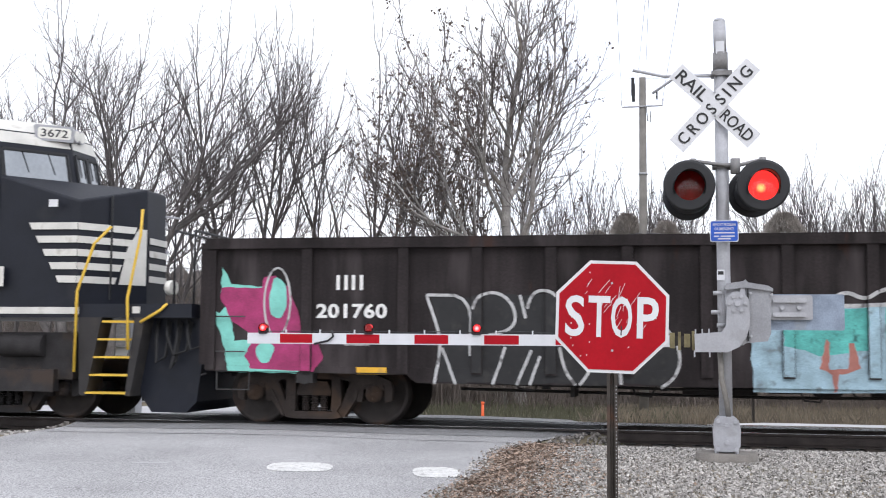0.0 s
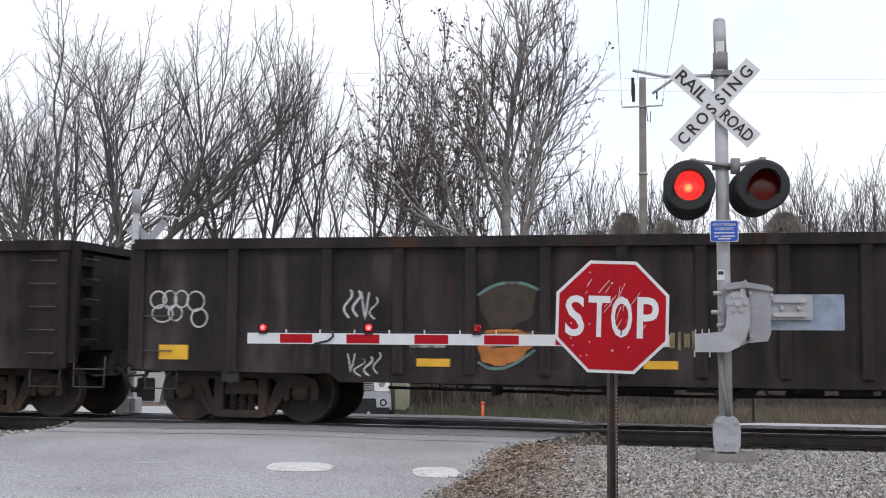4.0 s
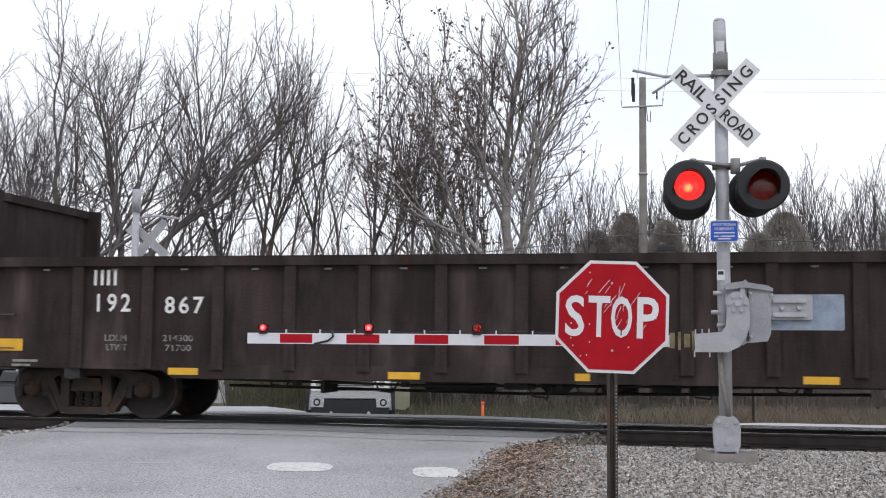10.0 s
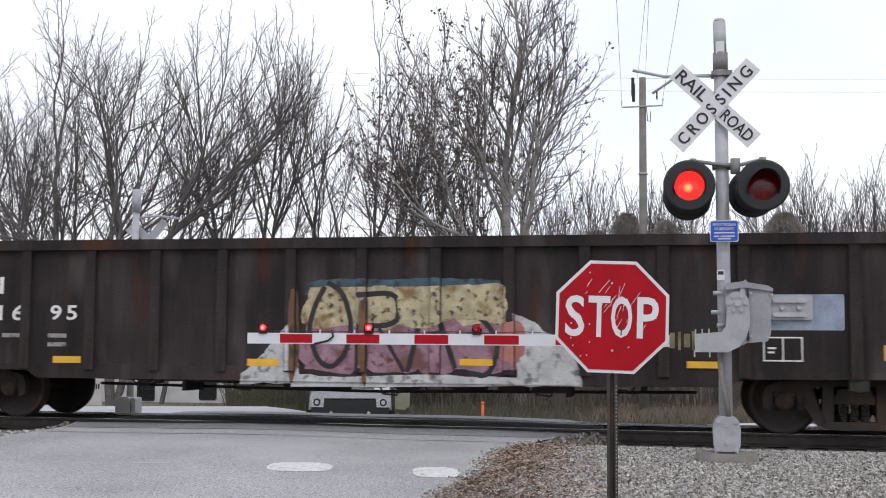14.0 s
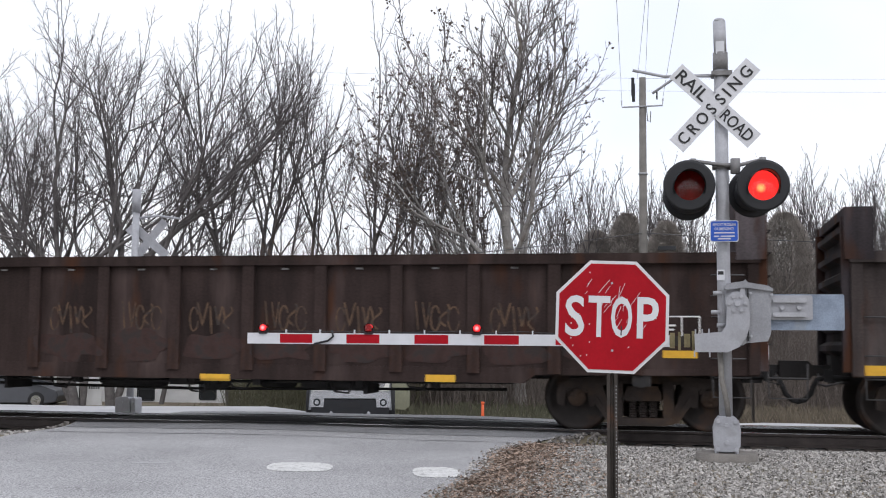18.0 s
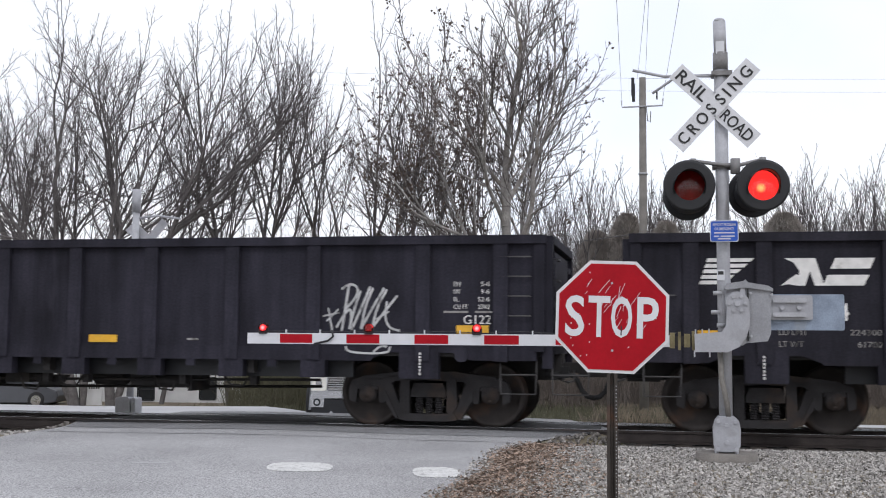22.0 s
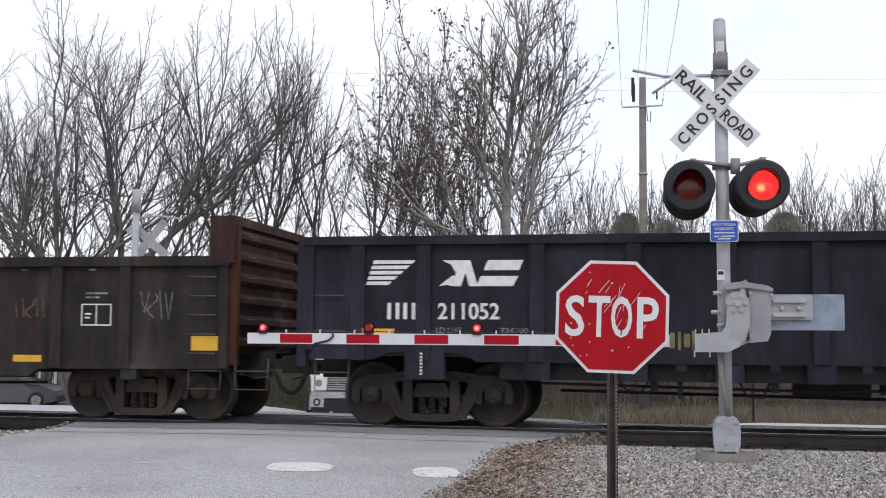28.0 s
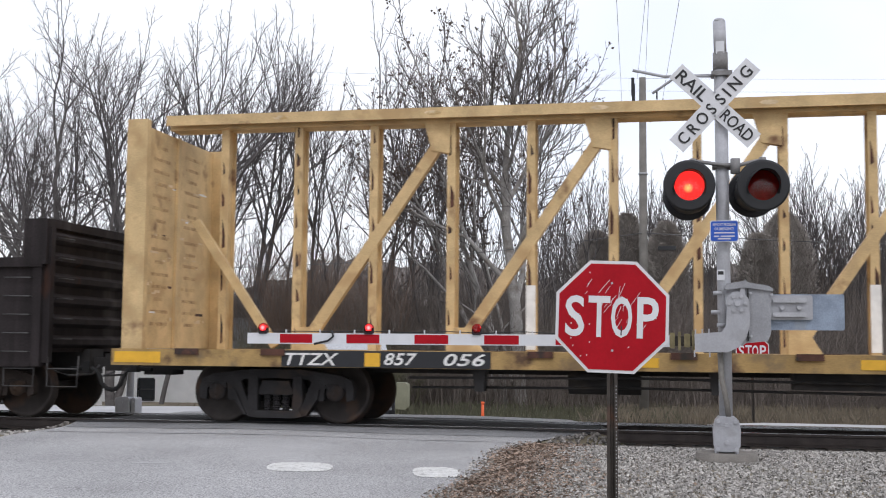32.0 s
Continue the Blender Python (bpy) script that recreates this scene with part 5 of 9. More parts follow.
def gondola_meshes(kind):
    """The meshes that all gondolas of one kind share."""
    k = KINDS[kind]
    L, top, foot = k["length"], k["top"], k["foot"]
    out = {}
    for s in (-1, 1):
        y0, y1 = sorted((s * 1.5, s * 1.47))
        bm = bmesh.new()
        if kind == 3:
            outline_pts = [(0, 1.08), (L, 1.08), (L, top - k["chord"]), (0, top - k["chord"])]
        else:
            outline_pts = [(0, foot + 0.12), (2.95, foot + 0.1), (3.1, foot), (L - 3.1, foot), (L - 2.95, foot + 0.1), (L, foot + 0.12), (L, top - k["chord"]), (0, top - k["chord"])]
        plate(bm, outline_pts, y0, y1)
        out["side_sheet", s] = mesh_of("side_sheet", bm)
        bm = bmesh.new()
        y0, y1 = sorted((s * 1.46, s * 1.585))
        box(bm, -0.03, L + 0.03, y0, y1, top - k["chord"], top)
        soften(bm, 0.015, 1)
        out["top_chord", s] = mesh_of("top_chord", bm)
        bm = bmesh.new()
        y0, y1 = sorted((s * 1.5, s * 1.57))
        rw = k["rib_w"] / 2
        if kind == 3:
            plate(bm, [(-rw, 0.94), (rw, 0.94), (rw, top - k["chord"]), (-rw, top - k["chord"])], y0, y1)
        else:
            plate(bm, [(-rw, foot + 0.12), (rw, foot + 0.12), (rw, top - k["chord"]), (-rw, top - k["chord"])], y0, y1)
        soften(bm, 0.02, 1)
        out["rib", s] = mesh_of("rib", bm)
        bm = bmesh.new()
        y0, y1 = sorted((s * 1.42, s * 1.53))
        if kind == 3:
            plate(bm, [(0.1, 0.95), (1.0, 0.95), (1.25, 1.05), (2.2, 1.05), (2.5, 0.93), (L - 2.5, 0.93), (L - 2.2, 1.05), (L - 1.25, 1.05), (L - 1.0, 0.95), (L - 0.1, 0.95), (L - 0.1, 1.12), (0.1, 1.12)], y0, y1)
        else:
            plate(bm, [(0.15, foot + 0.13), (2.95, foot + 0.1), (3.1, foot - 0.01), (L - 3.1, foot - 0.01), (L - 2.95, foot + 0.1), (L - 0.15, foot + 0.13), (L - 0.15, foot + 0.2), (0.15, foot + 0.2)], y0, y1)
        out["side_sill", s] = mesh_of("side_sill", bm)
    bm = bmesh.new()
    box(bm, 0.15, L - 0.15, -1.46, 1.46, 1.0, 1.07)
    out["floor", 0] = mesh_of("floor", bm)
    bm = bmesh.new()
    box(bm, 0.1, L - 0.1, -0.2, 0.2, 0.68, 1.0)
    out["centre_sill", 0] = mesh_of("centre_sill", bm)
    bm = bmesh.new()
    box(bm, -0.05, 0.05, -1.4, 1.4, 0.74, 1.0)
    out["cross_bearer", 0] = mesh_of("cross_bearer", bm)
    bm = bmesh.new()
    cyl(bm, (6.7, -0.75, 0.66), (7.7, -0.75, 0.66), 0.16, 14)
    box(bm, 7.85, 8.25, -0.95, -0.55, 0.54, 0.78)
    cyl(bm, (9.2, -0.6, 0.66), (9.7, -0.6, 0.66), 0.15, 12)
    box(bm, 9.9, 10.3, -0.9, -0.5, 0.52, 0.8)
    pipe(bm, [(3.3, -1.0, 0.64), (6.5, -0.9, 0.58), (9.0, -0.9, 0.6), (L - 3.3, -1.0, 0.64)], 0.02, 6)
    pipe(bm, [(3.5, -0.3, 0.52), (8.0, -0.3, 0.46), (L - 3.5, -0.3, 0.52)], 0.022, 6)
    for x in (5.2, 10.9):
        box(bm, x - 0.03, x + 0.03, -1.0, -0.3, 0.45, 0.75)
    for x, drop in ((4.6, 0.1), (6.2, 0.16), (8.4, 0.2), (9.05, 0.14), (10.6, 0.18), (11.7, 0.1)):
        pipe(bm, [(x - 0.22, -1.1, 0.7), (x - 0.12, -1.12, 0.66 - drop), (x + 0.08, -1.12, 0.64 - drop), (x + 0.2, -1.08, 0.72)], 0.018, 5)
        box(bm, x + 0.2, x + 0.3, -1.16, -1.02, 0.56, 0.74)
    plate(bm, [(8.3, 0.66), (8.9, 0.66), (8.75, 0.5), (8.45, 0.5)], -0.95, -0.85)
    cyl(bm, (10.4, -0.95, 0.6), (10.9, -0.95, 0.6), 0.1, 12)
    out["brake_gear", 0] = mesh_of("brake_gear", bm)
    return out


def end_wall(car, kind, x, d, mat, tall=None, plain=False):
    """An end of a gondola, with its ribs; kind 2 has a raised bulkhead."""
    k = KINDS[kind]
    top = tall or k["end_top"]
    bm = bmesh.new()
    x0, x1 = sorted((x, x - 0.05 * d))
    box(bm, x0, x1, -1.46, 1.46, 1.0, top)
    if kind == 2:
        for s in (-1, 1):
            a, b = sorted((x - 0.28 * d, x + 0.09 * d))
            box(bm, a, b, s * 1.53 - 0.06, s * 1.53 + 0.06, k["top"] - 0.1, top + 0.02)
        a, b = sorted((x - 0.1 * d, x + 0.07 * d))
        box(bm, a, b, -1.5, 1.5, top - 0.1, top + 0.03)
    w = part("end_wall", bm, mat, car, "ribbed steel end wall")
    nr = 6 if kind == 2 else 5 if plain else 4
    if plain:
        bm = bmesh.new()
        a, b = sorted((x, x + 0.09 * d))
        box(bm, a, b, -0.96, 0.96, 1.04, top - 0.12)
        soften(bm, 0.02, 1)
        part("end_panel", bm, mat, w, "flat pressed end panel")
        bm = bmesh.new()
        a, b = sorted((x - 0.02 * d, x + 0.13 * d))
        box(bm, a, b, -1.455, 1.455, k["top"] - 0.12, k["top"] - 0.005)
        soften(bm, 0.01, 1)
        part("end_cap", bm, mat, w)
    for i in range(nr):
        z = 1.15 + (top - 1.4) * i / (nr - 1)
        bm = bmesh.new()
        a = x
        prof = [(a, z - 0.09), (a + 0.1 * d, z - 0.03), (a + 0.1 * d, z + 0.05), (a, z + 0.11)]
        if plain:
            prof = [(a, z - 0.05), (a + 0.1 * d, z - 0.05), (a + 0.1 * d, z + 0.03), (a, z + 0.05)]
            plate(bm, prof, -1.38, -0.98)
            part("end_rib", bm, mat, w)
            bm = bmesh.new()
            plate(bm, prof, 0.98, 1.38)
        else:
            plate(bm, prof, -1.34, 1.34)
        part("end_rib", bm, mat, w)
    for s in (-1, 1):
        bm = bmesh.new()
        a, b = sorted((x - 0.02 * d, x + 0.12 * d))
        box(bm, a, b, s * 1.44 - 0.06, s * 1.44 + 0.06, 0.85, top - (0.1 if kind == 2 else 0))
        part("corner_post", bm, mat, w)
    return w


def ladder(car, x, y, z0, z1, n, w=0.42, across=False):
    """Grab irons, one above the other."""
    for i in range(n):
        z = z0 + (z1 - z0) * i / (n - 1)
        bm = bmesh.new()
        if across:
            pipe(bm, [(x, y - w / 2, z), (x + 0.06, y - w / 2, z), (x + 0.06, y + w / 2, z), (x, y + w / 2, z)], 0.011, 5)
        else:
            pipe(bm, [(x, y, z), (x, y - 0.06, z), (x + w, y - 0.06, z), (x + w, y, z)], 0.011, 5)
        part("grab_iron", bm, M["grab"], car)
    bm = bmesh.new()
    pipe(bm, [(x + 0.0, -1.48, 0.95), (x + 0.01, -1.5, 0.5), (x + w + 0.07, -1.5, 0.5), (x + w + 0.08, -1.48, 0.95)], 0.013, 5)
    pipe(bm, [(x + 0.01, -1.5, 0.76), (x + w + 0.07, -1.5, 0.76)], 0.013, 5)
    part("step_iron", bm, M["grab"], car, "steel sill step")


def gondola(kind, label, col, rust_at=0.66, dirt_at=0.58, tall=(None, None), end_col=None, cap=None, cleats=True, plain_end=False):
    k = KINDS[kind]
    L = k["length"]
    if kind not in GONDOLA_MESH:
        GONDOLA_MESH[kind] = gondola_meshes(kind)
    car = root("gondola_wagon", label, "railway wagon", "wagons of the train")
    KIND_OF[car] = kind
    mat = paint("wagon_paint", col, rust_at, dirt_at)
    for (name, s), me in GONDOLA_MESH[kind].items():
        if name == "cross_bearer":
            for x in (4, 5.6, 7.2, 8.8, 10.4, 12):
                put("cross_bearer", me, M["under"], car, at=(x, 0, 0))
        elif name == "rib":
            for x in k["ribs"]:
                put("rib", me, mat, car, at=(x, 0, 0))
        else:
            put(name, me, M["under"] if name in ("floor", "centre_sill", "brake_gear") else mat, car)
    end_mat = mat if end_col is None else paint("end_paint", end_col, 0.5)
    end_wall(car, kind, 0.0, -1, end_mat, tall[0])
    end_wall(car, kind, L, 1, end_mat, tall[1], plain_end or kind == 3)
    for s in (-1, 1):
        for x in (0.06, L - 0.06):
            bm = bmesh.new()
            y0, y1 = sorted((s * 1.44, s * 1.56))
            box(bm, x - 0.07, x + 0.07, y0, y1, k["foot"] + 0.14, k["top"] - k["chord"])
            part("corner_angle", bm, mat, car)
    ladder(car, L - 0.6, -1.5, k["foot"] + 0.35, k["top"] - 0.3, 5)
    ladder(car, L + 0.11, -1.12, 1.2, k["end_top"] - 0.25 if kind != 1 else 2.4, 6 if kind == 2 else 5, 0.42, True)
    ladder(car, 0.15, -1.5, k["foot"] + 0.4, k["foot"] + 0.9, 2)
    # black blocks on the end stand in for the shaded ladder openings
    if kind == 1 and not plain_end:
        for s in (-1, 1):
            for i in range(4):
                bm = bmesh.new()
                z = 1.28 + i * 0.33
                box(bm, L + 0.105, L + 0.135, s * 1.24 - 0.13, s * 1.24 + 0.13, z, z + 0.2)
                part("opening_shade", bm, M["black"], car)
    if kind == 3:
        for a, b in zip(k["ribs"][2:], k["ribs"][3:11]):
            bm = bmesh.new()
            box(bm, (a + b) / 2 - 0.065, (a + b) / 2 + 0.065, -1.528, -1.5, 0.835, 0.945)
            part("sill_tab", bm, mat, car)
    coupler(car, 0.0, -1)
    coupler(car, L, 1)
    for x in k["axles"]:
        bogie(car, x, k["wb"], None if kind == 3 else M["truck_brown"], cap)
        if kind != 3:
            bm = bmesh.new()
            box(bm, x - 0.12, x + 0.12, -1.52, -1.3, k["foot"] - 0.03, k["foot"] + 0.14)
            cyl(bm, (x - 0.0, -1.53, k["foot"] + 0.02), (x, -1.5, k["foot"] + 0.02), 0.07, 12)
            part("jacking_pad", bm, M["under"], car)
    if kind == 3:
        for a, b in zip(k["ribs"], k["ribs"][1:]):
            if b - a < 1.0:
                continue
            bm = bmesh.new()
            m = (a + b) / 2
            plate(bm, [(m - 0.09, 1.1), (m - 0.09, 0.98), (m - 0.05, 0.93), (m + 0.05, 0.93), (m + 0.09, 0.98), (m + 0.09, 1.1)], -1.535, -1.5)
            part("stake_pocket", bm, mat, car)
        for x in k["ribs"][2:-2]:
            bm = bmesh.new()
            box(bm, x - 0.18, x + 0.18, -1.545, -1.38, 0.69, 0.95)
            part("rib_foot", bm, mat, car)
        # added black beam; its colour gives the deep shade between the rib feet
        bm = bmesh.new()
        box(bm, 2.75, L - 2.75, -1.24, -1.16, 0.69, 0.97)
        part("recess_beam", bm, M["black"], car, "black beam added for the dark recesses behind the rib feet")
        for x in (1.74, 14.5):
            bm = bmesh.new()
            box(bm, x - 0.28, x + 0.28, -1.54, -1.4, 0.69, 1.1)
            part("bolster_end", bm, mat, car)
    if kind == 2 and cleats:
        for x in k["ribs"]:
            bm = bmesh.new()
            box(bm, x - 0.6, x - 0.5, -1.52, -1.5, k["top"] - 0.2, k["top"] - 0.175)
            part("lashing_cleat", bm, M["stencil_dim"], car)
    return car


def mark(car, x0, x1, z0, z1, parts=2, y=-1.507, mat="stencil"):
    """The owner's initials, as plain bars of their size and colour."""
    w = (x1 - x0) / (parts + 0.35 * (parts - 1))
    for i in range(parts):
        x = x0 + i * w * 1.35
        t = 0.3 * w
        bm = bmesh.new()
        box(bm, x, x + t, y - 0.0015, y, z0, z1)
        box(bm, x + w - t, x + w, y - 0.0015, y, z0, z1)
        part("owner_mark", bm, M[mat], car, "white stencilled bars")


def number(car, words, x0, x1, z0, z1, y=-1.507, mat="stencil", slant=0.0, thick=0.016, gap=1.32):
    lettering("wagon_number", words, x0, z0, z1 - z0, x1 - x0, y, M[mat], car, "white stencilled wagon number", slant, 0, 0.0012, thick, spaced=gap)


def emblem(car):
    """The painted badge of the newer wagons, as plain shapes: slanted stripes and bold slanted bars."""
    for i in range(5):
        z = 2.285 - i * 0.074
        right = 1.6 - 0.085 * i
        left_x = 0.98 - 0.025 * i
        flat("emblem_stripe", [(left_x, z), (right - 0.05, z), (right, z + 0.05), (left_x + 0.02, z + 0.05)], -1.507, M["stencil"], car)
    flat("emblem_shape", [(1.93, 1.97), (2.03, 1.99), (2.13, 1.97), (2.21, 2.08), (2.13, 2.12), (2.03, 2.05)], -1.507, M["stencil"], car)
    flat("emblem_shape", [(2.14, 1.97), (2.24, 1.97), (2.36, 2.33), (1.98, 2.33), (2.1, 2.27), (2.17, 2.16)], -1.5073, M["stencil"], car)
    flat("emblem_shape", [(2.36, 1.97), (2.48, 1.97), (2.37, 2.33), (2.25, 2.33)], -1.5076, M["stencil"], car)
    flat("emblem_shape", [(2.56, 2.19), (3.05, 2.19), (3.11, 2.33), (2.62, 2.33)], -1.507, M["stencil"], car)
    flat("emblem_shape", [(2.46, 1.97), (2.97, 1.97), (3.04, 2.11), (2.52, 2.11)], -1.507, M["stencil"], car)


def newer(label, digits, shade, seed):
    car = gondola(3, label, (shade[0] * 1.72, shade[1] * 1.68, shade[2] * 1.8), 0.78, 0.66, cap=M["truck"])
    emblem(car)
    mark(car, 1.2, 1.6, 1.51, 1.74)
    number(car, digits, 1.92, 2.78 if digits.count("1") > 1 else 2.9, 1.51, 1.74, gap=1.0)
    lettering("lettering", "LD LMT", 1.9, 1.325, 0.075, 0.36, -1.507, M["stencil_dim"], car)
    lettering("lettering", "LT WT", 1.9, 1.17, 0.075, 0.31, -1.507, M["stencil_dim"], car)
    lettering("lettering", "224300", 2.79, 1.325, 0.075, 0.39, -1.507, M["stencil_dim"], car)
    lettering("lettering", "61700", 2.88, 1.17, 0.075, 0.3, -1.507, M["stencil_dim"], car)
    reflectors(car, ((0.86, 1.18, 0.44, 0.2), (3.75, 1.18, 0.45, 0.11), (9.52, 1.16, 0.45, 0.11), (12.24, 1.17, 0.45, 0.11), (15.02, 1.32, 0.45, 0.11)))
    bars(car, 1.69, 1.02, (0.028,) * 7, 0.032, 0.014, "stencil", -1.578)
    bars(car, 14.51, 1.02, (0.028,) * 7, 0.032, 0.014, "stencil", -1.578)
    for i, (a, b, w) in enumerate((("EH", "5-6", 0.09), ("IW", "9-6", 0.09), ("IL", "52-6", 0.07), ("CU FT", "2743", 0.2))):
        lettering("lettering", a, 14.98, 1.97 - 0.105 * i, 0.062, w, -1.507, M["stencil"], car)
        lettering("lettering", b, 15.36 - (0.04 if i > 1 else 0), 1.97 - 0.105 * i, 0.062, 0.12 + (0.04 if i > 1 else 0), -1.507, M["stencil"], car)
    bars(car, 14.84, 1.6, (0.34,), 0.03, 0.03, "stencil_dim")
    bars(car, 15.28, 1.6, (0.24,), 0.03, 0.03, "stencil_dim")
    lettering("lettering", "G122", 15.12, 1.45, 0.12, 0.38, -1.507, M["stencil"], car)
    return car


train = []
M["tan_dark"] = surf("faded_brown_spray", (0.05, 0.036, 0.024), 0.8, var=0.3, scale=4, fine=60, bump=0.0, dirt=(0.03, 0.027, 0.024), dirt_at=0.5, dirt_scale=4)
M["teal_pale"] = surf("faded_teal_spray", (0.11, 0.2, 0.19), 0.7, var=0.25, scale=4, fine=60, bump=0.0, dirt=(0.05, 0.06, 0.055), dirt_at=0.55, dirt_scale=5)

# --- the rear-facing locomotive
loco = root("locomotive", "black diesel locomotive with white striped nose and yellow handrails", "locomotive")
bm = bmesh.new()
low = [bm.verts.new((x, y, 1.72)) for x, y in ((-2.3, -1.42), (-1.0, -1.38), (-0.36, -0.35), (-0.36, 0.35), (-1.0, 1.38), (-2.3, 1.42))]
high = [bm.verts.new(p) for p in ((-2.3, -1.42, 3.68), (-1.0, -1.36, 3.28), (-0.4, -0.33, 3.56), (-0.4, 0.33, 3.56), (-1.0, 1.36, 3.28), (-2.3, 1.42, 3.68))]
for k in range(6):
    bm.faces.new((low[k - 1], low[k], high[k], high[k - 1]))
ridge = [bm.verts.new((-2.3, -0.5, 3.72)), bm.verts.new((-2.3, 0.5, 3.72))]
bm.faces.new((high[0], high[1], high[2], ridge[0]))
bm.faces.new((ridge[0], high[2], high[3], ridge[1]))
bm.faces.new((ridge[1], high[3], high[4], high[5]))
bmesh.ops.recalc_face_normals(bm, faces=bm.faces)
soften(bm, 0.03, 2)
part("nose", bm, M["loco_black"], loco, "black wide nose with tapered front")
PLAN = ((-4.6, -1.5), (-2.36, -1.47), (-1.56, -0.42), (-1.56, 0.42), (-2.36, 1.47), (-4.6, 1.5))
LEVELS = ((1.72, 0.0, 0.0), (3.52, 0.0, 0.0), (4.2, 0.13, 0.06), (4.42, 0.2, 0.16), (4.66, 0.45, 0.42))


def cab_at(u, z):
    """A point on the cab's front, u running over its plan from the near side to the far one, at a height."""
    i = min(int(u), 4)
    f = u - i
    back, side = (float(np.interp(z, [q[0] for q in LEVELS], [q[k] for q in LEVELS])) for k in (1, 2))
    x = PLAN[i][0] + (PLAN[i + 1][0] - PLAN[i][0]) * f
    y = PLAN[i][1] + (PLAN[i + 1][1] - PLAN[i][1]) * f
    return Vector((x - back * (x > -4.0), y * (1 - side / 1.5), z))


bm = bmesh.new()
rings = [[bm.verts.new(cab_at(k, z) if k < 5 else cab_at(4.9999, z)) for k in range(6)] for z, _, _ in LEVELS]
for lo_r, hi_r in zip(rings, rings[1:]):
    for k in range(5):
        bm.faces.new((lo_r[k], lo_r[k + 1], hi_r[k + 1], hi_r[k]))
    bm.faces.new((lo_r[5], lo_r[0], hi_r[0], hi_r[5]))
bm.faces.new(rings[0][::-1])
bm.faces.new(rings[-1])
bmesh.ops.recalc_face_normals(bm, faces=bm.faces)
soften(bm, 0.04, 2)
cab = part("cab", bm, M["loco_black"], loco, "black crew cab with angled windscreens")


def on_cab(u0, u1, z0, z1, proud):
    """The corners of a panel lying on one face of the cab."""
    c = [cab_at(u0, z0), cab_at(u1, z0), cab_at(u1, z1), cab_at(u0, z1)]
    out = (c[1] - c[0]).cross(c[3] - c[0]).normalized()
    return [p + out * proud for p in c]


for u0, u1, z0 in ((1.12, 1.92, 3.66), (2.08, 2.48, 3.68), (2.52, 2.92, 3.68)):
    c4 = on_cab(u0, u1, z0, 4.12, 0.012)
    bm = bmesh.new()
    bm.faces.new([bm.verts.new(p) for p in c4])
    w = part("windscreen", bm, M["sky_glass"], cab, "glossy front window coloured grey like a reflected sky")
    bm = bmesh.new()
    for a, b in zip(c4, c4[1:] + c4[:1]):
        bar(bm, a, b, 0.045, 0.045)
    m = (c4[0] + c4[1]) / 2
    for e in (0.3, 0.7):
        bar(bm, c4[2].lerp(c4[3], e), c4[0].lerp(c4[1], min(0.9, 1.1 - e)).lerp(c4[2].lerp(c4[3], e), 0.25), 0.018, 0.02)
    part("frame", bm, M["black"], w, "black frame and wipers")
for u0, u1 in ((0.2, 0.98), (1.02, 1.98), (2.02, 2.98)):
    bm = bmesh.new()
    bm.faces.new([bm.verts.new(p) for p in on_cab(u0, u1, 4.22, 4.41, 0.008)])
    bm.faces.new([bm.verts.new(p) for p in on_cab(u0, u1, 4.43, 4.64, 0.008)])
    part("brow_stripe", bm, M["loco_white"], cab, "white band above the windscreen")
bc = cab_at(1.8, 4.44)
bm = bmesh.new()
box(bm, -0.36, 0.36, -0.14, 0.14, -0.13, 0.15)
soften(bm, 0.03)
nb = part("number_board", bm, M["alu"], cab, "lit number board in a grey box")
nb.location = bc
nb.rotation_euler = (0, 0, radians(38))
nb.scale = (0.82, 0.82, 0.9)
bm = bmesh.new()
plate(bm, rounded(-0.31, 0.31, -0.09, 0.11, 0.05), -0.146, -0.142)
part("board_face", bm, M["headlight"], nb, "pale lit face")
lettering("number", "3672", -0.25, -0.06, 0.14, 0.5, -0.148, M["sign_black"], nb, thick=0.01)
for u in (2.12, 2.34):
    p = cab_at(u, 4.46)
    bm = bmesh.new()
    cyl(bm, (p.x - 0.15, p.y, p.z), (p.x + 0.12, p.y, p.z), 0.11, 16)
    lamp_ring = part("lamp_housing", bm, M["alu"], cab)
    bm = bmesh.new()
    cyl(bm, (p.x + 0.115, p.y, p.z), (p.x + 0.128, p.y, p.z), 0.09, 16)
    part("headlight", bm, M["headlight"], cab, "round headlight")
bm = bmesh.new()
box(bm, -20.5, -4.4, -0.95, 0.95, 1.72, 4.45)
soften(bm, 0.06, 2)
part("long_hood", bm, M["loco_black"], loco, "long black engine hood")
for i in range(5):
    z = 2.84 - 0.2 * i
    xa = -1.78 + 0.115 * i
    u = 0.82 - 0.07 * i
    xe, ye = -1.0 + 0.63 * u, -1.39 + 1.03 * u
    bm = bmesh.new()
    bm.faces.new([bm.verts.new(p) for p in ((xa + 0.05, -1.432, z), (-1.0, -1.395, z), (-1.0, -1.395, z + 0.105), (xa, -1.432, z + 0.105))])
    bm.faces.new([bm.verts.new(p) for p in ((-0.995, -1.392, z), (xe, ye - 0.012, z), (xe + 0.02, ye + 0.02, z + 0.105), (-0.995, -1.392, z + 0.105))])
    part("stripe", bm, M["loco_white"], loco, "white nose stripe")
bm = bmesh.new()
bm.faces.new([bm.verts.new(p) for p in ((-0.62, -0.79, 2.04), (-0.37, -0.375, 2.04), (-0.37, -0.375, 2.92), (-0.45, -0.5, 2.92), (-0.55, -0.67, 2.6))])
part("badge_panel", bm, M["loco_white"], loco, "pale badge panel")
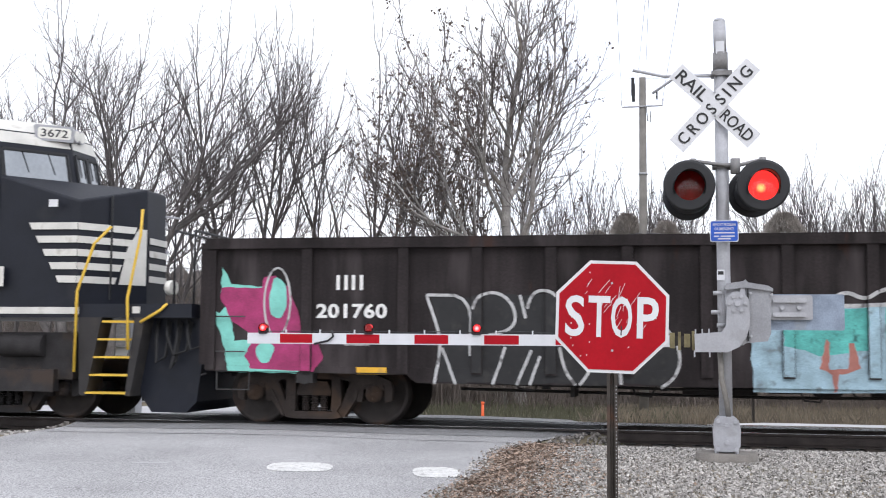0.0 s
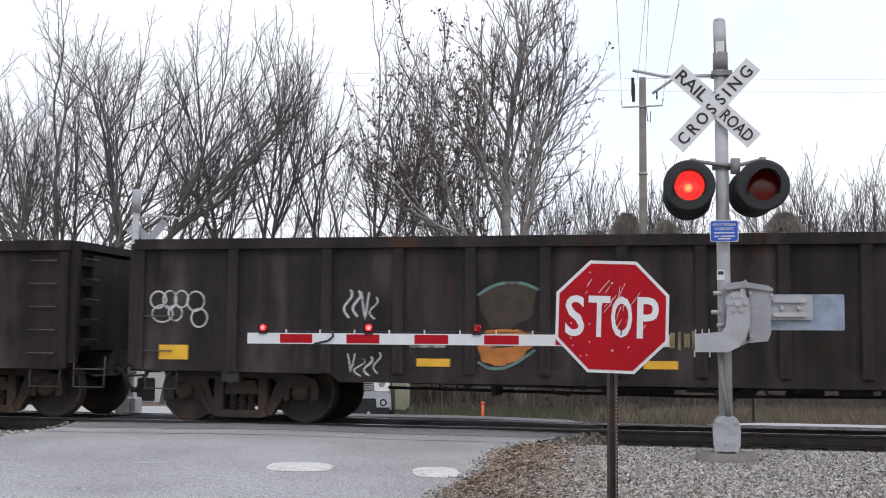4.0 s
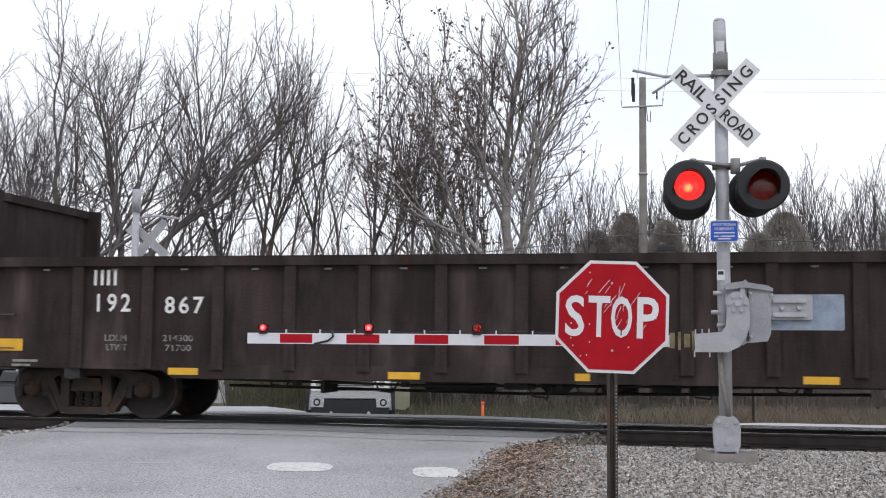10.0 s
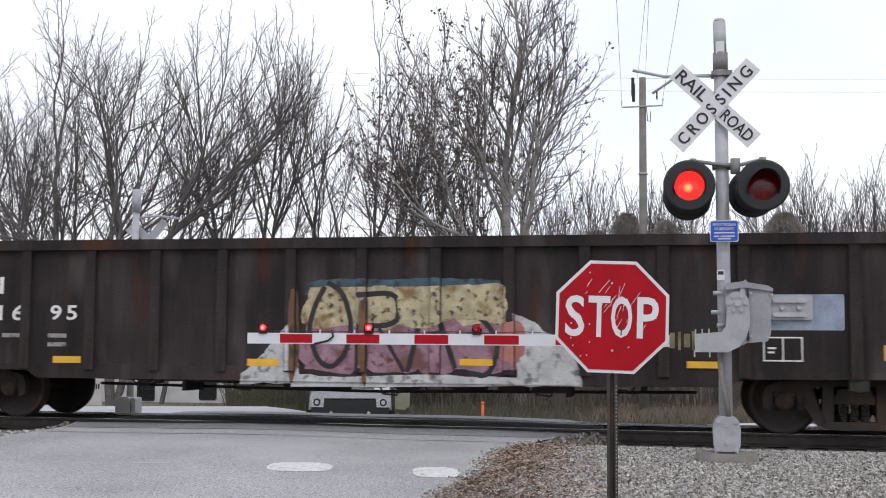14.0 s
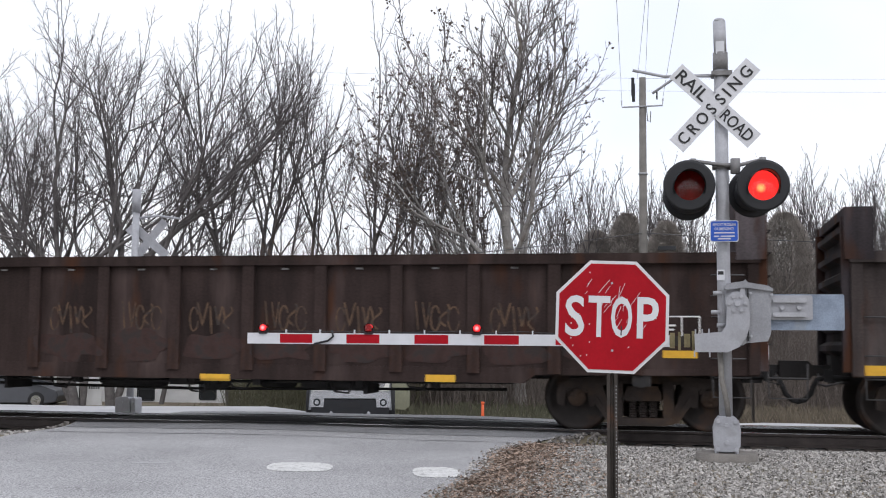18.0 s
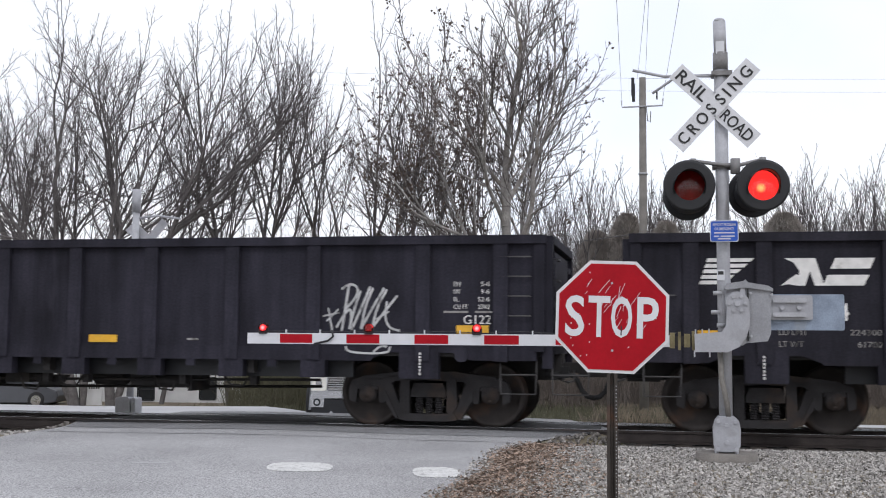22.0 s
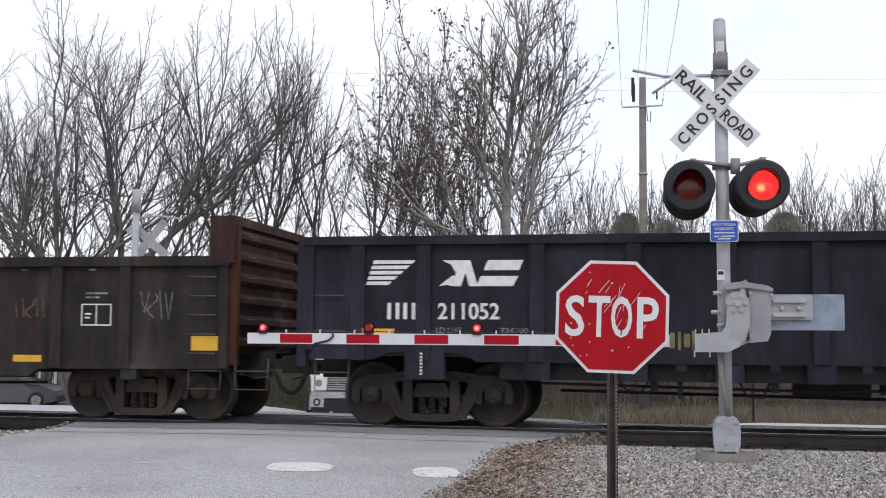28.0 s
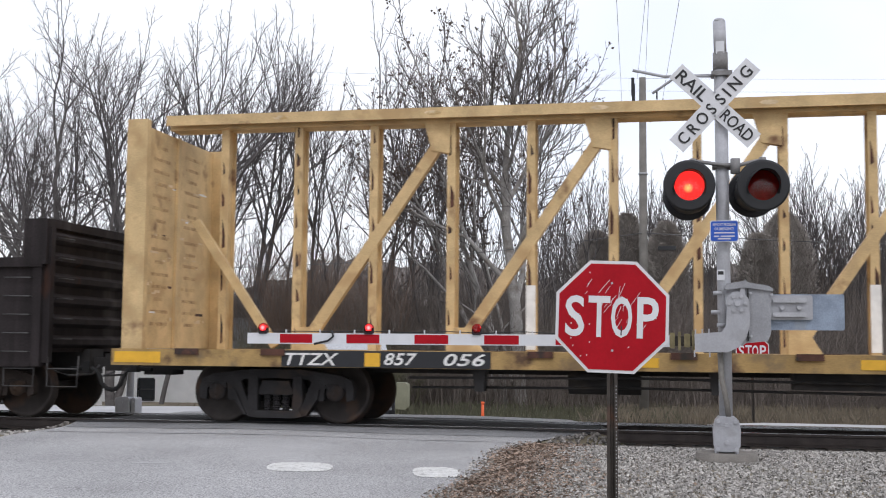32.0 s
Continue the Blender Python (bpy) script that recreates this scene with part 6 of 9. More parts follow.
for i in range(4):
    bm = bmesh.new()
    z = 2.7 - 0.2 * i
    box(bm, -0.355, -0.35, -0.3, 0.33, z, z + 0.1)
    part("stripe", bm, M["loco_white"], loco, "white nose stripe")
bm = bmesh.new()
bar(bm, (-0.7, -0.905, 1.8), (-0.7, -0.905, 3.4), 0.03, 0.03)
part("nose_seam", bm, M["black"], loco)
bm = bmesh.new()
box(bm, -20.6, 0.92, -1.55, 1.55, 1.52, 1.72)
part("walkway", bm, M["loco_black"], loco, "black running board")
bm = bmesh.new()
box(bm, -20.6, -0.85, -1.562, -1.552, 1.57, 1.67)
part("sill_stripe", bm, M["loco_white"], loco, "white frame stripe")
bm = bmesh.new()
box(bm, 0.0, 0.12, -1.562, -1.552, 1.58, 1.68)
part("sill_patch", bm, M["loco_white"], loco)
bm = bmesh.new()
plate(bm, [(0.1, 1.52), (0.92, 1.52), (0.98, 0.9), (0.9, 0.3), (0.74, 0.14), (0.2, 0.14), (0.02, 0.4), (0.0, 0.8)], -1.25, 1.25)
soften(bm, 0.05, 2)
part("pilot", bm, M["loco_black"], loco, "black snow plough pilot")
for x, drop, sway in ((0.3, 0.62, 0.05), (0.46, 0.5, 0.22), (0.62, 0.7, -0.1), (0.78, 0.42, 0.12)):
    bm = bmesh.new()
    pipe(bm, [(x, -1.3, 1.48), (x + 0.02, -1.4, 1.42 - 0.3 * drop), (x + sway * 0.6, -1.42, 1.48 - drop), (x + sway + 0.1, -1.38, 1.42 - 0.75 * drop), (x + sway + 0.14, -1.3, 1.46)], 0.024, 7)
    part("control_hose", bm, M["tyre"], loco, "black control hose looped on the pilot")
for i in range(5):
    z = 1.46 - 0.26 * i
    bm = bmesh.new()
    box(bm, -0.47 - 0.06 * i, 0.03 - 0.025 * i, -1.56, -1.2, z - 0.015, z + 0.015)
    part("step", bm, M["yellow_rail"], loco, "yellow-edged step")
bm = bmesh.new()
plate(bm, [(0.04, 1.52), (0.2, 1.52), (0.0, 0.38), (-0.08, 0.38)], -1.56, -1.2)
plate(bm, [(-0.85, 1.52), (-0.48, 1.52), (-0.7, 0.38), (-0.8, 0.38)], -1.56, -1.2)
part("stepwell", bm, M["under"], loco)
for pts3 in ([(-0.35, -1.6, 2.85), (-0.6, -1.62, 2.6), (-0.85, -1.62, 1.9), (-0.86, -1.62, 0.72)], [(0.14, -1.6, 3.1), (0.12, -1.6, 2.72), (-0.05, -1.62, 1.8), (-0.02, -1.62, 1.05)], [(0.55, -1.58, 1.72), (0.45, -1.6, 1.62), (0.15, -1.6, 1.45)]):
    bm = bmesh.new()
    pipe(bm, pts3, 0.022, 7)
    part("handrail", bm, M["yellow_rail"], loco, "yellow handrail")
for x in (0.55, 0.86):
    bm = bmesh.new()
    pipe(bm, [(x, -1.35, 1.72), (x, -1.35, 2.8), (x, 1.35, 2.8), (x, 1.35, 1.72)], 0.02, 6)
    part("end_rail", bm, M["black"], loco, "black end railing")
bm = bmesh.new()
cyl(bm, (0.3, -1.0, 1.98), (0.4, -1.02, 1.98), 0.11, 14)
part("ditch_light", bm, M["headlight"], loco, "round ditch light")
for xx in (-3.3, -16.2):
    for k in (-1.05, 1.05):
        bogie(loco, xx + k, 1.8)
bm = bmesh.new()
box(bm, -12.6, -6.4, -1.45, 1.45, 0.35, 1.35)
soften(bm, 0.12, 3)
part("fuel_tank", bm, M["under"], loco, "black fuel tank")
bm = bmesh.new()
box(bm, -4.7, -1.05, -1.3, -1.1, 0.6, 1.3)
cyl(bm, (-2.2, -1.32, 1.1), (-1.5, -1.32, 1.1), 0.17, 14)
box(bm, -2.6, -1.3, -1.42, -1.25, 0.42, 0.75)
part("bogie_gear", bm, M["truck"], loco)
patch("white_panel", -2.6, -2.12, 1.98, 2.28, -1.512, M["loco_white"], loco)
patch("sticker", -1.42, -1.27, 3.17, 3.28, -1.512, M["sign_white"], loco)
train.append((loco, -7.84))

# --- the wagons, in their order
OLD = (0.034, 0.03, 0.028)
c = gondola(1, "old dark brown gondola wagon with bright graffiti along its side", OLD, 0.68, plain_end=True)
number(c, "201760", 1.63, 2.66, 1.52, 1.73, thick=0.03, gap=1.05)
mark(c, 1.92, 2.31, 1.92, 2.13)
reflectors(c, ((2.24, 0.74, 0.43, 0.1), (13.53, 0.74, 0.46, 0.12), (15.01, 0.76, 0.45, 0.12)))
for pts in (
    [(3.22, 1.85), (3.86, 1.84), (3.84, 1.01)],
    [(3.22, 1.85), (3.36, 1.48), (3.44, 1.17), (3.35, 0.62)],
    [(3.45, 1.12), (3.54, 0.9), (3.65, 0.62)],
    [(3.88, 1.65), (3.96, 1.84), (4.19, 1.9), (4.41, 1.77), (4.49, 1.51), (4.38, 1.36), (4.09, 1.3)],
    [(4.33, 1.14), (4.26, 0.91), (4.16, 0.62)],
):
    stroke(c, pts, 0.042, "pale_spray", "white sprayed letter outline")
for pts in (
    [(4.53, 1.85), (4.57, 1.7), (4.61, 1.53)],
    [(4.63, 1.66), (4.69, 1.86), (4.85, 1.93), (5.06, 1.84), (5.13, 1.56), (5.09, 1.46)],
    [(5.15, 1.63), (5.24, 1.86), (5.41, 1.93), (5.57, 1.78), (5.59, 1.54), (5.36, 1.39)],
    [(5.55, 1.84), (5.86, 1.86), (6.14, 1.88), (6.14, 1.49)],
    [(5.64, 1.46), (5.64, 1.73), (5.79, 1.73), (5.81, 1.47)],
):
    stroke(c, pts, 0.042, "pale_spray", "white sprayed letter outline")
for pts in (
    [(5.9, 0.65), (5.88, 0.98), (6, 1.37), (6.27, 1.49), (6.56, 1.37), (6.69, 1.04), (6.62, 0.76), (6.42, 0.61)],
    [(5.07, 1.14), (5.14, 0.83), (5.29, 0.63)],
    [(5.59, 1.15), (5.49, 0.83), (5.34, 0.63)],
    [(4.69, 1.1), (4.59, 0.86), (4.49, 0.62)],
    [(4.81, 1.02), (4.74, 0.83), (4.67, 0.62)],
):
    stroke(c, pts, 0.042, "pale_spray", "white sprayed letter outline")
blob(c, [(3.3, 1.82), (3.8, 1.82), (3.95, 1.84), (4.3, 1.86), (4.6, 1.84), (5.4, 1.9), (6.1, 1.86), (6.3, 1.46), (6.62, 1.3), (6.66, 0.9), (6.45, 0.64), (5.9, 0.68), (5.6, 0.62), (5.0, 0.66), (4.5, 0.62), (4.2, 0.66), (3.75, 0.64), (3.4, 0.66), (3.45, 1.2)], "black_spray", -1.5062, "black fill of the sprayed letters")
blob(c, [(0.21, 2.24), (0.35, 2.01), (0.84, 1.96), (0.85, 1.85), (0.19, 1.88)], "mint", -1.5062, "mint sprayed shape")
blob(c, [(0.02, 1.75), (0.18, 1.57), (0.3, 1.72), (0.38, 1.44), (0.42, 1.2), (0.72, 1.21), (0.61, 0.89), (1.44, 0.82), (1.39, 0.73), (0.33, 0.75), (0.25, 1.15), (0.13, 1.44)], "mint", -1.5064, "mint sprayed shape")
blob(c, [(0.19, 1.95), (0.81, 1.95), (0.85, 2.11), (1.01, 2.12), (1.22, 1.95), (1.38, 1.55), (1.42, 1.21), (1.68, 1.17), (1.74, 0.98), (1.62, 0.77), (0.68, 0.8), (0.57, 0.98), (0.72, 1.24), (0.38, 1.47), (0.21, 1.75)], "pink", -1.5075, "magenta sprayed shape")
blot(c, 1.06, 1.8, 0.13, 0.28, M["mint"], 7, -1.5105)
blot(c, 0.88, 1.04, 0.13, 0.15, M["mint"], 6, -1.5105)
stroke(c, oval(1.05, 1.75, 0.2, 0.5), 0.03, "pale_spray", "pale outline")
blob(c, [(7.61, 0.57), (12.21, 0.62), (12.21, 0.8), (11.99, 0.96), (11.82, 1.12), (11.8, 1.7), (11.45, 1.78), (10.25, 1.74), (8.94, 1.73), (7.97, 1.72), (7.57, 1.32)], "sky_spray", -1.5055, "pale blue sprayed ground of the lettering")
for pts in (
    [(8, 1.19), (7.97, 1.66), (9.04, 1.68), (9.06, 1.13), (8.45, 1.06)],
    [(9.28, 1.1), (9.26, 1.68), (10.23, 1.7), (10.13, 1.14)],
    [(10.33, 1.11), (10.31, 1.69), (11.26, 1.7), (11.22, 1.21)],
    [(11.33, 1.41), (11.32, 1.7), (11.71, 1.7), (11.77, 1.44), (11.57, 1.21)],
):
    blob(c, pts, "teal_bright", -1.5068, "teal sprayed letter top")
for pts in (
    [(8.44, 0.89), (8.52, 1.26), (8.57, 1.23), (8.57, 0.89), (8.79, 0.89), (8.81, 1.23), (8.87, 1.23), (8.96, 0.89), (8.68, 0.81), (8.64, 0.59), (8.6, 0.59), (8.59, 0.81)],
    [(9.4, 1.28), (9.43, 1.33), (9.72, 1.38), (9.75, 1.7), (9.82, 1.7), (9.85, 1.42), (9.98, 1.37), (9.93, 1.04), (9.8, 0.79), (9.52, 0.88), (9.47, 0.93), (9.7, 0.97), (9.73, 1.27)],
    [(10.18, 1.07), (10.25, 1.32), (10.69, 1.39), (10.7, 1.7), (10.77, 1.7), (10.78, 1.42), (10.85, 1.31), (10.77, 1.24), (10.3, 1.22), (10.29, 1.07), (10.42, 1.01), (10.74, 1.01), (10.71, 0.88), (10.42, 0.84)],
    [(11.18, 0.79), (11.24, 1.41), (11.32, 1.34), (11.35, 1.12), (11.45, 1.05), (11.46, 0.89), (11.34, 0.63), (11.29, 0.63)],
    [(10.84, 0.62), (10.91, 0.62), (11.09, 1.06), (11.01, 1.24), (10.98, 1.23), (11.03, 1.05)],
):
    blob(c, pts, "salmon", -1.5082, "salmon sprayed letter shape")
for pts in (
    [(7.97, 1.7), (8.24, 1.72), (9.02, 1.7), (9.78, 1.77), (10.2, 1.7), (10.71, 1.77), (11.26, 1.71), (11.73, 1.79), (11.84, 1.54), (11.71, 1.28), (11.82, 0.99), (12.15, 0.93)],
    [(8.61, 1.8), (8.79, 1.9), (9.01, 1.78), (9.18, 1.89)],
    [(9.19, 1.89), (9.45, 1.98), (9.71, 1.83), (9.99, 1.96), (10.13, 1.73)],
    [(10.59, 1.77), (10.82, 1.94), (10.96, 1.75)],
):
    stroke(c, pts, 0.05, "pale_spray", "white sprayed rim of the lettering", -1.5125)
blob(c, [(11.81, 1.28), (11.89, 1.44), (11.97, 1.67), (12.14, 1.74), (12.16, 1.14), (11.85, 1.1)], "pale_spray", -1.5075, "white sprayed end of the lettering")
loops(c, 11.72, 11.9, 1.35, 1.83, 3, "rust_spray", 61, 0.04, 0.1, -1.5135)
blob(c, [(14.82, 0.98), (14.85, 1.94), (14.91, 1.93), (14.98, 1.64), (15.03, 1.86), (15.08, 1.64), (15.19, 1.86), (15.26, 1.69), (15.37, 1.83), (15.44, 1.49), (15.6, 1.46), (15.68, 1.3), (15.65, 1.08), (15.44, 0.97), (15.08, 0.99)], "teal_pale", -1.5065, "faded teal sprayed crown shape")
stroke(c, [(14.84, 0.98), (14.85, 1.94), (14.98, 1.64), (15.05, 1.86), (15.09, 1.64), (15.19, 1.86), (15.26, 1.69), (15.37, 1.83), (15.44, 1.49)], 0.022, "pale_spray", "pale rim of the crown shape")
loops(c, 13.49, 14.48, 1.35, 1.75, 7, "pale_spray", 63, 0.03, 0.1)
loops(c, 13.67, 14.18, 1.78, 2.14, 4, "stencil_dim", 64, 0.02, 0.9)
loops(c, 14.14, 14.49, 2.14, 2.37, 4, "stencil_dim", 65, 0.022, 0.6)
loops(c, 12.66, 13.16, 0.95, 1.52, 5, "cream_spray", 66, 0.025, 0.5)
bars(c, 2.05, 1.2, (0.3, 0.36), 0.035, 0.03)
lettering("lettering", "LT WT", 2.6, 1.16, 0.06, 0.26, -1.507, M["stencil_dim"], c)
train.append((c, -6.69))

c = gondola(1, "old dark brown gondola wagon, plain sided with white number", (0.036, 0.031, 0.029), 0.7, plain_end=True)
number(c, "2017", 1.87, 2.76, 1.44, 1.67)
number(c, "62", 3.27, 3.71, 1.45, 1.67)
mark(c, 2.07, 2.46, 1.9, 2.16)
reflectors(c, ((0.31, 0.98, 0.46, 0.21), (3.28, 0.89, 0.45, 0.11), (6.39, 0.83, 0.44, 0.11), (9.46, 0.86, 0.43, 0.11), (12.46, 0.88, 0.44, 0.1)))
scrawl(c, 9.3, 9.78, 1.52, 1.82, M["pale_spray"], 71, 4, 0.026)
patch("paint_drip", 9.58, 9.65, 0.66, 1.14, -1.508, M["pale_spray"], c)
patch("paint_drip", 9.5, 9.74, 0.86, 0.9, -1.508, M["pale_spray"], c)
bars(c, 1.95, 1.16, (0.3, 0.34), 0.035, 0.03)
bars(c, 2.55, 1.15, (0.28,), 0.07)
bars(c, 3.3, 1.15, (0.34,), 0.07)
scrawl(c, 11.3, 11.9, 0.72, 0.95, M["stencil_dim"], 72, 5, 0.02)
outline(c, 13.5, 14.0, 1.0, 1.28, mat="stencil_dim")
train.append((c, 10.58))

c = gondola(1, "old dark brown gondola wagon covered in small white tags", (0.037, 0.033, 0.03), 0.64, plain_end=True)
reflectors(c, ((0.37, 0.92, 0.45, 0.21), (4.2, 0.86, 0.47, 0.11), (7.3, 0.86, 0.45, 0.11), (12.47, 0.86, 0.46, 0.1), (14.91, 0.92, 0.46, 0.2)))
for cx, cz, rx, rz in ((0.34, 1.78, 0.126006, 0.126006), (0.52, 1.78, 0.10662, 0.135698), (0.7, 1.79, 0.10662, 0.126006), (0.92, 1.76, 0.135698, 0.145391), (0.41, 1.58, 0.164777, 0.126006), (0.61, 1.59, 0.10662, 0.116313), (0.98, 1.52, 0.126006, 0.135698)):
    stroke(c, oval(cx, cz, rx, rz), 0.026, "pale_spray", "white bubble-letter outline")
scrawl(c, 3.14, 3.64, 1.5, 1.9, M["pale_spray"], 82, 4, 0.03)
scrawl(c, 3.2, 3.7, 0.72, 1.02, M["pale_spray"], 83, 4, 0.028)
blob(c, [(5.06, 1.24), (5.16, 1.36), (5.51, 1.39), (5.78, 1.34), (5.81, 1.16), (5.66, 0.98), (5.39, 0.87), (5.15, 0.92), (5.06, 1.05)], "orange_spray", -1.507, "orange sprayed dome shape")
blob(c, [(5.24, 1.12), (5.41, 1.34), (5.56, 1.14)], "rust_spray", -1.509, "rust-red sprayed triangle")
blob(c, [(5.07, 1.88), (5.29, 2), (5.6, 2.01), (5.87, 1.92), (5.82, 1.56), (5.51, 1.39), (5.24, 1.39), (5.09, 1.64)], "tan_dark", -1.5062, "faded brown sprayed shape")
stroke(c, [(5.05, 1.84), (5.29, 2), (5.64, 2.03), (5.9, 1.92)], 0.04, "teal_pale", "faded green-grey sprayed outline")
stroke(c, [(5.06, 0.93), (5.23, 0.83), (5.5, 0.86), (5.85, 1.1)], 0.04, "teal_pale", "faded green-grey sprayed outline")
for i, (a, b, z0, z1, k) in enumerate(((11.1, 11.66, 1.73, 2.05, 4), (11.1, 11.8, 1.32, 1.66, 4), (11.15, 11.57, 0.7, 1.23, 3), (12.07, 12.84, 1.36, 1.71, 6), (12.19, 12.73, 1, 1.32, 5), (13.13, 13.84, 1.79, 2.09, 5), (13.24, 14.32, 1.35, 1.67, 7), (14.77, 15.45, 1.49, 1.77, 4))):
    loops(c, a, b, z0, z1, k, "pale_spray", 90 + i, 0.024, 0.15)
outline(c, 13.52, 13.94, 1.03, 1.29, mat="stencil_dim")
bars(c, 4.1, 1.12, (0.5,), 0.06)
train.append((c, 27.83))

c = gondola(1, "old dark grey gondola wagon with faded tan graffiti letters", (0.036, 0.035, 0.036), 0.68)
number(c, "2016", 1.78, 2.67, 1.45, 1.68)
number(c, "52", 3.22, 3.62, 1.46, 1.68)
mark(c, 1.92, 2.56, 1.87, 2.11)
reflectors(c, ((0.71, 1.29, 0.44, 0.19), (3.33, 1.36, 0.45, 0.12), (6.17, 1.33, 0.4, 0.11), (9.39, 1.32, 0.4, 0.1), (12.0, 1.31, 0.4, 0.1), (14.87, 1.32, 0.46, 0.21)))
scrawl(c, 3.1, 3.75, 1.82, 2.18, M["stencil_dim"], 101, 5, 0.03)
scrawl(c, 0.35, 1.15, 1.6, 2.1, M["stencil_dim"], 102, 4, 0.025)
loops(c, 5.09, 5.88, 1.15, 1.57, 6, "pale_spray", 103, 0.028, 0.1)
stroke(c, oval(5.45, 1.63, 0.06, 0.045), 0.022, "pale_spray", "small white sprayed ring")
loops(c, 5.16, 5.82, 0.75, 0.99, 7, "faint_spray", 104, 0.018, 0.5)
tag(c, "AVR", 6.24, 7.77, 0.66, 1.79, 0.2, "tan_spray", 110, 0.0, "black_spray", -1.509, "tan-rimmed graffiti letter")
tag(c, "TAB", 7.96, 9.51, 0.68, 1.8, 0.18, "tan_spray", 114, 0.0, "black_spray", -1.509, "tan-rimmed graffiti letter")
stroke(c, [(7.84, 0.92), (7.85, 0.68)], 0.035, "pale_spray", "white sprayed arrow")
loops(c, 8.51, 8.8, 0.72, 0.95, 4, "faint_spray", 117, 0.022, 0.3)
loops(c, 9.42, 10.13, 0.71, 1.72, 3, "faint_spray", 120, 0.03, 0.2)
loops(c, 10.32, 11.12, 0.72, 1.81, 4, "faint_spray", 121, 0.035, -0.1)
loops(c, 11.4, 12.09, 0.74, 1.68, 3, "faint_spray", 122, 0.035, 0.2)
loops(c, 11.37, 12.07, 1.7, 2.24, 5, "faint_spray", 123, 0.026, 0)
loops(c, 12.42, 13.11, 1.86, 2.25, 4, "faint_spray", 124, 0.026, 0.2)
loops(c, 13.43, 14.55, 1.48, 1.73, 8, "faint_spray", 125, 0.022, 0.2)
loops(c, 14.8, 15.44, 1.53, 1.96, 5, "faint_spray", 126, 0.028, 0.2)
loops(c, 15.49, 15.88, 1.51, 1.86, 4, "blue_spray", 127, 0.02, 0)
patch("painted_panel", 12.4, 13.15, 1.11, 1.83, -1.508, M["decal_panel"], c, "pale blue painted panel with teal lettering")
tag(c, "TEMO", 12.39, 12.96, 1.43, 1.77, 0.04, "teal_spray", 127, 0.25, None, -1.511, "teal sprayed letter")
tag(c, "MTO", 12.58, 13.13, 1.17, 1.59, 0.04, "teal_spray", 128, 0.15, None, -1.512, "teal sprayed letter")
number(c, "6", 14.87, 15.07, 0.74, 0.98, mat="pale_spray")
bars(c, 0.8, 1.06, (0.6,), 0.035)
bars(c, 0.75, 0.79, (0.4,), 0.035)
bars(c, 1.95, 0.78, (0.38,), 0.035)
bars(c, 14.9, 2.24, (0.2, 0.22, 0.2, 0.4), 0.045, 0.04, "stencil_dim")
train.append((c, 45.18))

c = gondola(1, "old dark grey gondola wagon with two white spray tags", (0.035, 0.034, 0.034), 0.72)
mark(c, 4.09, 4.49, 1.68, 1.93)
number(c, "201", 4.01, 4.51, 1.29, 1.52)
number(c, "015", 4.88, 5.43, 1.3, 1.53)
reflectors(c, ((0.27, 0.97, 0.44, 0.19), (3.12, 1.09, 0.45, 0.1), (5.86, 1.09, 0.45, 0.08), (9.13, 1.09, 0.4, 0.08), (12.3, 1.09, 0.42, 0.09), (15.08, 1.01, 0.44, 0.13)))
loops(c, 5.85, 6.4, 1.3, 1.98, 5, "pale_spray", 131, 0.065, 0.3)
loops(c, 8.9, 9.45, 1.3, 2.02, 5, "pale_spray", 132, 0.06, 0.3)
loops(c, 9.86, 10.28, 1.22, 1.98, 3, "pale_spray", 135, 0.065, 0.25)
scrawl(c, 2.0, 2.5, 1.24, 1.6, M["pale_spray"], 133, 2, 0.03)
scrawl(c, 1.05, 1.6, 1.4, 1.65, M["stencil_dim"], 134, 4, 0.03)
lettering("lettering", "LD LMT", 4.02, 1.02, 0.075, 0.33, -1.507, M["stencil_dim"], c)
lettering("lettering", "220100", 4.95, 1.02, 0.075, 0.45, -1.507, M["stencil_dim"], c)
lettering("lettering", "LT WT", 4.02, 0.88, 0.075, 0.3, -1.507, M["stencil_dim"], c)
lettering("lettering", "65900", 5.03, 0.88, 0.075, 0.38, -1.507, M["stencil_dim"], c)
outline(c, 13.55, 14.15, 1.28, 1.46)
bars(c, 14.6, 0.97, (0.05, 0.05, 0.05), 0.11, 0.02, "stencil")
bars(c, 0.75, 0.92, (0.26, 0.32), 0.03, 0.03)
train.append((c, 62.53))

c = gondola(2, "brown gondola wagon with raised bulkhead ends", (0.045, 0.035, 0.03), 0.66, tall=(3.42, 3.42))
mark(c, 1.82, 2.18, 1.99, 2.22)
number(c, "192", 1.88, 2.41, 1.6, 1.87)
number(c, "867", 2.95, 3.55, 1.58, 1.83)
reflectors(c, ((0.3, 1.02, 0.4, 0.18), (3.04, 0.7, 0.46, 0.1), (6.31, 0.68, 0.45, 0.1), (8.9, 0.69, 0.2, 0.1), (11.85, 0.69, 0.45, 0.1), (15.79, 1.08, 0.4, 0.12)))
for words, x, z, w in (("LDLM", 2.02, 1.18, 0.34), ("LTWT", 2.05, 1.04, 0.32), ("214300", 2.93, 1.18, 0.47), ("71700", 2.97, 1.04, 0.4)):
    lettering("lettering", words, x, z, 0.09, w, -1.507, M["stencil_dim"], c)
bars(c, 0.55, 0.86, (0.4, 0.3), 0.035, 0.03)
outline(c, 14.07, 14.53, 1.31, 1.51)
train.append((c, 79.87))

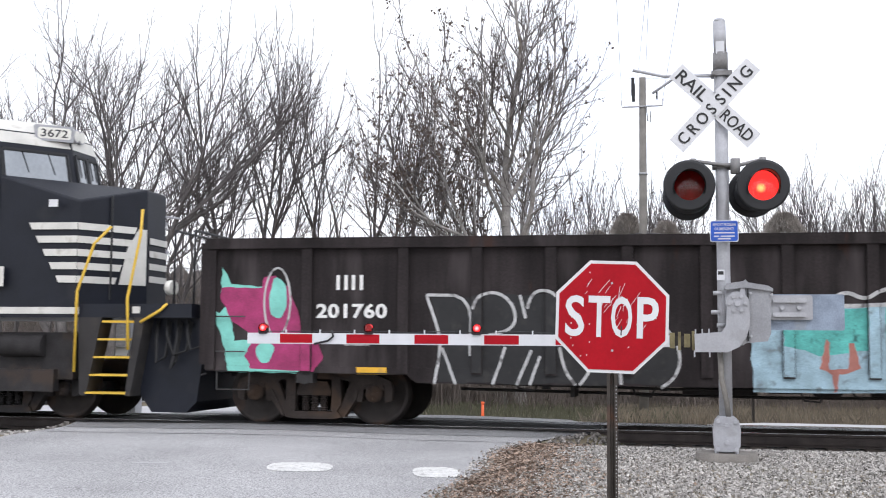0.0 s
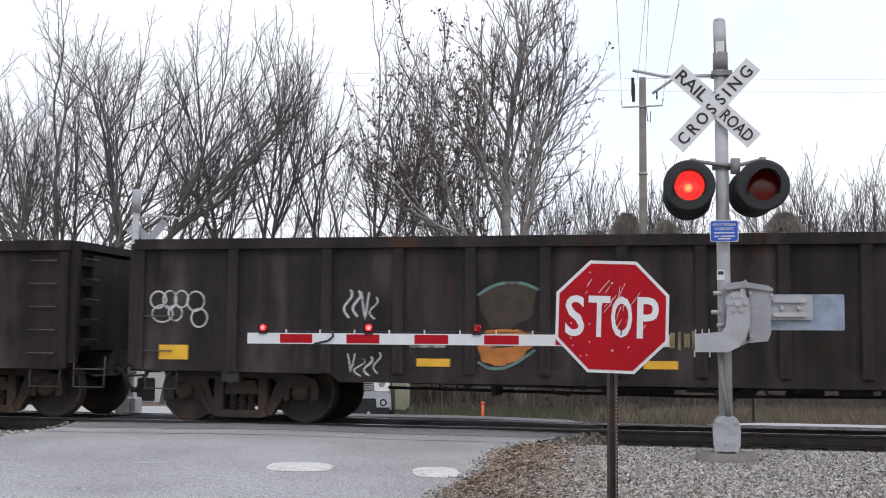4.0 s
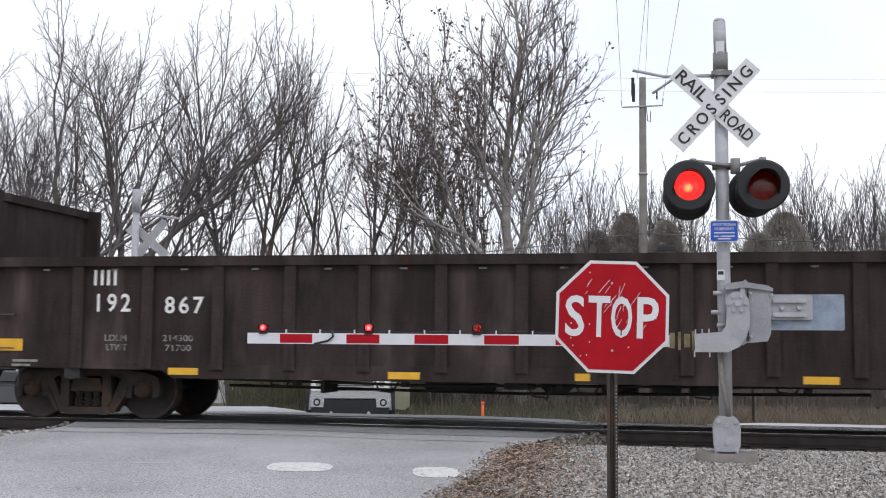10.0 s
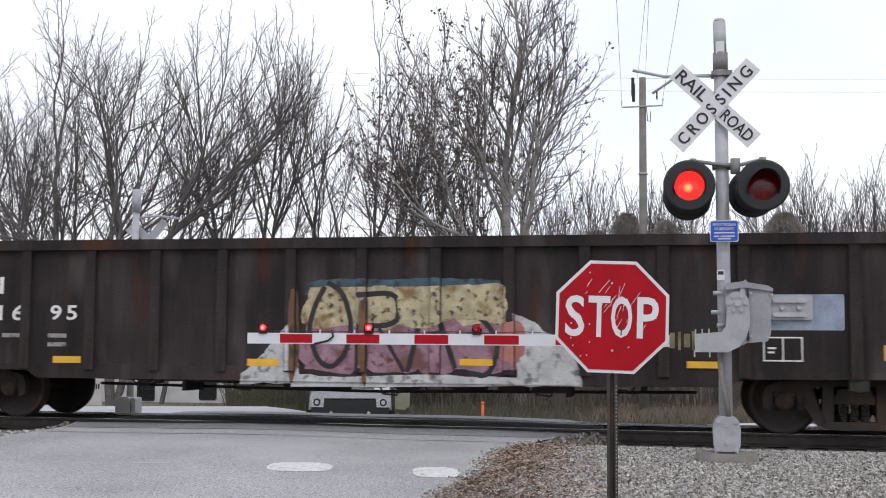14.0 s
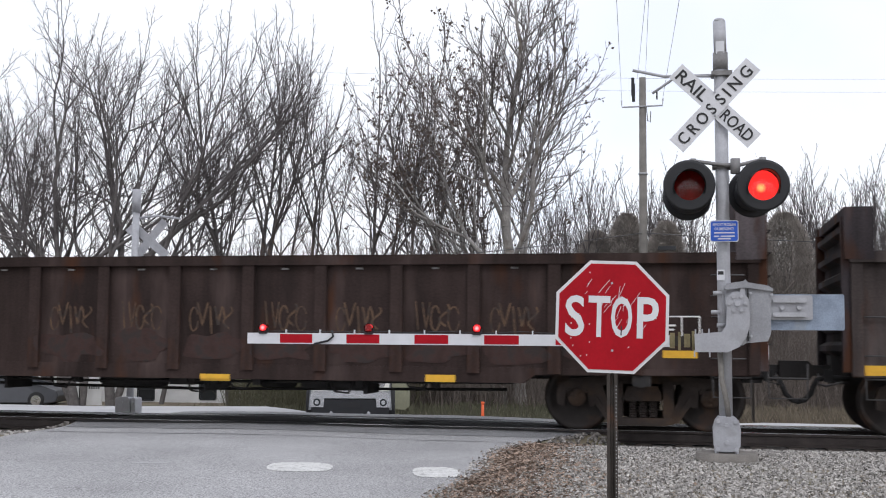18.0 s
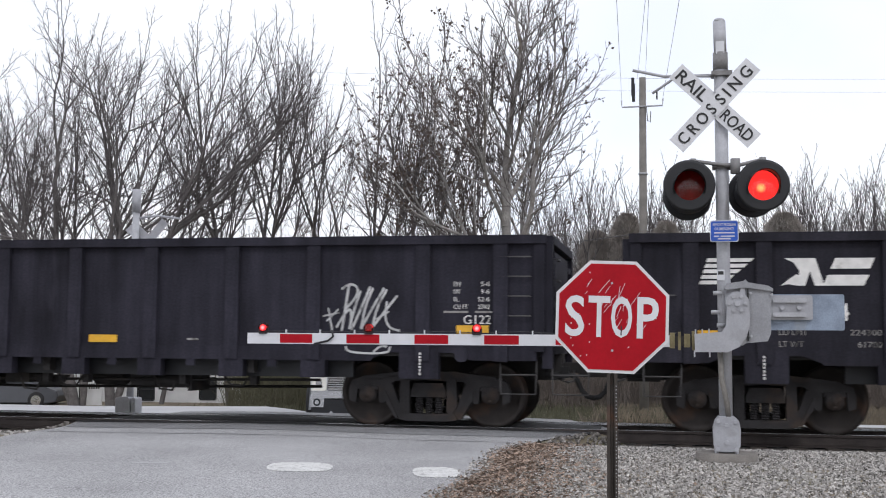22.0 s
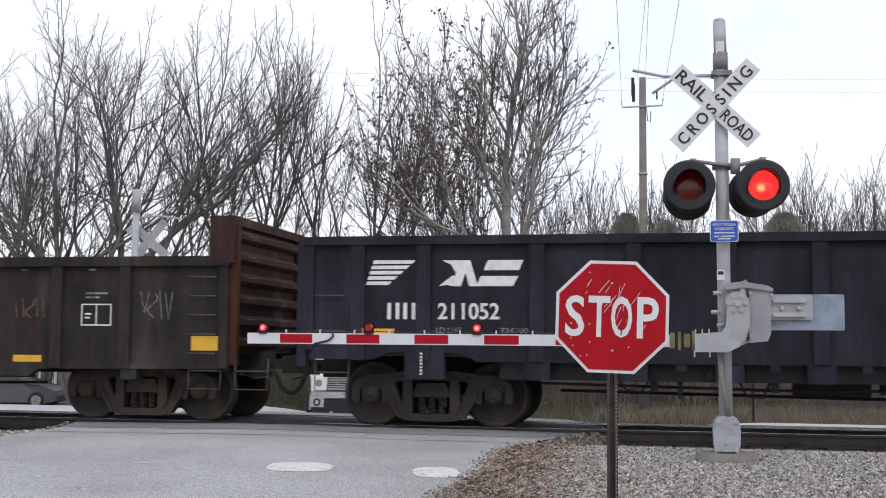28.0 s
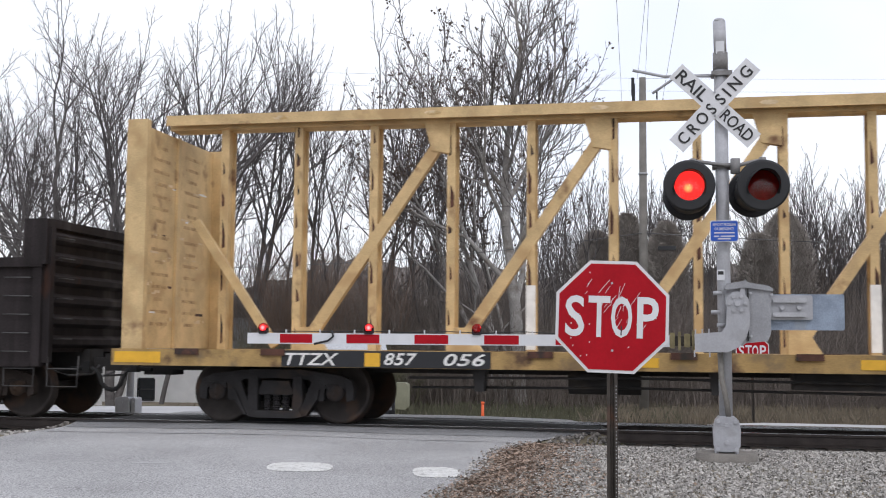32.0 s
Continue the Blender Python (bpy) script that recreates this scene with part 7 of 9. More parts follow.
c = newer("newer black gondola wagon with white stripes and badge", "210774", (0.018, 0.019, 0.023), 1)
scrawl(c, 4.75, 5.55, 1.4, 1.8, M["stencil_dim"], 141, 6, 0.018)
train.append((c, 97.38))

c = gondola(1, "old dark brown gondola wagon with cream and mauve graffiti", (0.04, 0.035, 0.031), 0.6)
mark(c, 1.95, 2.5, 1.87, 2.12)
number(c, "2016", 1.8, 2.85, 1.47, 1.7)
number(c, "95", 3.28, 3.71, 1.48, 1.7)
reflectors(c, ((0.58, 1.02, 0.45, 0.14), (3.35, 0.85, 0.45, 0.1), (6.38, 0.84, 0.47, 0.1), (9.46, 0.88, 0.46, 0.09), (12.52, 0.88, 0.4, 0.09), (15.0, 1.0, 0.4, 0.2)), -1.5145)
blob(c, [(6.27, 0.59), (6.31, 0.74), (6.55, 0.95), (6.71, 1.11), (6.88, 1.34), (7.1, 1.49), (7.17, 0.6)], "pale_spray", -1.5064, "white sprayed clouds")
blob(c, [(7.22, 2.01), (7.6, 2.08), (8.36, 2.06), (8.98, 2.09), (9.6, 2.07), (10.02, 2.05), (10.06, 1.87), (7.23, 1.85)], "blue_spray", -1.506, "faded blue sprayed cloud")
blob(c, [(7.25, 1.36), (10.1, 1.36), (10.1, 1.9), (9.6, 1.98), (7.3, 1.96)], "cream_spray", -1.5071, "cream sprayed letter tops")
blob(c, [(7.25, 0.82), (10.25, 0.82), (10.3, 1.38), (7.25, 1.38)], "mauve_spray", -1.5073, "mauve sprayed letter feet")
blob(c, [(7.02, 0.73), (7.79, 0.7), (9.03, 0.74), (10.36, 0.73), (10.36, 0.6), (7.03, 0.55)], "pale_spray", -1.5063, "white sprayed base")
blob(c, [(10.21, 1.6), (10.48, 1.5), (10.64, 1.35), (10.82, 1.26), (11.06, 1.01), (11.15, 0.62), (10.27, 0.61)], "pale_spray", -1.5066, "white sprayed clouds")
blot(c, 7.64, 1.12, 0.48, 0.37, M["mauve_spray"], 150, -1.5085, 0.3)
blot(c, 8.49, 1.1, 0.48, 0.35, M["mauve_spray"], 151, -1.5088, 0.3)
blot(c, 9.15, 1.15, 0.40, 0.39, M["mauve_spray"], 152, -1.5091, 0.3)
blot(c, 9.82, 1.14, 0.43, 0.34, M["mauve_spray"], 153, -1.5094, 0.3)
blot(c, 10.18, 1.22, 0.19, 0.31, M["salmon"], 154, -1.5097, 0.3)
blot(c, 7.6, 1.68, 0.41, 0.31, M["cream_spray"], 155, -1.51, 0.3)
blot(c, 8.31, 1.69, 0.35, 0.30, M["cream_spray"], 156, -1.5103, 0.3)
blot(c, 8.97, 1.68, 0.40, 0.30, M["cream_spray"], 157, -1.5106, 0.3)
blot(c, 9.76, 1.75, 0.43, 0.26, M["cream_spray"], 158, -1.5109, 0.3)
for x in (7.08, 8.1):
    blot(c, x, 1.3, 0.07, 0.6, M["rust_spray"], int(x * 9), -1.5155, 0.4, "rust_streak", "orange rust on the rib")
bars(c, 2.5, 1.22, (0.3,), 0.06)
bars(c, 3.25, 1.22, (0.3, 0.3), 0.06, 0.07)
outline(c, 13.5, 14.0, 0.98, 1.3)
tag(c, "ORAS", 7.31, 10.19, 0.75, 1.99, 0.075, "black_spray", 159, 0.0, None, -1.5128, "black letter outline")
train.append((c, 114.75))

c = gondola(1, "old dark brown gondola wagon, plain sided", (0.036, 0.032, 0.029), 0.68)
number(c, "201", 1.9, 2.5, 1.5, 1.72)
mark(c, 1.95, 2.4, 1.9, 2.13)
reflectors(c, ((0.4, 0.98, 0.42, 0.2), (3.3, 0.88, 0.45, 0.1), (6.4, 0.86, 0.45, 0.1), (9.46, 0.87, 0.44, 0.1), (12.5, 0.88, 0.44, 0.1), (15.06, 0.95, 0.43, 0.21)))
scrawl(c, 0.9, 1.5, 1.3, 1.8, M["stencil_dim"], 185, 4, 0.025)
scrawl(c, 9.5, 10.6, 1.2, 1.7, M["stencil_dim"], 186, 5, 0.03)
outline(c, 13.56, 14.0, 1.1, 1.39)
train.append((c, 132.03))

c = gondola(2, "rusty brown gondola wagon with raised bulkhead ends", (0.045, 0.032, 0.026), 0.58, tall=(3.42, 3.42), end_col=(0.13, 0.12, 0.115))
mark(c, 0.84, 1.26, 1.6, 1.87)
number(c, "189", 1.87, 2.4, 1.61, 1.85)
number(c, "971", 2.9, 3.41, 1.61, 1.84)
reflectors(c, ((4.11, 0.64, 0.46, 0.12), (8.59, 0.62, 0.45, 0.1), (11.9, 0.65, 0.42, 0.1), (15.12, 1.01, 0.45, 0.1)))
for i in range(8):
    x = 6.05 + 1.1 * i
    scrawl(c, x + 0.15, x + 0.8, 1.33, 1.74, M["rust_dim"], 190 + i % 2, 5, 0.03)
    blot(c, x + 0.5, 1.12, 0.42, 0.2, M["rust_dark"], 400 + i, -1.5065, 0.7, "rust_stain", "dark red rust stain")
outline(c, 15.13, 15.61, 1.27, 1.57)
train.append((c, 149.29))

c = gondola(2, "grey-brown gondola wagon with a peeling white and rust patch", (0.06, 0.052, 0.045), 0.6, cleats=False, end_col=(0.05, 0.045, 0.045))
mark(c, 2.0, 2.45, 1.87, 2.13)
number(c, "99", 1.99, 2.4, 1.48, 1.75)
number(c, "013", 2.89, 3.4, 1.47, 1.73)


def ragged(x0, x1, z0, z1, seed, rough=0.03):
    """A four-sided patch with uneven edges."""
    pts = []
    corners = ((x0, z0), (x1, z0), (x1, z1), (x0, z1))
    for k in range(4):
        p, q = corners[k], corners[(k + 1) % 4]
        n = max(3, int(math.hypot(q[0] - p[0], q[1] - p[1]) / 0.06))
        for i in range(n):
            u = i / n
            d = rough * noise.noise((k * 7.1 + u * n * 0.7, seed * 3.3, 0.5)) * 1.6
            pts.append((p[0] + (q[0] - p[0]) * u + (d if k % 2 else 0), p[1] + (q[1] - p[1]) * u + (0 if k % 2 else d)))
    return pts


flat("rust_area", ragged(6.2, 9.25, 0.68, 2.0, 1, 0.12), -1.5058, M["rusty"], c, "broad dark rust staining")
for i, z in enumerate((1.98, 1.86, 1.73, 1.6, 1.49)):
    flat("peeling_row", ragged(6.36, 8.0 - 0.06 * i, z, z + (0.09, 0.07, 0.08, 0.06, 0.05)[i], 20 + i, 0.03), -1.507, M["peel"], c, "peeling white paint over rust")
flat("peeling_row", ragged(8.02, 8.26, 1.45, 2.06, 31, 0.07), -1.508, M["peel"], c, "peeling white paint over rust")
flat("peeling_row", ragged(8.42, 9.2, 1.86, 2.06, 32, 0.06), -1.507, M["peel"], c, "peeling white paint over rust")
for i, (a, b, z) in enumerate(((8.4, 8.75, 1.72), (8.5, 9.0, 1.6), (8.42, 8.7, 1.48), (8.45, 8.95, 1.36))):
    flat("peeling_row", ragged(a, b, z, z + 0.07, 50 + i, 0.05), -1.5075, M["peel"], c, "peeling white paint over rust")
flat("peeling_row", ragged(8.95, 9.2, 1.5, 1.9, 33, 0.06), -1.507, M["peel"], c, "peeling white paint over rust")
flat("peeling_row", ragged(8.6, 9.0, 1.66, 1.76, 34, 0.05), -1.507, M["peel"], c, "peeling white paint over rust")
flat("peeling_row", ragged(6.45, 7.1, 0.92, 0.97, 35, 0.04), -1.507, M["rust_spray"], c, "orange rust streak")
flat("peeling_row", ragged(8.2, 8.3, 0.8, 1.5, 36, 0.05), -1.507, M["peel"], c, "peeling white paint over rust")
blot(c, 6.2, 1.45, 0.09, 0.5, M["rust_spray"], 37, -1.5075, 0.6, "rust_streak", "orange rust streak")
blot(c, 6.15, 0.85, 0.07, 0.25, M["rust_spray"], 38, -1.5075, 0.6, "rust_streak", "orange rust streak")
blot(c, 10.0, 1.2, 0.38, 0.28, M["rusty"], 39, -1.507, 0.6, "rust_streak", "dark rust stain")
blot(c, 9.1, 0.8, 0.12, 0.16, M["rust_spray"], 40, -1.507, 0.6, "rust_streak", "orange rust streak")
reflectors(c, ((0.11, 0.81, 0.92, 0.13), (3.0, 0.78, 0.46, 0.11), (5.19, 0.77, 0.47, 0.12), (7.48, 0.74, 0.45, 0.11), (10.72, 0.76, 0.44, 0.11), (12.9, 0.77, 0.45, 0.11), (15.2, 0.76, 0.9, 0.12)))
outline(c, 14.05, 14.5, 1.05, 1.35, mat="stencil_dim")
patch("bare_spot", 0.72, 0.82, 1.7, 1.8, -1.507, M["stencil"], c)
train.append((c, 166.82))

c = newer("newer black gondola wagon with badge and white scrawls", "211011", (0.019, 0.02, 0.024), 2)
tag(c, "HI", 3.81, 4.09, 1.98, 2.28, 0.018, "stencil_dim", 201, 0.1)
stroke(c, oval(4.17, 2.22, 0.12, 0.13), 0.018, "stencil_dim", "sprayed ring")
tag(c, "MOM", 3.81, 4.25, 1.66, 1.9, 0.018, "stencil_dim", 202, 0.05)
loops(c, 4.63, 5.52, 1.35, 1.76, 6, "pale_spray", 204, 0.032, 0.25)
for pts in (
        ((13.18, 1.67), (13.24, 1.35)), ((13.1, 1.55), (13.34, 1.6)), ((13.16, 1.48), (13.33, 1.65)), ((13.48, 2.01), (13.44, 1.74), (13.38, 1.33)),
        ((13.37, 1.93), (13.48, 2.01), (13.61, 1.97), (13.6, 1.83), (13.42, 1.64)), ((13.3, 1.39), (13.44, 1.62), (13.52, 1.66), (13.51, 1.43)),
        ((13.65, 1.91), (13.56, 1.66), (13.49, 1.37)), ((13.52, 1.35), (13.64, 1.62), (13.79, 1.97)), ((13.83, 1.95), (13.72, 1.7), (13.66, 1.37)),
        ((13.66, 1.37), (13.84, 1.7), (13.99, 1.95)), ((14.03, 1.93), (13.88, 1.66), (13.82, 1.37)), ((13.82, 1.39), (14.0, 1.62), (14.18, 1.84))):
    stroke(c, pts, 0.034, "pale_spray", "bold white sprayed stroke")
for pts in (((14.03, 1.76), (14.0, 1.55), (14.06, 1.39), (14.22, 1.35)), ((13.88, 1.51), (14.06, 1.62)), ((13.44, 1.13), (13.49, 1.04), (14.06, 1.03), (14.09, 1.13)), ((13.85, 1.05), (13.94, 1.14), (14.04, 1.13))):
    stroke(c, pts, 0.03, "pale_spray", "bold white sprayed stroke")
bars(c, 11.06, 1.2, (0.17,), 0.03, 0.03)
train.append((c, 184.35))
c = newer("newer clean black gondola wagon with white badge", "211374", (0.018, 0.019, 0.022), 3)
train.append((c, 201.76))
c = newer("newer clean black gondola wagon with white badge", "210856", (0.019, 0.02, 0.023), 4)
patch("white_label", 5.1, 5.4, 1.22, 1.36, -1.507, M["stencil"], c)
train.append((c, 219.17))

c = gondola(2, "dark brown gondola wagon with rusty bulkheads and a flower drawing", (0.04, 0.036, 0.033), 0.6, end_col=(0.06, 0.035, 0.028))
reflectors(c, ((0.3, 0.95, 0.44, 0.2), (6.4, 0.84, 0.45, 0.1), (9.69, 0.81, 0.46, 0.1), (12.98, 0.86, 0.46, 0.1), (15.8, 1.05, 0.42, 0.21)))
number(c, "189", 1.9, 2.45, 1.55, 1.8)
bm = bmesh.new()
for k in range(6):
    a0 = math.tau * k / 6
    cxp, czp = 9.83 + 0.14 * math.cos(a0), 1.68 + 0.14 * math.sin(a0)
    ribbon(bm, [(cxp + 0.085 * math.cos(t), czp + 0.085 * math.sin(t)) for t in (math.tau * j / 12 for j in range(13))], 0.022, -1.508)
ribbon(bm, [(9.83 + 0.06 * math.cos(t), 1.68 + 0.06 * math.sin(t)) for t in (math.tau * j / 12 for j in range(13))], 0.022, -1.509)
ribbon(bm, [(9.83, 1.54), (9.85, 1.35), (9.86, 1.18), (9.83, 1.05)], 0.028, -1.508)
for d in (-1, 1):
    ribbon(bm, [(9.85, 1.12), (9.85 + 0.12 * d, 1.2), (9.85 + 0.3 * d, 1.42), (9.85 + 0.26 * d, 1.22), (9.85 + 0.1 * d, 1.12)], 0.022, -1.5085)
part("graffiti", bm, M["pale_spray"], c, "white sprayed flower drawing")
scrawl(c, 12.95, 13.5, 1.5, 1.8, M["rust_spray"], 211, 5, 0.018)
scrawl(c, 15.0, 15.5, 1.5, 1.95, M["stencil_dim"], 212, 4, 0.01)
outline(c, 14.06, 14.54, 1.4, 1.72)
bars(c, 14.12, 1.86, (0.35, 0.22), 0.03, 0.03)
train.append((c, 236.56))

c = newer("newer clean black gondola wagon with white badge", "211052", (0.018, 0.019, 0.023), 5)
train.append((c, 254.07))

c = gondola(2, "dark brown gondola wagon with raised ends and a yellow-white tag", (0.038, 0.034, 0.032), 0.64)
mark(c, 1.93, 2.34, 1.67, 1.92)
number(c, "188", 2.97, 3.59, 1.65, 1.89)
number(c, "513", 3.99, 4.73, 1.61, 1.86)
reflectors(c, ((0.78, 1.0, 0.44, 0.17), (4.17, 0.73, 0.45, 0.11), (9.66, 0.72, 0.41, 0.1), (12.3, 0.73, 0.4, 0.1), (15.1, 1.04, 0.44, 0.14)))
for k, (x0, x1) in enumerate(((0.0, 0.0), (0.22, 0.12), (0.45, 0.22), (0.66, 0.32), (0.8, 0.42))):
    stroke(c, [(7.21 + x0, 1.72), (7.21 + 0.5 * (x0 + x1), 1.5), (7.15 + x1, 0.99)], 0.03, "cream_spray", "cream sprayed fan stroke")
loops(c, 7.17, 7.95, 1.38, 1.77, 4, "cream_spray", 221, 0.03, 0.1)
loops(c, 6.11, 6.78, 1.03, 1.69, 4, "tan_spray", 222, 0.022, 0.1)
scrawl(c, 1.8, 2.3, 0.75, 1.15, M["stencil_dim"], 223, 4, 0.032)
blot(c, 3.2, 0.98, 0.25, 0.06, M["blue"], 224, lobes=0.5)
outline(c, 15.04, 15.51, 1.71, 2.01)
train.append((c, 271.45))

# --- the centre-beam flat wagon
def prism(bm, pts, z0, z1):
    """An upright of one section from foot to top."""
    a = [bm.verts.new((x, y, z0)) for x, y in pts]
    b = [bm.verts.new((x, y, z1)) for x, y in pts]
    bm.faces.new(a[::-1])
    bm.faces.new(b)
    for k in range(len(pts)):
        bm.faces.new((a[k - 1], a[k], b[k], b[k - 1]))



flatcar = root("centre_beam_wagon", "empty ochre-yellow centre-beam flat wagon with rusty posts", "railway wagon", "wagons of the train")
FL = 22.4
YB = M["beam"]
M["print_brown"] = surf("faded_brown_print", (0.33, 0.21, 0.1), 0.8, var=0.25, scale=5, fine=60, bump=0.0, dirt=(0.5, 0.35, 0.17), dirt_at=0.48, dirt_scale=6)
for s in (-1, 1):
    bm = bmesh.new()
    y0, y1 = sorted((s * 1.38, s * 1.56))
    box(bm, 0, FL, y0, y1, 0.83, 1.07)
    part("side_sill", bm, M["beam_dirty"], flatcar, "yellow side sill with worn black panel" if s < 0 else "")
bm = bmesh.new()
box(bm, 0.05, FL - 0.05, -1.38, 1.38, 1.0, 1.06)
part("deck", bm, YB, flatcar)
bm = bmesh.new()
box(bm, 0.1, FL - 0.1, -0.35, 0.35, 0.74, 1.0)
part("centre_sill", bm, M["under"], flatcar)
bm = bmesh.new()
cyl(bm, (6.6, -0.9, 0.66), (7.6, -0.9, 0.66), 0.17, 14)
part("air_reservoir", bm, M["under"], flatcar, "black air reservoir")
bm = bmesh.new()
box(bm, 9.6, 11.2, -1.2, -0.8, 0.6, 0.82)
soften(bm, 0.02)
part("brake_valve", bm, M["under"], flatcar)
for z, y in ((0.56, -1.1), (0.7, -1.3)):
    bm = bmesh.new()
    pipe(bm, [(4.4, y, z), (7.5, y, z + 0.03), (12.0, y, z - 0.02), (FL - 4.4, y, z + 0.02)], 0.018, 6)
    part("brake_rod", bm, M["under"], flatcar)
for x in (5.4, 8.6, 12.4, 14.2, 16.6):
    bm = bmesh.new()
    plate(bm, [(x - 0.1, 0.85), (x + 0.1, 0.85), (x + 0.06, 0.52), (x - 0.06, 0.52)], -1.34, -1.06)
    part("rod_hanger", bm, M["under"], flatcar)
bm = bmesh.new()
chord = [(-0.36, 4.57), (-0.34, 4.57), (-0.34, 4.68), (-0.2, 4.68), (-0.2, 4.52), (0.2, 4.52), (0.2, 4.68), (0.34, 4.68), (0.34, 4.57), (0.36, 4.57), (0.36, 4.73), (-0.36, 4.73)]
ends = [[bm.verts.new((x, y, z)) for y, z in chord] for x in (0.2, FL - 0.2)]
bm.faces.new(ends[0])
bm.faces.new(ends[1][::-1])
for k in range(len(chord)):
    bm.faces.new((ends[0][k], ends[0][k - 1], ends[1][k - 1], ends[1][k]))
part("top_chord", bm, YB, flatcar, "yellow box-section top chord")
posts = [1.12 + 1.212 * i for i in range(17)]
for i, x in enumerate(posts):
    bm = bmesh.new()
    prism(bm, [(x - 0.064, -0.16), (x + 0.064, -0.16), (x + 0.064, -0.15), (x + 0.01, -0.15), (x + 0.01, 0.15), (x + 0.064, 0.15), (x + 0.064, 0.16), (x - 0.064, 0.16), (x - 0.064, 0.15), (x - 0.01, 0.15), (x - 0.01, -0.15), (x - 0.064, -0.15)], 1.06, 4.52)
    post = part("post", bm, YB, flatcar, "yellow upright with rust-worn web")
    wr = random.Random(900 + i)
    z = 1.15
    while z < 4.35:
        h = wr.uniform(0.12, 0.5)
        bm = bmesh.new()
        w = wr.uniform(0.03, 0.06)
        s = wr.uniform(-0.05, 0.0)
        plate(bm, [(x + s, z), (x + s + w, z + 0.03), (x + s + w * wr.uniform(0.5, 1.2), z + h * 0.6), (x + s, z + h)], -0.1625, -0.1602)
        part("rust_mark", bm, M["rusty"], post)
        z += h + wr.uniform(0.08, 0.45)
    if i % 4 == 0 and i > 0:
        bm = bmesh.new()
        box(bm, x - 0.072, x + 0.072, -0.17, -0.1645, 1.1, 2.05)
        part("white_band", bm, M["stencil"], post, "white painted band")
for i in range(1, len(posts) - 2, 2):
    x0, x1 = posts[i], posts[min(i + 2, len(posts) - 1)]
    bm = bmesh.new()
    bar(bm, (x0 + 0.12, -0.1, 1.12), (x1 - 0.06, -0.1, 4.42), 0.17, 0.14)
    plate(bm, [(x1 - 0.42, 4.52), (x1 - 0.3, 4.1), (x1 - 0.02, 4.05), (x1 - 0.02, 4.52)], -0.19, -0.05)
    plate(bm, [(x0 + 0.02, 1.06), (x0 + 0.5, 1.06), (x0 + 0.28, 1.42), (x0 + 0.02, 1.42)], -0.19, -0.05)
    part("diagonal", bm, YB, flatcar, "yellow diagonal brace")
bm = bmesh.new()
bar(bm, (0.75, -0.35, 3.05), (posts[1] - 0.25, -0.35, 1.12), 0.13, 0.1)
part("end_brace", bm, YB, flatcar, "yellow end brace")
bm = bmesh.new()
bar(bm, (FL - 0.75, -0.35, 3.05), (FL - 2.2, -0.35, 1.12), 0.13, 0.1)
part("end_brace", bm, YB, flatcar, "yellow end brace")
for x, d in ((0.16, 1), (FL - 0.16, -1)):
    a, b = sorted((x, x + 0.1 * d))
    bm = bmesh.new()
    box(bm, a, b, -1.5, 1.5, 1.07, 4.42)
    soften(bm, 0.02)
    wall = part("bulkhead", bm, YB, flatcar, "solid yellow bulkhead with scuffs")
    for s in (-1, 1):
        bm = bmesh.new()
        a, b = sorted((x - 0.02 * d, x + 0.3 * d))
        y0, y1 = sorted((s * 1.42, s * 1.54))
        box(bm, a, b, y0, y1, 1.07, 4.45)
        soften(bm, 0.015, 1)
        part("edge_post", bm, YB, wall)
    for col in (-1.05, 0.12):
        for i in range(15):
            bm = bmesh.new()
            z = 1.42 + 0.19 * i + (0.06 if i > 7 else 0)
            w = 0.3 + 0.3 * abs(math.sin(2.1 * i + col))
            a, b = sorted((x + 0.1 * d, x + 0.102 * d))
            y = col + 0.45 - w / 2
            while y < col + 0.45 + w / 2:
                box(bm, a, b, y, y + 0.045, z, z + 0.05)
                y += 0.062
            part("print_bar", bm, M["print_brown"], wall, "faded brown printed line")
    bm = bmesh.new()
    a, b = sorted((x + 0.06 * d, x + 0.14 * d))
    box(bm, a, b, -0.07, 0.05, 1.07, 4.42)
    soften(bm, 0.02, 1)
    part("mid_rib", bm, YB, wall)
    rng = random.Random(int(x * 10))
    for k in range(46):
        bm = bmesh.new()
        y, z = rng.uniform(-1.2, 1.0), rng.choice((1.5, 1.62, 1.9, 2.02, 2.4, 2.5, 2.8, 3.1, 3.6)) + rng.uniform(-0.03, 0.03)
        a, b = sorted((x + 0.1 * d, x + 0.103 * d))
        box(bm, a, b, y, y + rng.uniform(0.08, 0.3), z, z + rng.uniform(0.015, 0.045))
        part("scuff", bm, M["stencil"] if k % 9 == 0 else M["rusty"] if k % 7 == 0 else M["scuff"], wall)
for x in (2.1, 4.5, 7.0, 9.4, 11.8):
    flat("sticker", [(x + 0.13 * math.cos(math.tau * k / 14), 4.65 + 0.035 * math.sin(math.tau * k / 14)) for k in range(14)], -0.362, M["scuff"], flatcar, "pale oval sticker")
patch("black_panel", 2.6, 5.6, 0.835, 1.065, -1.564, M["black"], flatcar, "black lettering panel")
number(flatcar, "TTZX", 2.66, 3.44, 0.86, 1.03, -1.566, "stencil", 0.25, gap=1.05)
number(flatcar, "857", 4.1, 4.57, 0.87, 1.04, -1.566, "stencil", 0.25, gap=1.05)
number(flatcar, "056", 4.94, 5.52, 0.87, 1.04, -1.566, "stencil", 0.25, gap=1.05)
reflectors(flatcar, ((0.05, 0.87, 0.72, 0.16), (3.82, 0.85, 0.22, 0.19), (7.4, 0.88, 0.45, 0.13), (10.4, 0.88, 0.45, 0.13)), -1.568)
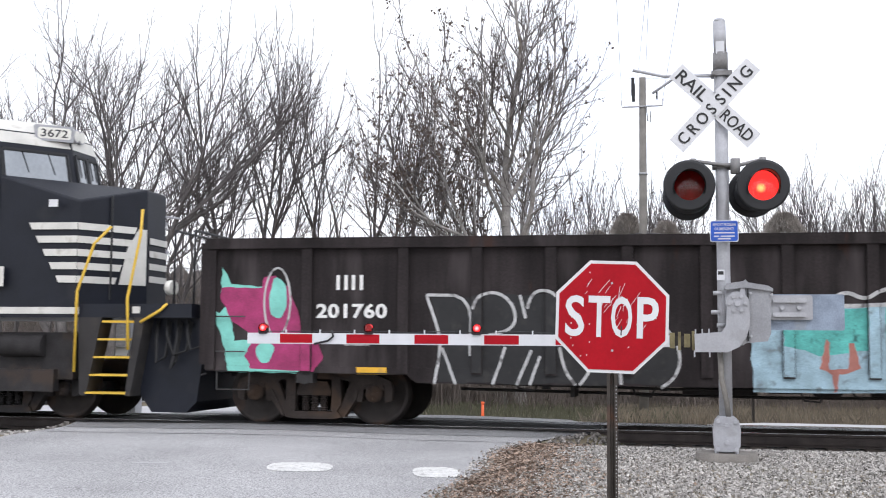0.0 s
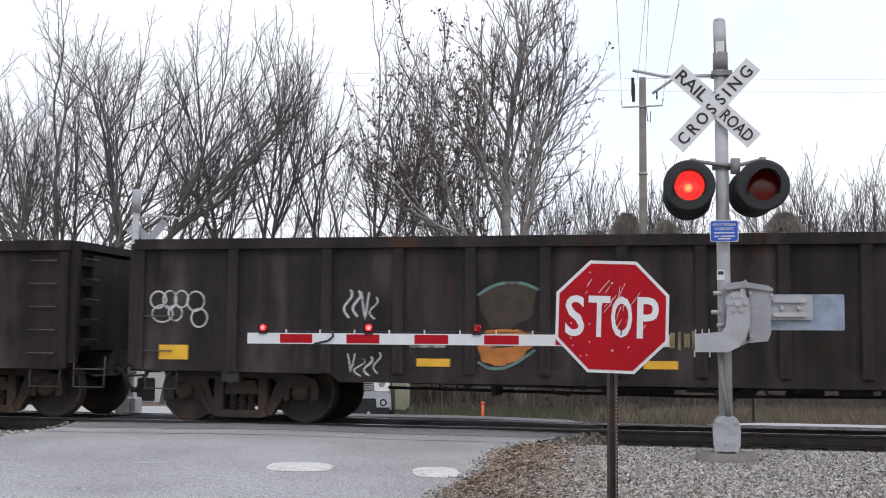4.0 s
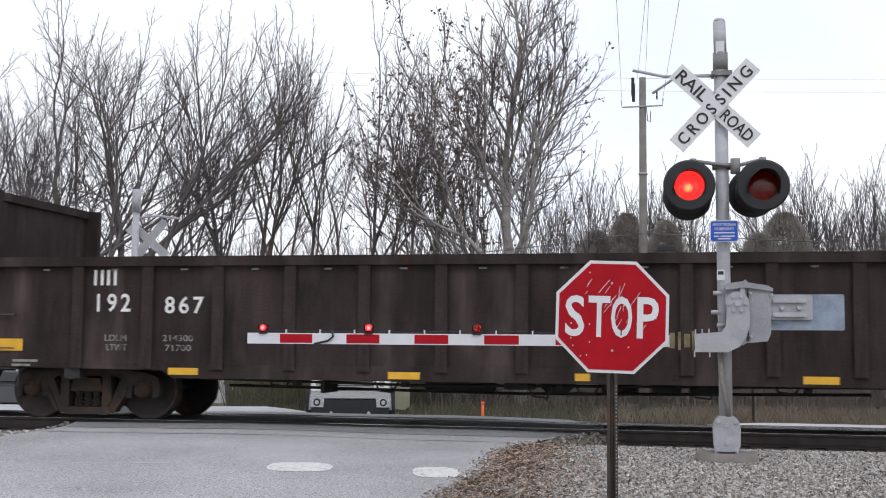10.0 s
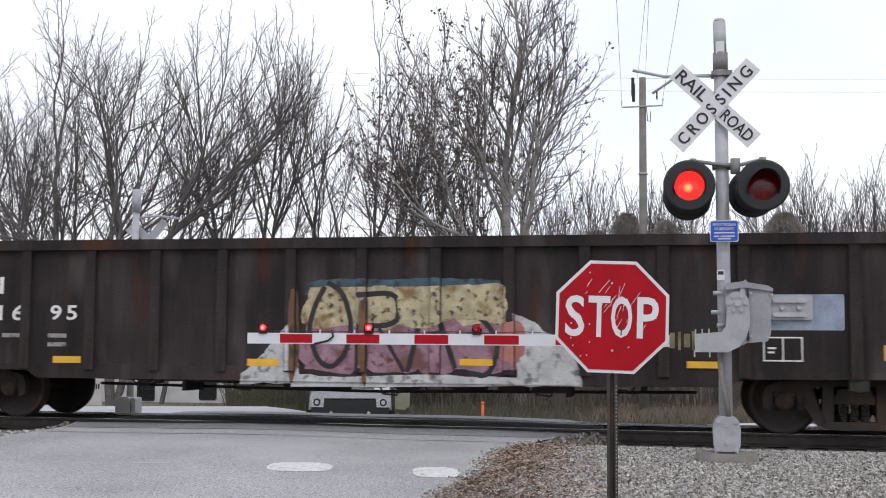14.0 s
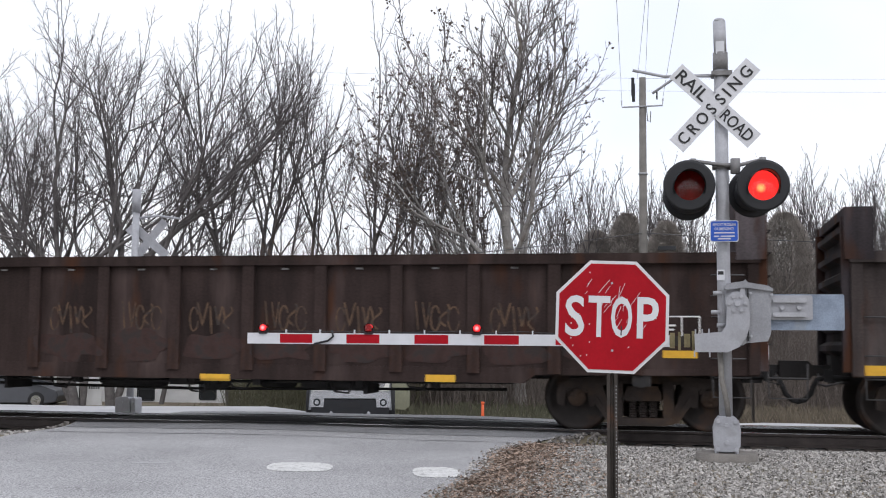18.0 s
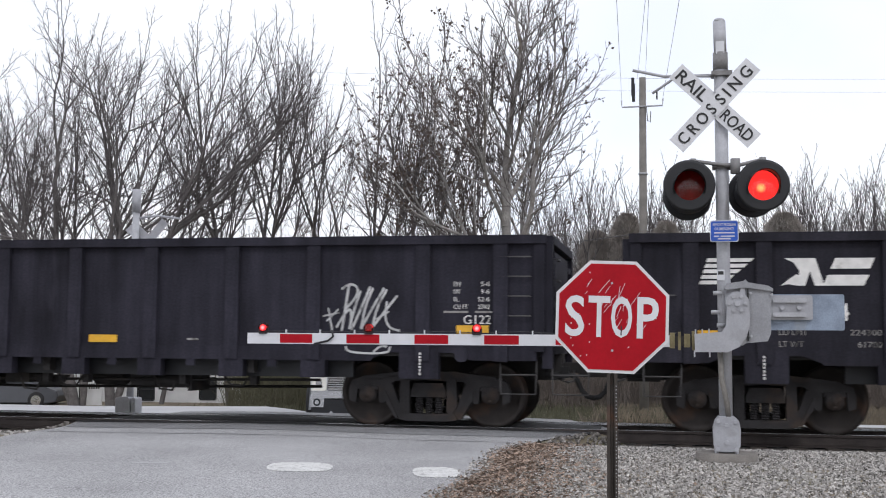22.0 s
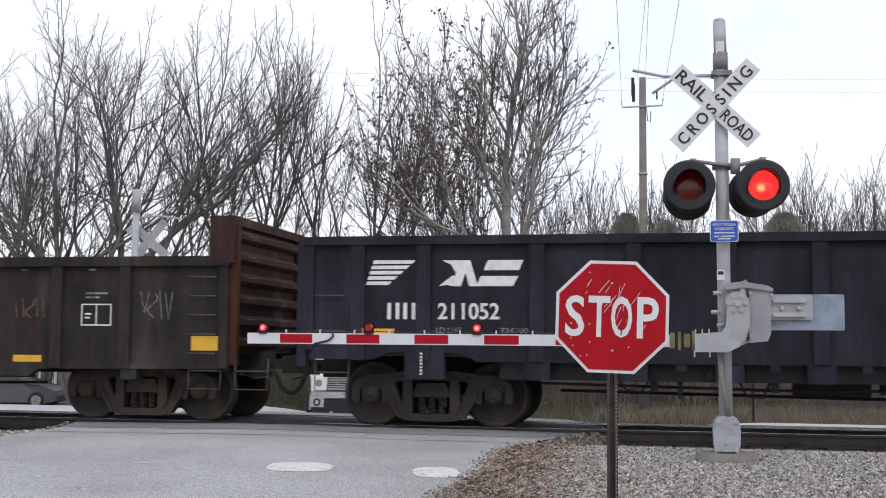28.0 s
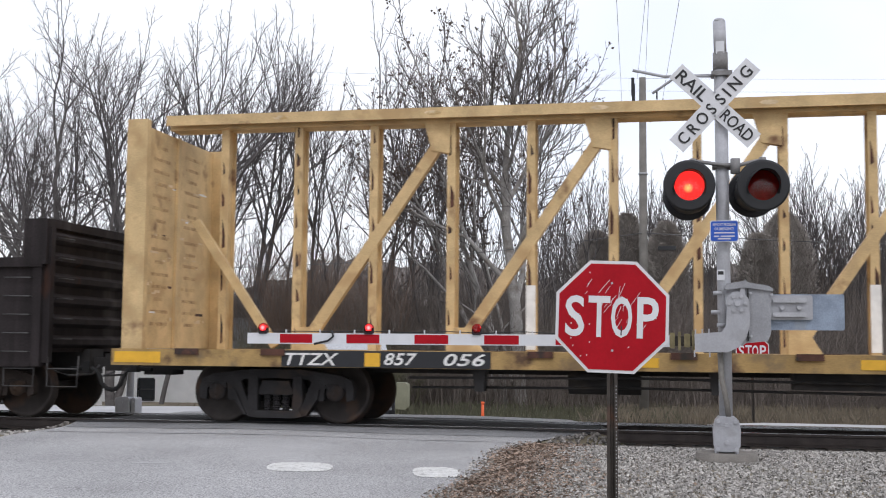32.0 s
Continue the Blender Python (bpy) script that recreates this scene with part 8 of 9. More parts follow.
for x in (1.0, 2.3, 6.1, 8.0, 9.6, 11.3, 13.0, 15, 17):
    bm = bmesh.new()
    box(bm, x, x + 0.35, -1.6, -1.56, 0.99, 1.08)
    part("winch", bm, M["rusty"], flatcar, "rusty lashing winch")
bogie(flatcar, 2.35, 1.8)
bogie(flatcar, FL - 2.35, 1.8)
coupler(flatcar, 0.0, -1)
coupler(flatcar, FL, 1)
train.append((flatcar, 288.98))


# ================= trees, brush and what lies beyond the track =================
def tubes(segs, sides):
    """Tapered tubes for many branch pieces at once; segs: rows of start, end and the two radii."""
    a = np.array(segs, float)
    p, q, r0, r1 = a[:, 0:3], a[:, 3:6], a[:, 6], a[:, 7]
    d = q - p
    d /= np.linalg.norm(d, axis=1, keepdims=True) + 1e-9
    ref = np.where(np.abs(d[:, 2:3]) < 0.9, np.array([[0, 0, 1.0]]), np.array([[1.0, 0, 0]]))
    u = np.cross(d, ref)
    u /= np.linalg.norm(u, axis=1, keepdims=True)
    v = np.cross(d, u)
    n = len(a)
    rings = []
    for base, rad in ((p, r0), (q, r1)):
        for k in range(sides):
            t = math.tau * k / sides
            rings.append(base + (u * math.cos(t) + v * math.sin(t)) * rad[:, None])
    verts = np.stack(rings, 1).reshape(-1, 3)
    first = np.arange(n)[:, None] * (2 * sides)
    faces = []
    for k in range(sides):
        j = (k + 1) % sides
        faces.append(first + np.array([[k, j, sides + j, sides + k]]))
    return verts, np.concatenate(faces)


def tube_mesh(name, segs, sides):
    verts, faces = tubes(segs, sides)
    me = bpy.data.meshes.new(name)
    me.vertices.add(len(verts))
    me.vertices.foreach_set("co", verts.ravel())
    me.loops.add(faces.size)
    me.loops.foreach_set("vertex_index", faces.ravel().astype(np.int32))
    me.polygons.add(len(faces))
    me.polygons.foreach_set("loop_start", np.arange(0, faces.size, 4, dtype=np.int32))
    me.polygons.foreach_set("use_smooth", np.ones(len(faces), dtype=bool))
    me.update(calc_edges=True)
    me.validate()
    return me


def grow(out, tips, rng, p, d, r0, height, habit):
    """One stem and all that forks from it: at each fork the thicker arm bends a little away and the thinner one leans out, and both turn up to the light."""
    fine, e = habit["thin"], 2.3
    segs, ends = [], []
    stack = [(Vector((0, 0, 0)), Vector(d), r0, rng.uniform(0, 6.28), 0.0, 0)]
    while stack:
        p0, d0, r, az, run, depth = stack.pop()
        since = 0.0
        while r > fine:
            k = r / r0
            step = 0.1 * k ** habit["short"] * rng.uniform(0.75, 1.25)
            w = habit["wander"] * (1.6 - 0.9 * k)
            d0 = Vector((d0.x + rng.gauss(0, w), d0.y + rng.gauss(0, w), d0.z + rng.gauss(0, w) + habit["rise"] * (1 - 0.6 * k))).normalized()
            p1 = p0 + d0 * step
            run += step
            share = rng.uniform(*habit["small"]) if rng.random() < habit["lateral"] else rng.uniform(0.62, 0.95)
            if depth == 0 and k > habit["leader"]:
                share = rng.uniform(0.4, 0.66)
            share = max(share, min(0.92, rng.uniform(1.15, 1.7) * fine / r))
            forks = run > habit["bare"] if depth == 0 else since > habit["gap"] * k or k < 0.12
            since += step
            thick = r * (1 / (1 + share ** e)) ** (1 / e) if forks else r * 0.985
            segs.append((p0, p1, r, max(thick, fine * 0.8)))
            if forks:
                az += 2.4 + rng.uniform(-0.6, 0.6)
                u = d0.orthogonal().normalized()
                side = u * math.cos(az) + d0.cross(u) * math.sin(az)
                side.y *= 0.8
                lean = radians(rng.gauss(habit["lean"], habit["loose"])) * (1.5 - 0.8 * share)
                back = lean * 0.42 * share
                kd = (d0 * math.cos(lean) + side * math.sin(lean)).normalized()
                if kd.z < -0.1:
                    kd.z *= -0.4
                stack.append((p1.copy(), kd, thick * share, az + 1.1, run, depth + 1))
                d0 = (d0 * math.cos(back) - side * math.sin(back)).normalized()
            p0, r = p1, thick
        ends.append(p0)
    k = height / sorted(q.z for q in ends)[int(len(ends) * 0.994)]
    for a, b, ra, rb in segs:
        out[0 if ra > 0.028 else 1].append((*(p + a * k), *(p + b * k), ra + habit["stiff"], rb + habit["stiff"]))
    tips += [p + q * k for q in ends]


UPRIGHT = dict(thin=0.0042, stiff=0.0021, small=(0.2, 0.54), short=0.44, wander=0.045, rise=0.06, lateral=0.67, bare=0.8, gap=0.28, lean=26, loose=7, stout=0.79, leader=0.88)
SPREAD = dict(UPRIGHT, bare=0.45, lean=31, loose=8, rise=0.042, wander=0.052, stout=0.9, lateral=0.66, leader=2.0)
SYCAMORE = dict(UPRIGHT, thin=0.0046, stiff=0.003, small=(0.28, 0.58), bare=0.4, gap=0.22, lean=31, loose=8, rise=0.06, wander=0.05, lateral=0.62, stout=0.95, leader=0.55)
SHRUBBY = dict(UPRIGHT, thin=0.005, stiff=0.003, bare=0.35, gap=0.22, lean=24, loose=8, rise=0.06, wander=0.05, stout=0.9, leader=2.0)


def bare_tree(x, y, seed, label, habit, stems, pale=False, leaves=0, group="bare winter trees", name="tree", category="bare tree"):
    """stems: rows of height, foot radius and lean to the side and away."""
    rng = random.Random(seed)
    out, tips = [[], []], []
    z = ground_z(x, y) - 0.05
    for i, (h, r, lx, ly) in enumerate(stems):
        off = Vector((0.9 * r * i * (1 if lx > 0 else -1), 0.3 * r * i, z))
        grow(out, tips, rng, off, Vector((lx, ly, 1)).normalized(), r * habit["stout"], h, habit)
    t = root(name, label, category, group, (x, y, 0))
    put("trunk", tube_mesh("trunk", out[0], 7), M["bark_pale" if pale else "bark"], t, "pale mottled trunk and limbs" if pale else "grey-brown trunk and limbs")
    put("crown", tube_mesh("crown", out[1], 3), M["twig_pale" if pale else "twig"], t, "fine bare twigs")
    if leaves:
        outer = [q for q in tips if q.x < -1.2 or q.x > 2.2]
        verts, faces = [], []
        n = 0
        while n < leaves:
            tip = rng.choice(outer if rng.random() < 0.8 else tips)
            for _ in range(rng.randint(1, 4)):
                p = tip + Vector((rng.gauss(0, 0.09), rng.gauss(0, 0.09), rng.gauss(-0.1, 0.09)))
                a, s = rng.uniform(0, 6.28), rng.uniform(0.05, 0.1)
                u = Vector((math.cos(a), math.sin(a), rng.uniform(-0.5, 0.5))) * s
                w = Vector((rng.uniform(-0.5, 0.5), rng.uniform(-0.5, 0.5), -1)).normalized() * s
                verts += [p - u, p + w * 0.9, p + u * 0.7, p - w * 0.5]
                faces.append((4 * n, 4 * n + 1, 4 * n + 2, 4 * n + 3))
                n += 1
        cloud("dead_leaves", verts, faces, M["leaf_dark"], t, "last brown leaves")
    return t


M["leaf_dark"] = surf("withered_leaves", (0.1, 0.075, 0.062), 0.85, var=0.4, scale=5, fine=60, bump=0.1)
GREY = "tall bare grey-brown tree at the wood's edge"
# x, y, habit, stems
GREY_TREES = (
    (-22.1, 23.0, SPREAD, ((14.2, 0.21, -0.26, 0.05), (14.0, 0.15, -0.5, 0.1), (13.2, 0.13, 0.12, -0.05))),
    (-20.9, 23.4, SPREAD, ((14.9, 0.21, -0.04, 0.0), (14.2, 0.16, 0.26, 0.1))),
    (-25.2, 26.0, SPREAD, ((14.0, 0.16, -0.12, 0.0), (12.5, 0.12, 0.2, 0.0))),
    (-28.6, 28.5, SPREAD, ((14.2, 0.15, -0.05, 0.0), (13.2, 0.12, 0.25, 0.0))),
    (-20.3, 26.5, SPREAD, ((12.6, 0.11, 0.1, 0.0),)),
    (-17.55, 26.8, UPRIGHT, ((15.4, 0.17, -0.1, 0.0),)),
    (-17.55, 29.0, UPRIGHT, ((15.2, 0.145, -0.02, 0.0), (13.4, 0.09, -0.26, 0.0))),
    (-18.1, 29.8, UPRIGHT, ((15.7, 0.165, 0.13, 0.0),)),
    (-17.1, 31.0, UPRIGHT, ((13.8, 0.09, -0.02, 0.0),)),
    (-15.6, 31.0, UPRIGHT, ((14.3, 0.12, 0.02, 0.0), (12.5, 0.08, 0.3, 0.0))),
    (-13.75, 31.0, UPRIGHT, ((15.5, 0.14, 0.02, 0.0), (14.6, 0.08, -0.2, 0.0))),
    (-13.6, 32.6, UPRIGHT, ((14.8, 0.12, 0.13, 0.0), (13.0, 0.08, 0.22, 0.0))),
    (-9.9, 31.0, UPRIGHT, ((14.3, 0.11, -0.03, 0.0), (12.0, 0.08, -0.22, 0.0))),
    (-11.6, 34.0, UPRIGHT, ((15.0, 0.1, 0.0, 0.0), (12.0, 0.08, 0.2, 0.0))),
    (-8.3, 34.0, UPRIGHT, ((12.2, 0.09, 0.04, 0.0), (11.4, 0.08, -0.15, 0.0))),
    (-24.0, 36.0, UPRIGHT, ((12.6, 0.1, 0.0, 0.0),)),
    (-4.6, 33.5, UPRIGHT, ((10.8, 0.08, 0.08, 0.0), (10.0, 0.07, -0.12, 0.0))),
)
for i, (x, y, habit, stems) in enumerate(GREY_TREES):
    bare_tree(x, y, 20 + i, GREY, habit, [(h * 1.05, *rest) for h, *rest in stems])
bare_tree(-5.95, 27.0, 27, "big pale sycamore with a few brown leaves remaining", SYCAMORE, ((18.4, 0.27, -0.1, 0.0), (11.0, 0.08, -0.3, 0.1)), True, 1100)
bare_tree(-6.7, 28.2, 9, "pale sycamore leaning out with brown leaves", SYCAMORE, ((15.6, 0.14, -0.2, 0.0), (13.0, 0.11, -0.42, 0.1)), True, 1700)
LOW = "low bare brushy tree behind the field"
low_rng = random.Random(63)
for i, (x, y, h) in enumerate(((-5.4, 41.0, 10.0), (-3.5, 44.0, 12.2), (-3.0, 42.0, 11.5), (-2.4, 43.0, 13.0), (-1.7, 42.4, 12.2), (-1.0, 44.5, 13.2), (0.2, 46.0, 12.0), (2.6, 45.0, 11.4), (4.4, 46.5, 11.8), (5.8, 44.6, 13.2), (7.0, 45.0, 12.4), (7.9, 46.0, 12.6), (8.9, 45.0, 13.2), (10.0, 46.0, 13.4), (10.9, 45.0, 12.8), (11.8, 45.0, 13.2))):
    stems = [(h * low_rng.uniform(0.66, 1.0), low_rng.uniform(0.06, 0.09), low_rng.gauss(0, 0.2), low_rng.gauss(0, 0.12)) for _ in range(7)]
    bare_tree(x, y, 70 + i, LOW, SHRUBBY, stems, group="brushy trees")
for i in range(18):
    h = low_rng.uniform(8.0, 11.5)
    stems = [(h * low_rng.uniform(0.75, 1.0), 0.055, low_rng.gauss(0, 0.18), low_rng.gauss(0, 0.12)) for _ in range(3)]
    bare_tree(-31.0 + 1.55 * i + low_rng.uniform(-0.6, 0.6), low_rng.uniform(36, 46), 300 + i, LOW, SHRUBBY, stems, group="brushy trees")


def cedar(x, y, height, wide, seed):
    """A dense rounded evergreen: a trunk with many small clumps of foliage."""
    rng = np.random.default_rng(seed)
    t = root("evergreen_tree", "dense rounded grey-brown evergreen", "evergreen tree", "rounded evergreens", (x, y, ground_z(x, y)))
    bm = bmesh.new()
    cyl(bm, (0, 0, -0.1), (0, 0, height * 0.7), 0.12, 8, 0.04)
    part("trunk", bm, M["bark"], t)
    segs = []
    for i in range(13000):
        a, h = rng.uniform(0, 6.28), rng.random() ** 0.7
        prof = math.sqrt(max(0.02, 1 - (max(0.0, h - 0.55) / 0.45) ** 2))
        r = wide * prof * (0.85 + 0.2 * noise.noise((2 * math.cos(a), 2 * math.sin(a), 3 * h + seed))) * rng.uniform(0.5, 1.0)
        p = np.array((r * math.cos(a), r * math.sin(a), 0.4 + h * (height - 0.5)))
        d = np.array((math.cos(a), math.sin(a), 0.9)) + rng.normal(0, 0.5, 3)
        q = p + d / np.linalg.norm(d) * rng.uniform(0.12, 0.27)
        segs.append((*p, *q, 0.016, 0.009))
    put("crown", tube_mesh("crown", segs, 3), M["cedar"], t, "dense fine foliage")


M["cedar"] = surf("dull_evergreen", (0.31, 0.28, 0.255), 0.95, var=0.25, scale=1.5, fine=20, bump=0.0)
for x, y, height, wide, seed in ((-2.5, 38.3, 8.85, 1.35, 3), (-3.9, 38.0, 8.0, 1.3, 6), (-0.65, 38.0, 8.4, 1.3, 5), (-1.6, 39.5, 7.6, 1.5, 7), (4.75, 39.6, 8.95, 1.75, 4), (3.5, 39.0, 7.9, 1.2, 8)):
    cedar(x, y, height, wide, seed)


M["red_brush"] = surf("red_brown_saplings", (0.15, 0.105, 0.08), 0.95, var=0.3, scale=0.8, fine=25, bump=0.0)


def thicket(name, n, spots, low, high, material, label, seed, side_shoots=7, r0=0.016):
    """Saplings and brambles too many to count."""
    rng = random.Random(seed)
    segs = []
    for i in range(n):
        x, y = spots(rng)
        h = rng.uniform(low, high)
        p = Vector((x, y, ground_z(x, y) - 0.03))
        d = Vector((rng.gauss(0, 0.16), rng.gauss(0, 0.16), 1)).normalized()
        r = r0 * rng.uniform(0.6, 1.5)
        for k in range(5):
            d = (d + Vector((rng.gauss(0, 0.1), rng.gauss(0, 0.1), 0.05))).normalized()
            q = p + d * (h / 5)
            segs.append((*p, *q, r * (1 - 0.15 * k), r * (0.85 - 0.15 * k)))
            for _ in range(side_shoots // 4 + (rng.random() < (side_shoots % 4) / 4)):
                e = (d * 0.8 + Vector((rng.gauss(0, 0.6), rng.gauss(0, 0.6), 0.15))).normalized()
                s = p.lerp(q, rng.random())
                l1 = h * rng.uniform(0.08, 0.24)
                m = s + e * l1
                segs.append((*s, *m, r * 0.5, r * 0.35))
                e = (e + Vector((rng.gauss(0, 0.35), rng.gauss(0, 0.35), 0.3))).normalized()
                segs.append((*m, *(m + e * l1 * 0.8), r * 0.35, r * 0.25))
            p = q
    ob = put(name, tube_mesh(name, segs, 3), material)
    return tagged(ob, label, "undergrowth", "", "stuff")


thicket("brushwood", 700, lambda g: (g.uniform(-34, -13), g.uniform(34, 60)), 2.5, 6.0, M["brush"], "grey-brown tangle of saplings under the trees", 71, 6, 0.016)
thicket("brushwood", 1900, lambda g: (g.uniform(-13, 22), g.uniform(36, 60)), 3.5, 8.0, M["brush"], "grey-brown tangle of saplings under the trees", 77, 6, 0.02)
thicket("brushwood", 1300, lambda g: (g.uniform(-13.5, 1.0), g.uniform(24, 36)), 1.6, 4.5, M["brush"], "grey-brown tangle of saplings under the trees", 72, 8, 0.014)
thicket("brushwood", 1700, lambda g: (g.uniform(-2.0, 14.0), g.uniform(25, 40)), 1.2, 4.6, M["brush"], "grey-brown tangle of saplings behind the field", 73, 6, 0.014)
thicket("brushwood", 900, lambda g: (g.uniform(-34, -18), g.uniform(29.5, 40)), 2.5, 6.0, M["brush"], "grey-brown tangle of saplings behind the house", 74, 8, 0.016)
thicket("brushwood", 1500, lambda g: (g.uniform(-20.0, -8.5), g.uniform(29, 37)), 2.0, 5.2, M["brush"], "dense grey-brown tangle of saplings under the trees", 78, 7, 0.014)
thicket("brushwood", 420, lambda g: (g.uniform(-16.8, -11.0), g.uniform(26.0, 29.0)), 3.4, 6.6, M["red_brush"], "dense upright red-brown saplings", 76, 5, 0.012)
def by_house(g):
    """Beside the house, clear of its windows."""
    y = g.uniform(19.0, 26.0)
    return g.uniform(-0.398 * (y + 17.47), -9.5), y


thicket("green_brush", 620, by_house, 0.8, 2.6, M["green_brush"] if "green_brush" in M else M["green"], "low winter-green brush beside the side road", 75, 9, 0.014)


def blades(name, n, spots, low, high, material, label, seed):
    rng = random.Random(seed)
    verts, faces = [], []
    for i in range(n):
        x, y = spots(rng)
        z, h, a = ground_z(x, y) - 0.01, rng.uniform(low, high), rng.uniform(0, 6.28)
        w = rng.uniform(0.006, 0.014)
        dx, dy = rng.gauss(0, 0.25) * h, rng.gauss(0, 0.25) * h
        c, s = math.cos(a) * w, math.sin(a) * w
        verts += [(x - c, y - s, z), (x + c, y + s, z), (x + dx * 0.4 + c * 0.6, y + dy * 0.4 + s * 0.6, z + h * 0.6), (x + dx, y + dy, z + h)]
        faces.append((4 * i, 4 * i + 1, 4 * i + 2, 4 * i + 3))
    return tagged(cloud(name, verts, faces, material), label, "grass", "", "stuff")


blades("dry_grass", 14000, lambda g: (g.uniform(-2.5, 12.0), g.uniform(12.5, 27.0)), 0.15, 0.55, M["grass"], "tan dead grass in the field beyond the track", 81)
blades("dry_grass", 7000, lambda g: (g.uniform(-14.0, 0.0), g.uniform(13.0, 27.0)), 0.12, 0.5, M["green"], "dull green weeds beyond the side road", 82)
blades("dry_grass", 5000, lambda g: (g.uniform(0.6, 9.0), g.uniform(6.0, 13.0)), 0.05, 0.2, M["grass"], "short tan grass beside the track", 83)

# a distant wooded bank closes the view
far_v, far_f = [], []
FN = 640
far_rng = random.Random(17)
for i in range(FN + 1):
    a = radians(-20 + 220 * i / FN)
    r = 95 + 12 * noise.noise((i * 0.05, 0, 3))
    x, y = -4 + r * math.cos(a) * 1.6, 0 + r * math.sin(a)
    top = 8.6 + 2.6 * noise.noise((i * 0.09, 2, 0)) + 1.6 * noise.noise((i * 0.42, 7, 0)) + far_rng.uniform(-0.5, 0.6)
    far_v += [(x, y, -2.5), (x, y, 2.0 + 0.4 * noise.noise((i * 0.15, 0, 9))), (x * 1.03, y * 1.03, top)]
for i in range(FN):
    for k in range(2):
        far_f.append((3 * i + k, 3 * i + 3 + k, 3 * i + 4 + k, 3 * i + 1 + k))
tagged(cloud("backdrop", far_v, far_f, M["far"], None, "", True), "dark grey-brown far woods", "far woods", "", "structure")


# --- utility pole and wires
pole = root("utility_pole", "weathered wooden utility pole with a steel cross arm", "utility pole", "", (-1.15, 19.9, 0))
bm = bmesh.new()
cyl(bm, (0, 0, -1.3), (0.0, 0, 9.72), 0.15, 14, 0.105)
part("shaft", bm, M["pole"], pole, "grey weathered shaft")
bm = bmesh.new()
pipe(bm, [(-0.66, -0.1, 8.98), (-0.64, -0.12, 8.76), (0.62, -0.12, 8.78), (0.64, -0.12, 9.0)], 0.025, 6)
part("cross_arm", bm, M["galv"], pole, "thin grey steel cross arm")
for x, z in ((-0.3, 9.35), (-0.28, 9.15), (0.45, 9.2)):
    bm = bmesh.new()
    cyl(bm, (x, -0.12, z - 0.22), (x, -0.12, z + 0.35 if x < 0 else z + 0.1), 0.05 if x < 0 else 0.025, 8)
    part("insulator", bm, M["black"], pole, "dark insulator")
bm = bmesh.new()
pipe(bm, [(0.12, -0.12, 8.75), (0.16, -0.15, 8.3), (0.24, -0.15, 8.25), (0.26, -0.14, 8.6)], 0.015, 5)
part("drop_loop", bm, M["wire"], pole)
bm = bmesh.new()
box(bm, 0.45, 1.0, -0.2, 0.0, 4.2, 4.32)
soften(bm, 0.02)
part("splice_box", bm, M["black"], pole, "black cable splice case")
bm = bmesh.new()
cyl(bm, (0, 0, 6.6), (0, 0, 6.66), 0.145, 14)
part("band", bm, M["galv"], pole)


def wire(p, q, sag, r, label, n=14):
    bm = bmesh.new()
    pts = []
    for k in range(n + 1):
        u = k / n
        v = Vector(p).lerp(Vector(q), u)
        v.z -= sag * 4 * u * (1 - u)
        pts.append(v)
    pipe(bm, pts, r, 5)
    return tagged(part("overhead_wire", bm, M["wire"]), label, "wire", "overhead wires")


def onward(p, q, k):
    return tuple(a + (b - a) * k for a, b in zip(p, q))


for a, b in (((-1.8, 19.8, 8.98), (-0.98, 1.2, 6.76)), ((-1.3, 19.8, 9.7), (-0.55, 2.39, 7.1)), ((-1.05, 19.8, 9.75), (-0.5, 2.4, 7.1)), ((-0.52, 19.8, 9.0), (0.01, 2.51, 7.05))):
    wire(a, onward(a, b, 1.5), 0.0, 0.0045, "thin dark overhead power wire", 4)
wire((-1.15, 19.8, 4.75), (-26.0, 15.2, 3.9), 0.75, 0.014, "sagging telephone cable across the field")
wire((-1.15, 19.8, 4.75), (13.0, 22.8, 4.5), 0.15, 0.014, "sagging telephone cable across the field")
for a, b in (((-30.0, 36.6, 15.3), (24.0, 47.7, 15.2)), ((-30.0, 36.6, 14.7), (24.0, 47.7, 14.5))):
    wire(a, b, 0.4, 0.005, "distant high wire behind the trees")

# --- the far crossing signal, seen from behind
far_sig = root("crossing_signal", "far crossing signal mast seen from behind", "crossing signal", "", (-10.45, 3.75, 0))
bm = bmesh.new()
cyl(bm, (0, 0, -0.45), (0.02, 0, 4.1), 0.068, 16)
part("mast", bm, M["galv"], far_sig)
for x0, x1, y0, top in ((-0.2, 0.08, -0.2, 0.12), (0.1, 0.18, -0.14, 0.11)):
    bm = bmesh.new()
    plate(bm, rounded(x0, x1, -0.42, top, 0.04), y0, 0.15)
    soften(bm, 0.015)
    base = part("junction_base", bm, M["alu"], far_sig, "grey cast junction base")
    for z in (-0.3, 0.02):
        bm = bmesh.new()
        cyl(bm, ((x0 + x1) / 2, y0 - 0.025, z), ((x0 + x1) / 2, y0 + 0.01, z), 0.022, 8)
        part("bolt", bm, M["galv"], base)
for ang in (50, -40):
    bm = bmesh.new()
    blade(bm, 0.26, 3.16, 0.1 + ang * 0.0002, 0.98, 0.17, ang)
    part("crossbuck_blade", bm, M["galv"], far_sig, "bare metal back of a crossbuck blade")
bm = bmesh.new()
pipe(bm, [(0.0, 0.0, 3.58), (0.45, 0.02, 3.63), (0.95, 0.0, 3.56)], 0.022, 8)
part("bracket_arm", bm, M["galv"], far_sig)
bm = bmesh.new()
cyl(bm, (0.02, 0, 3.7), (0.02, 0, 4.15), 0.085, 14)
part("bell", bm, M["galv"], far_sig)
bm = bmesh.new()
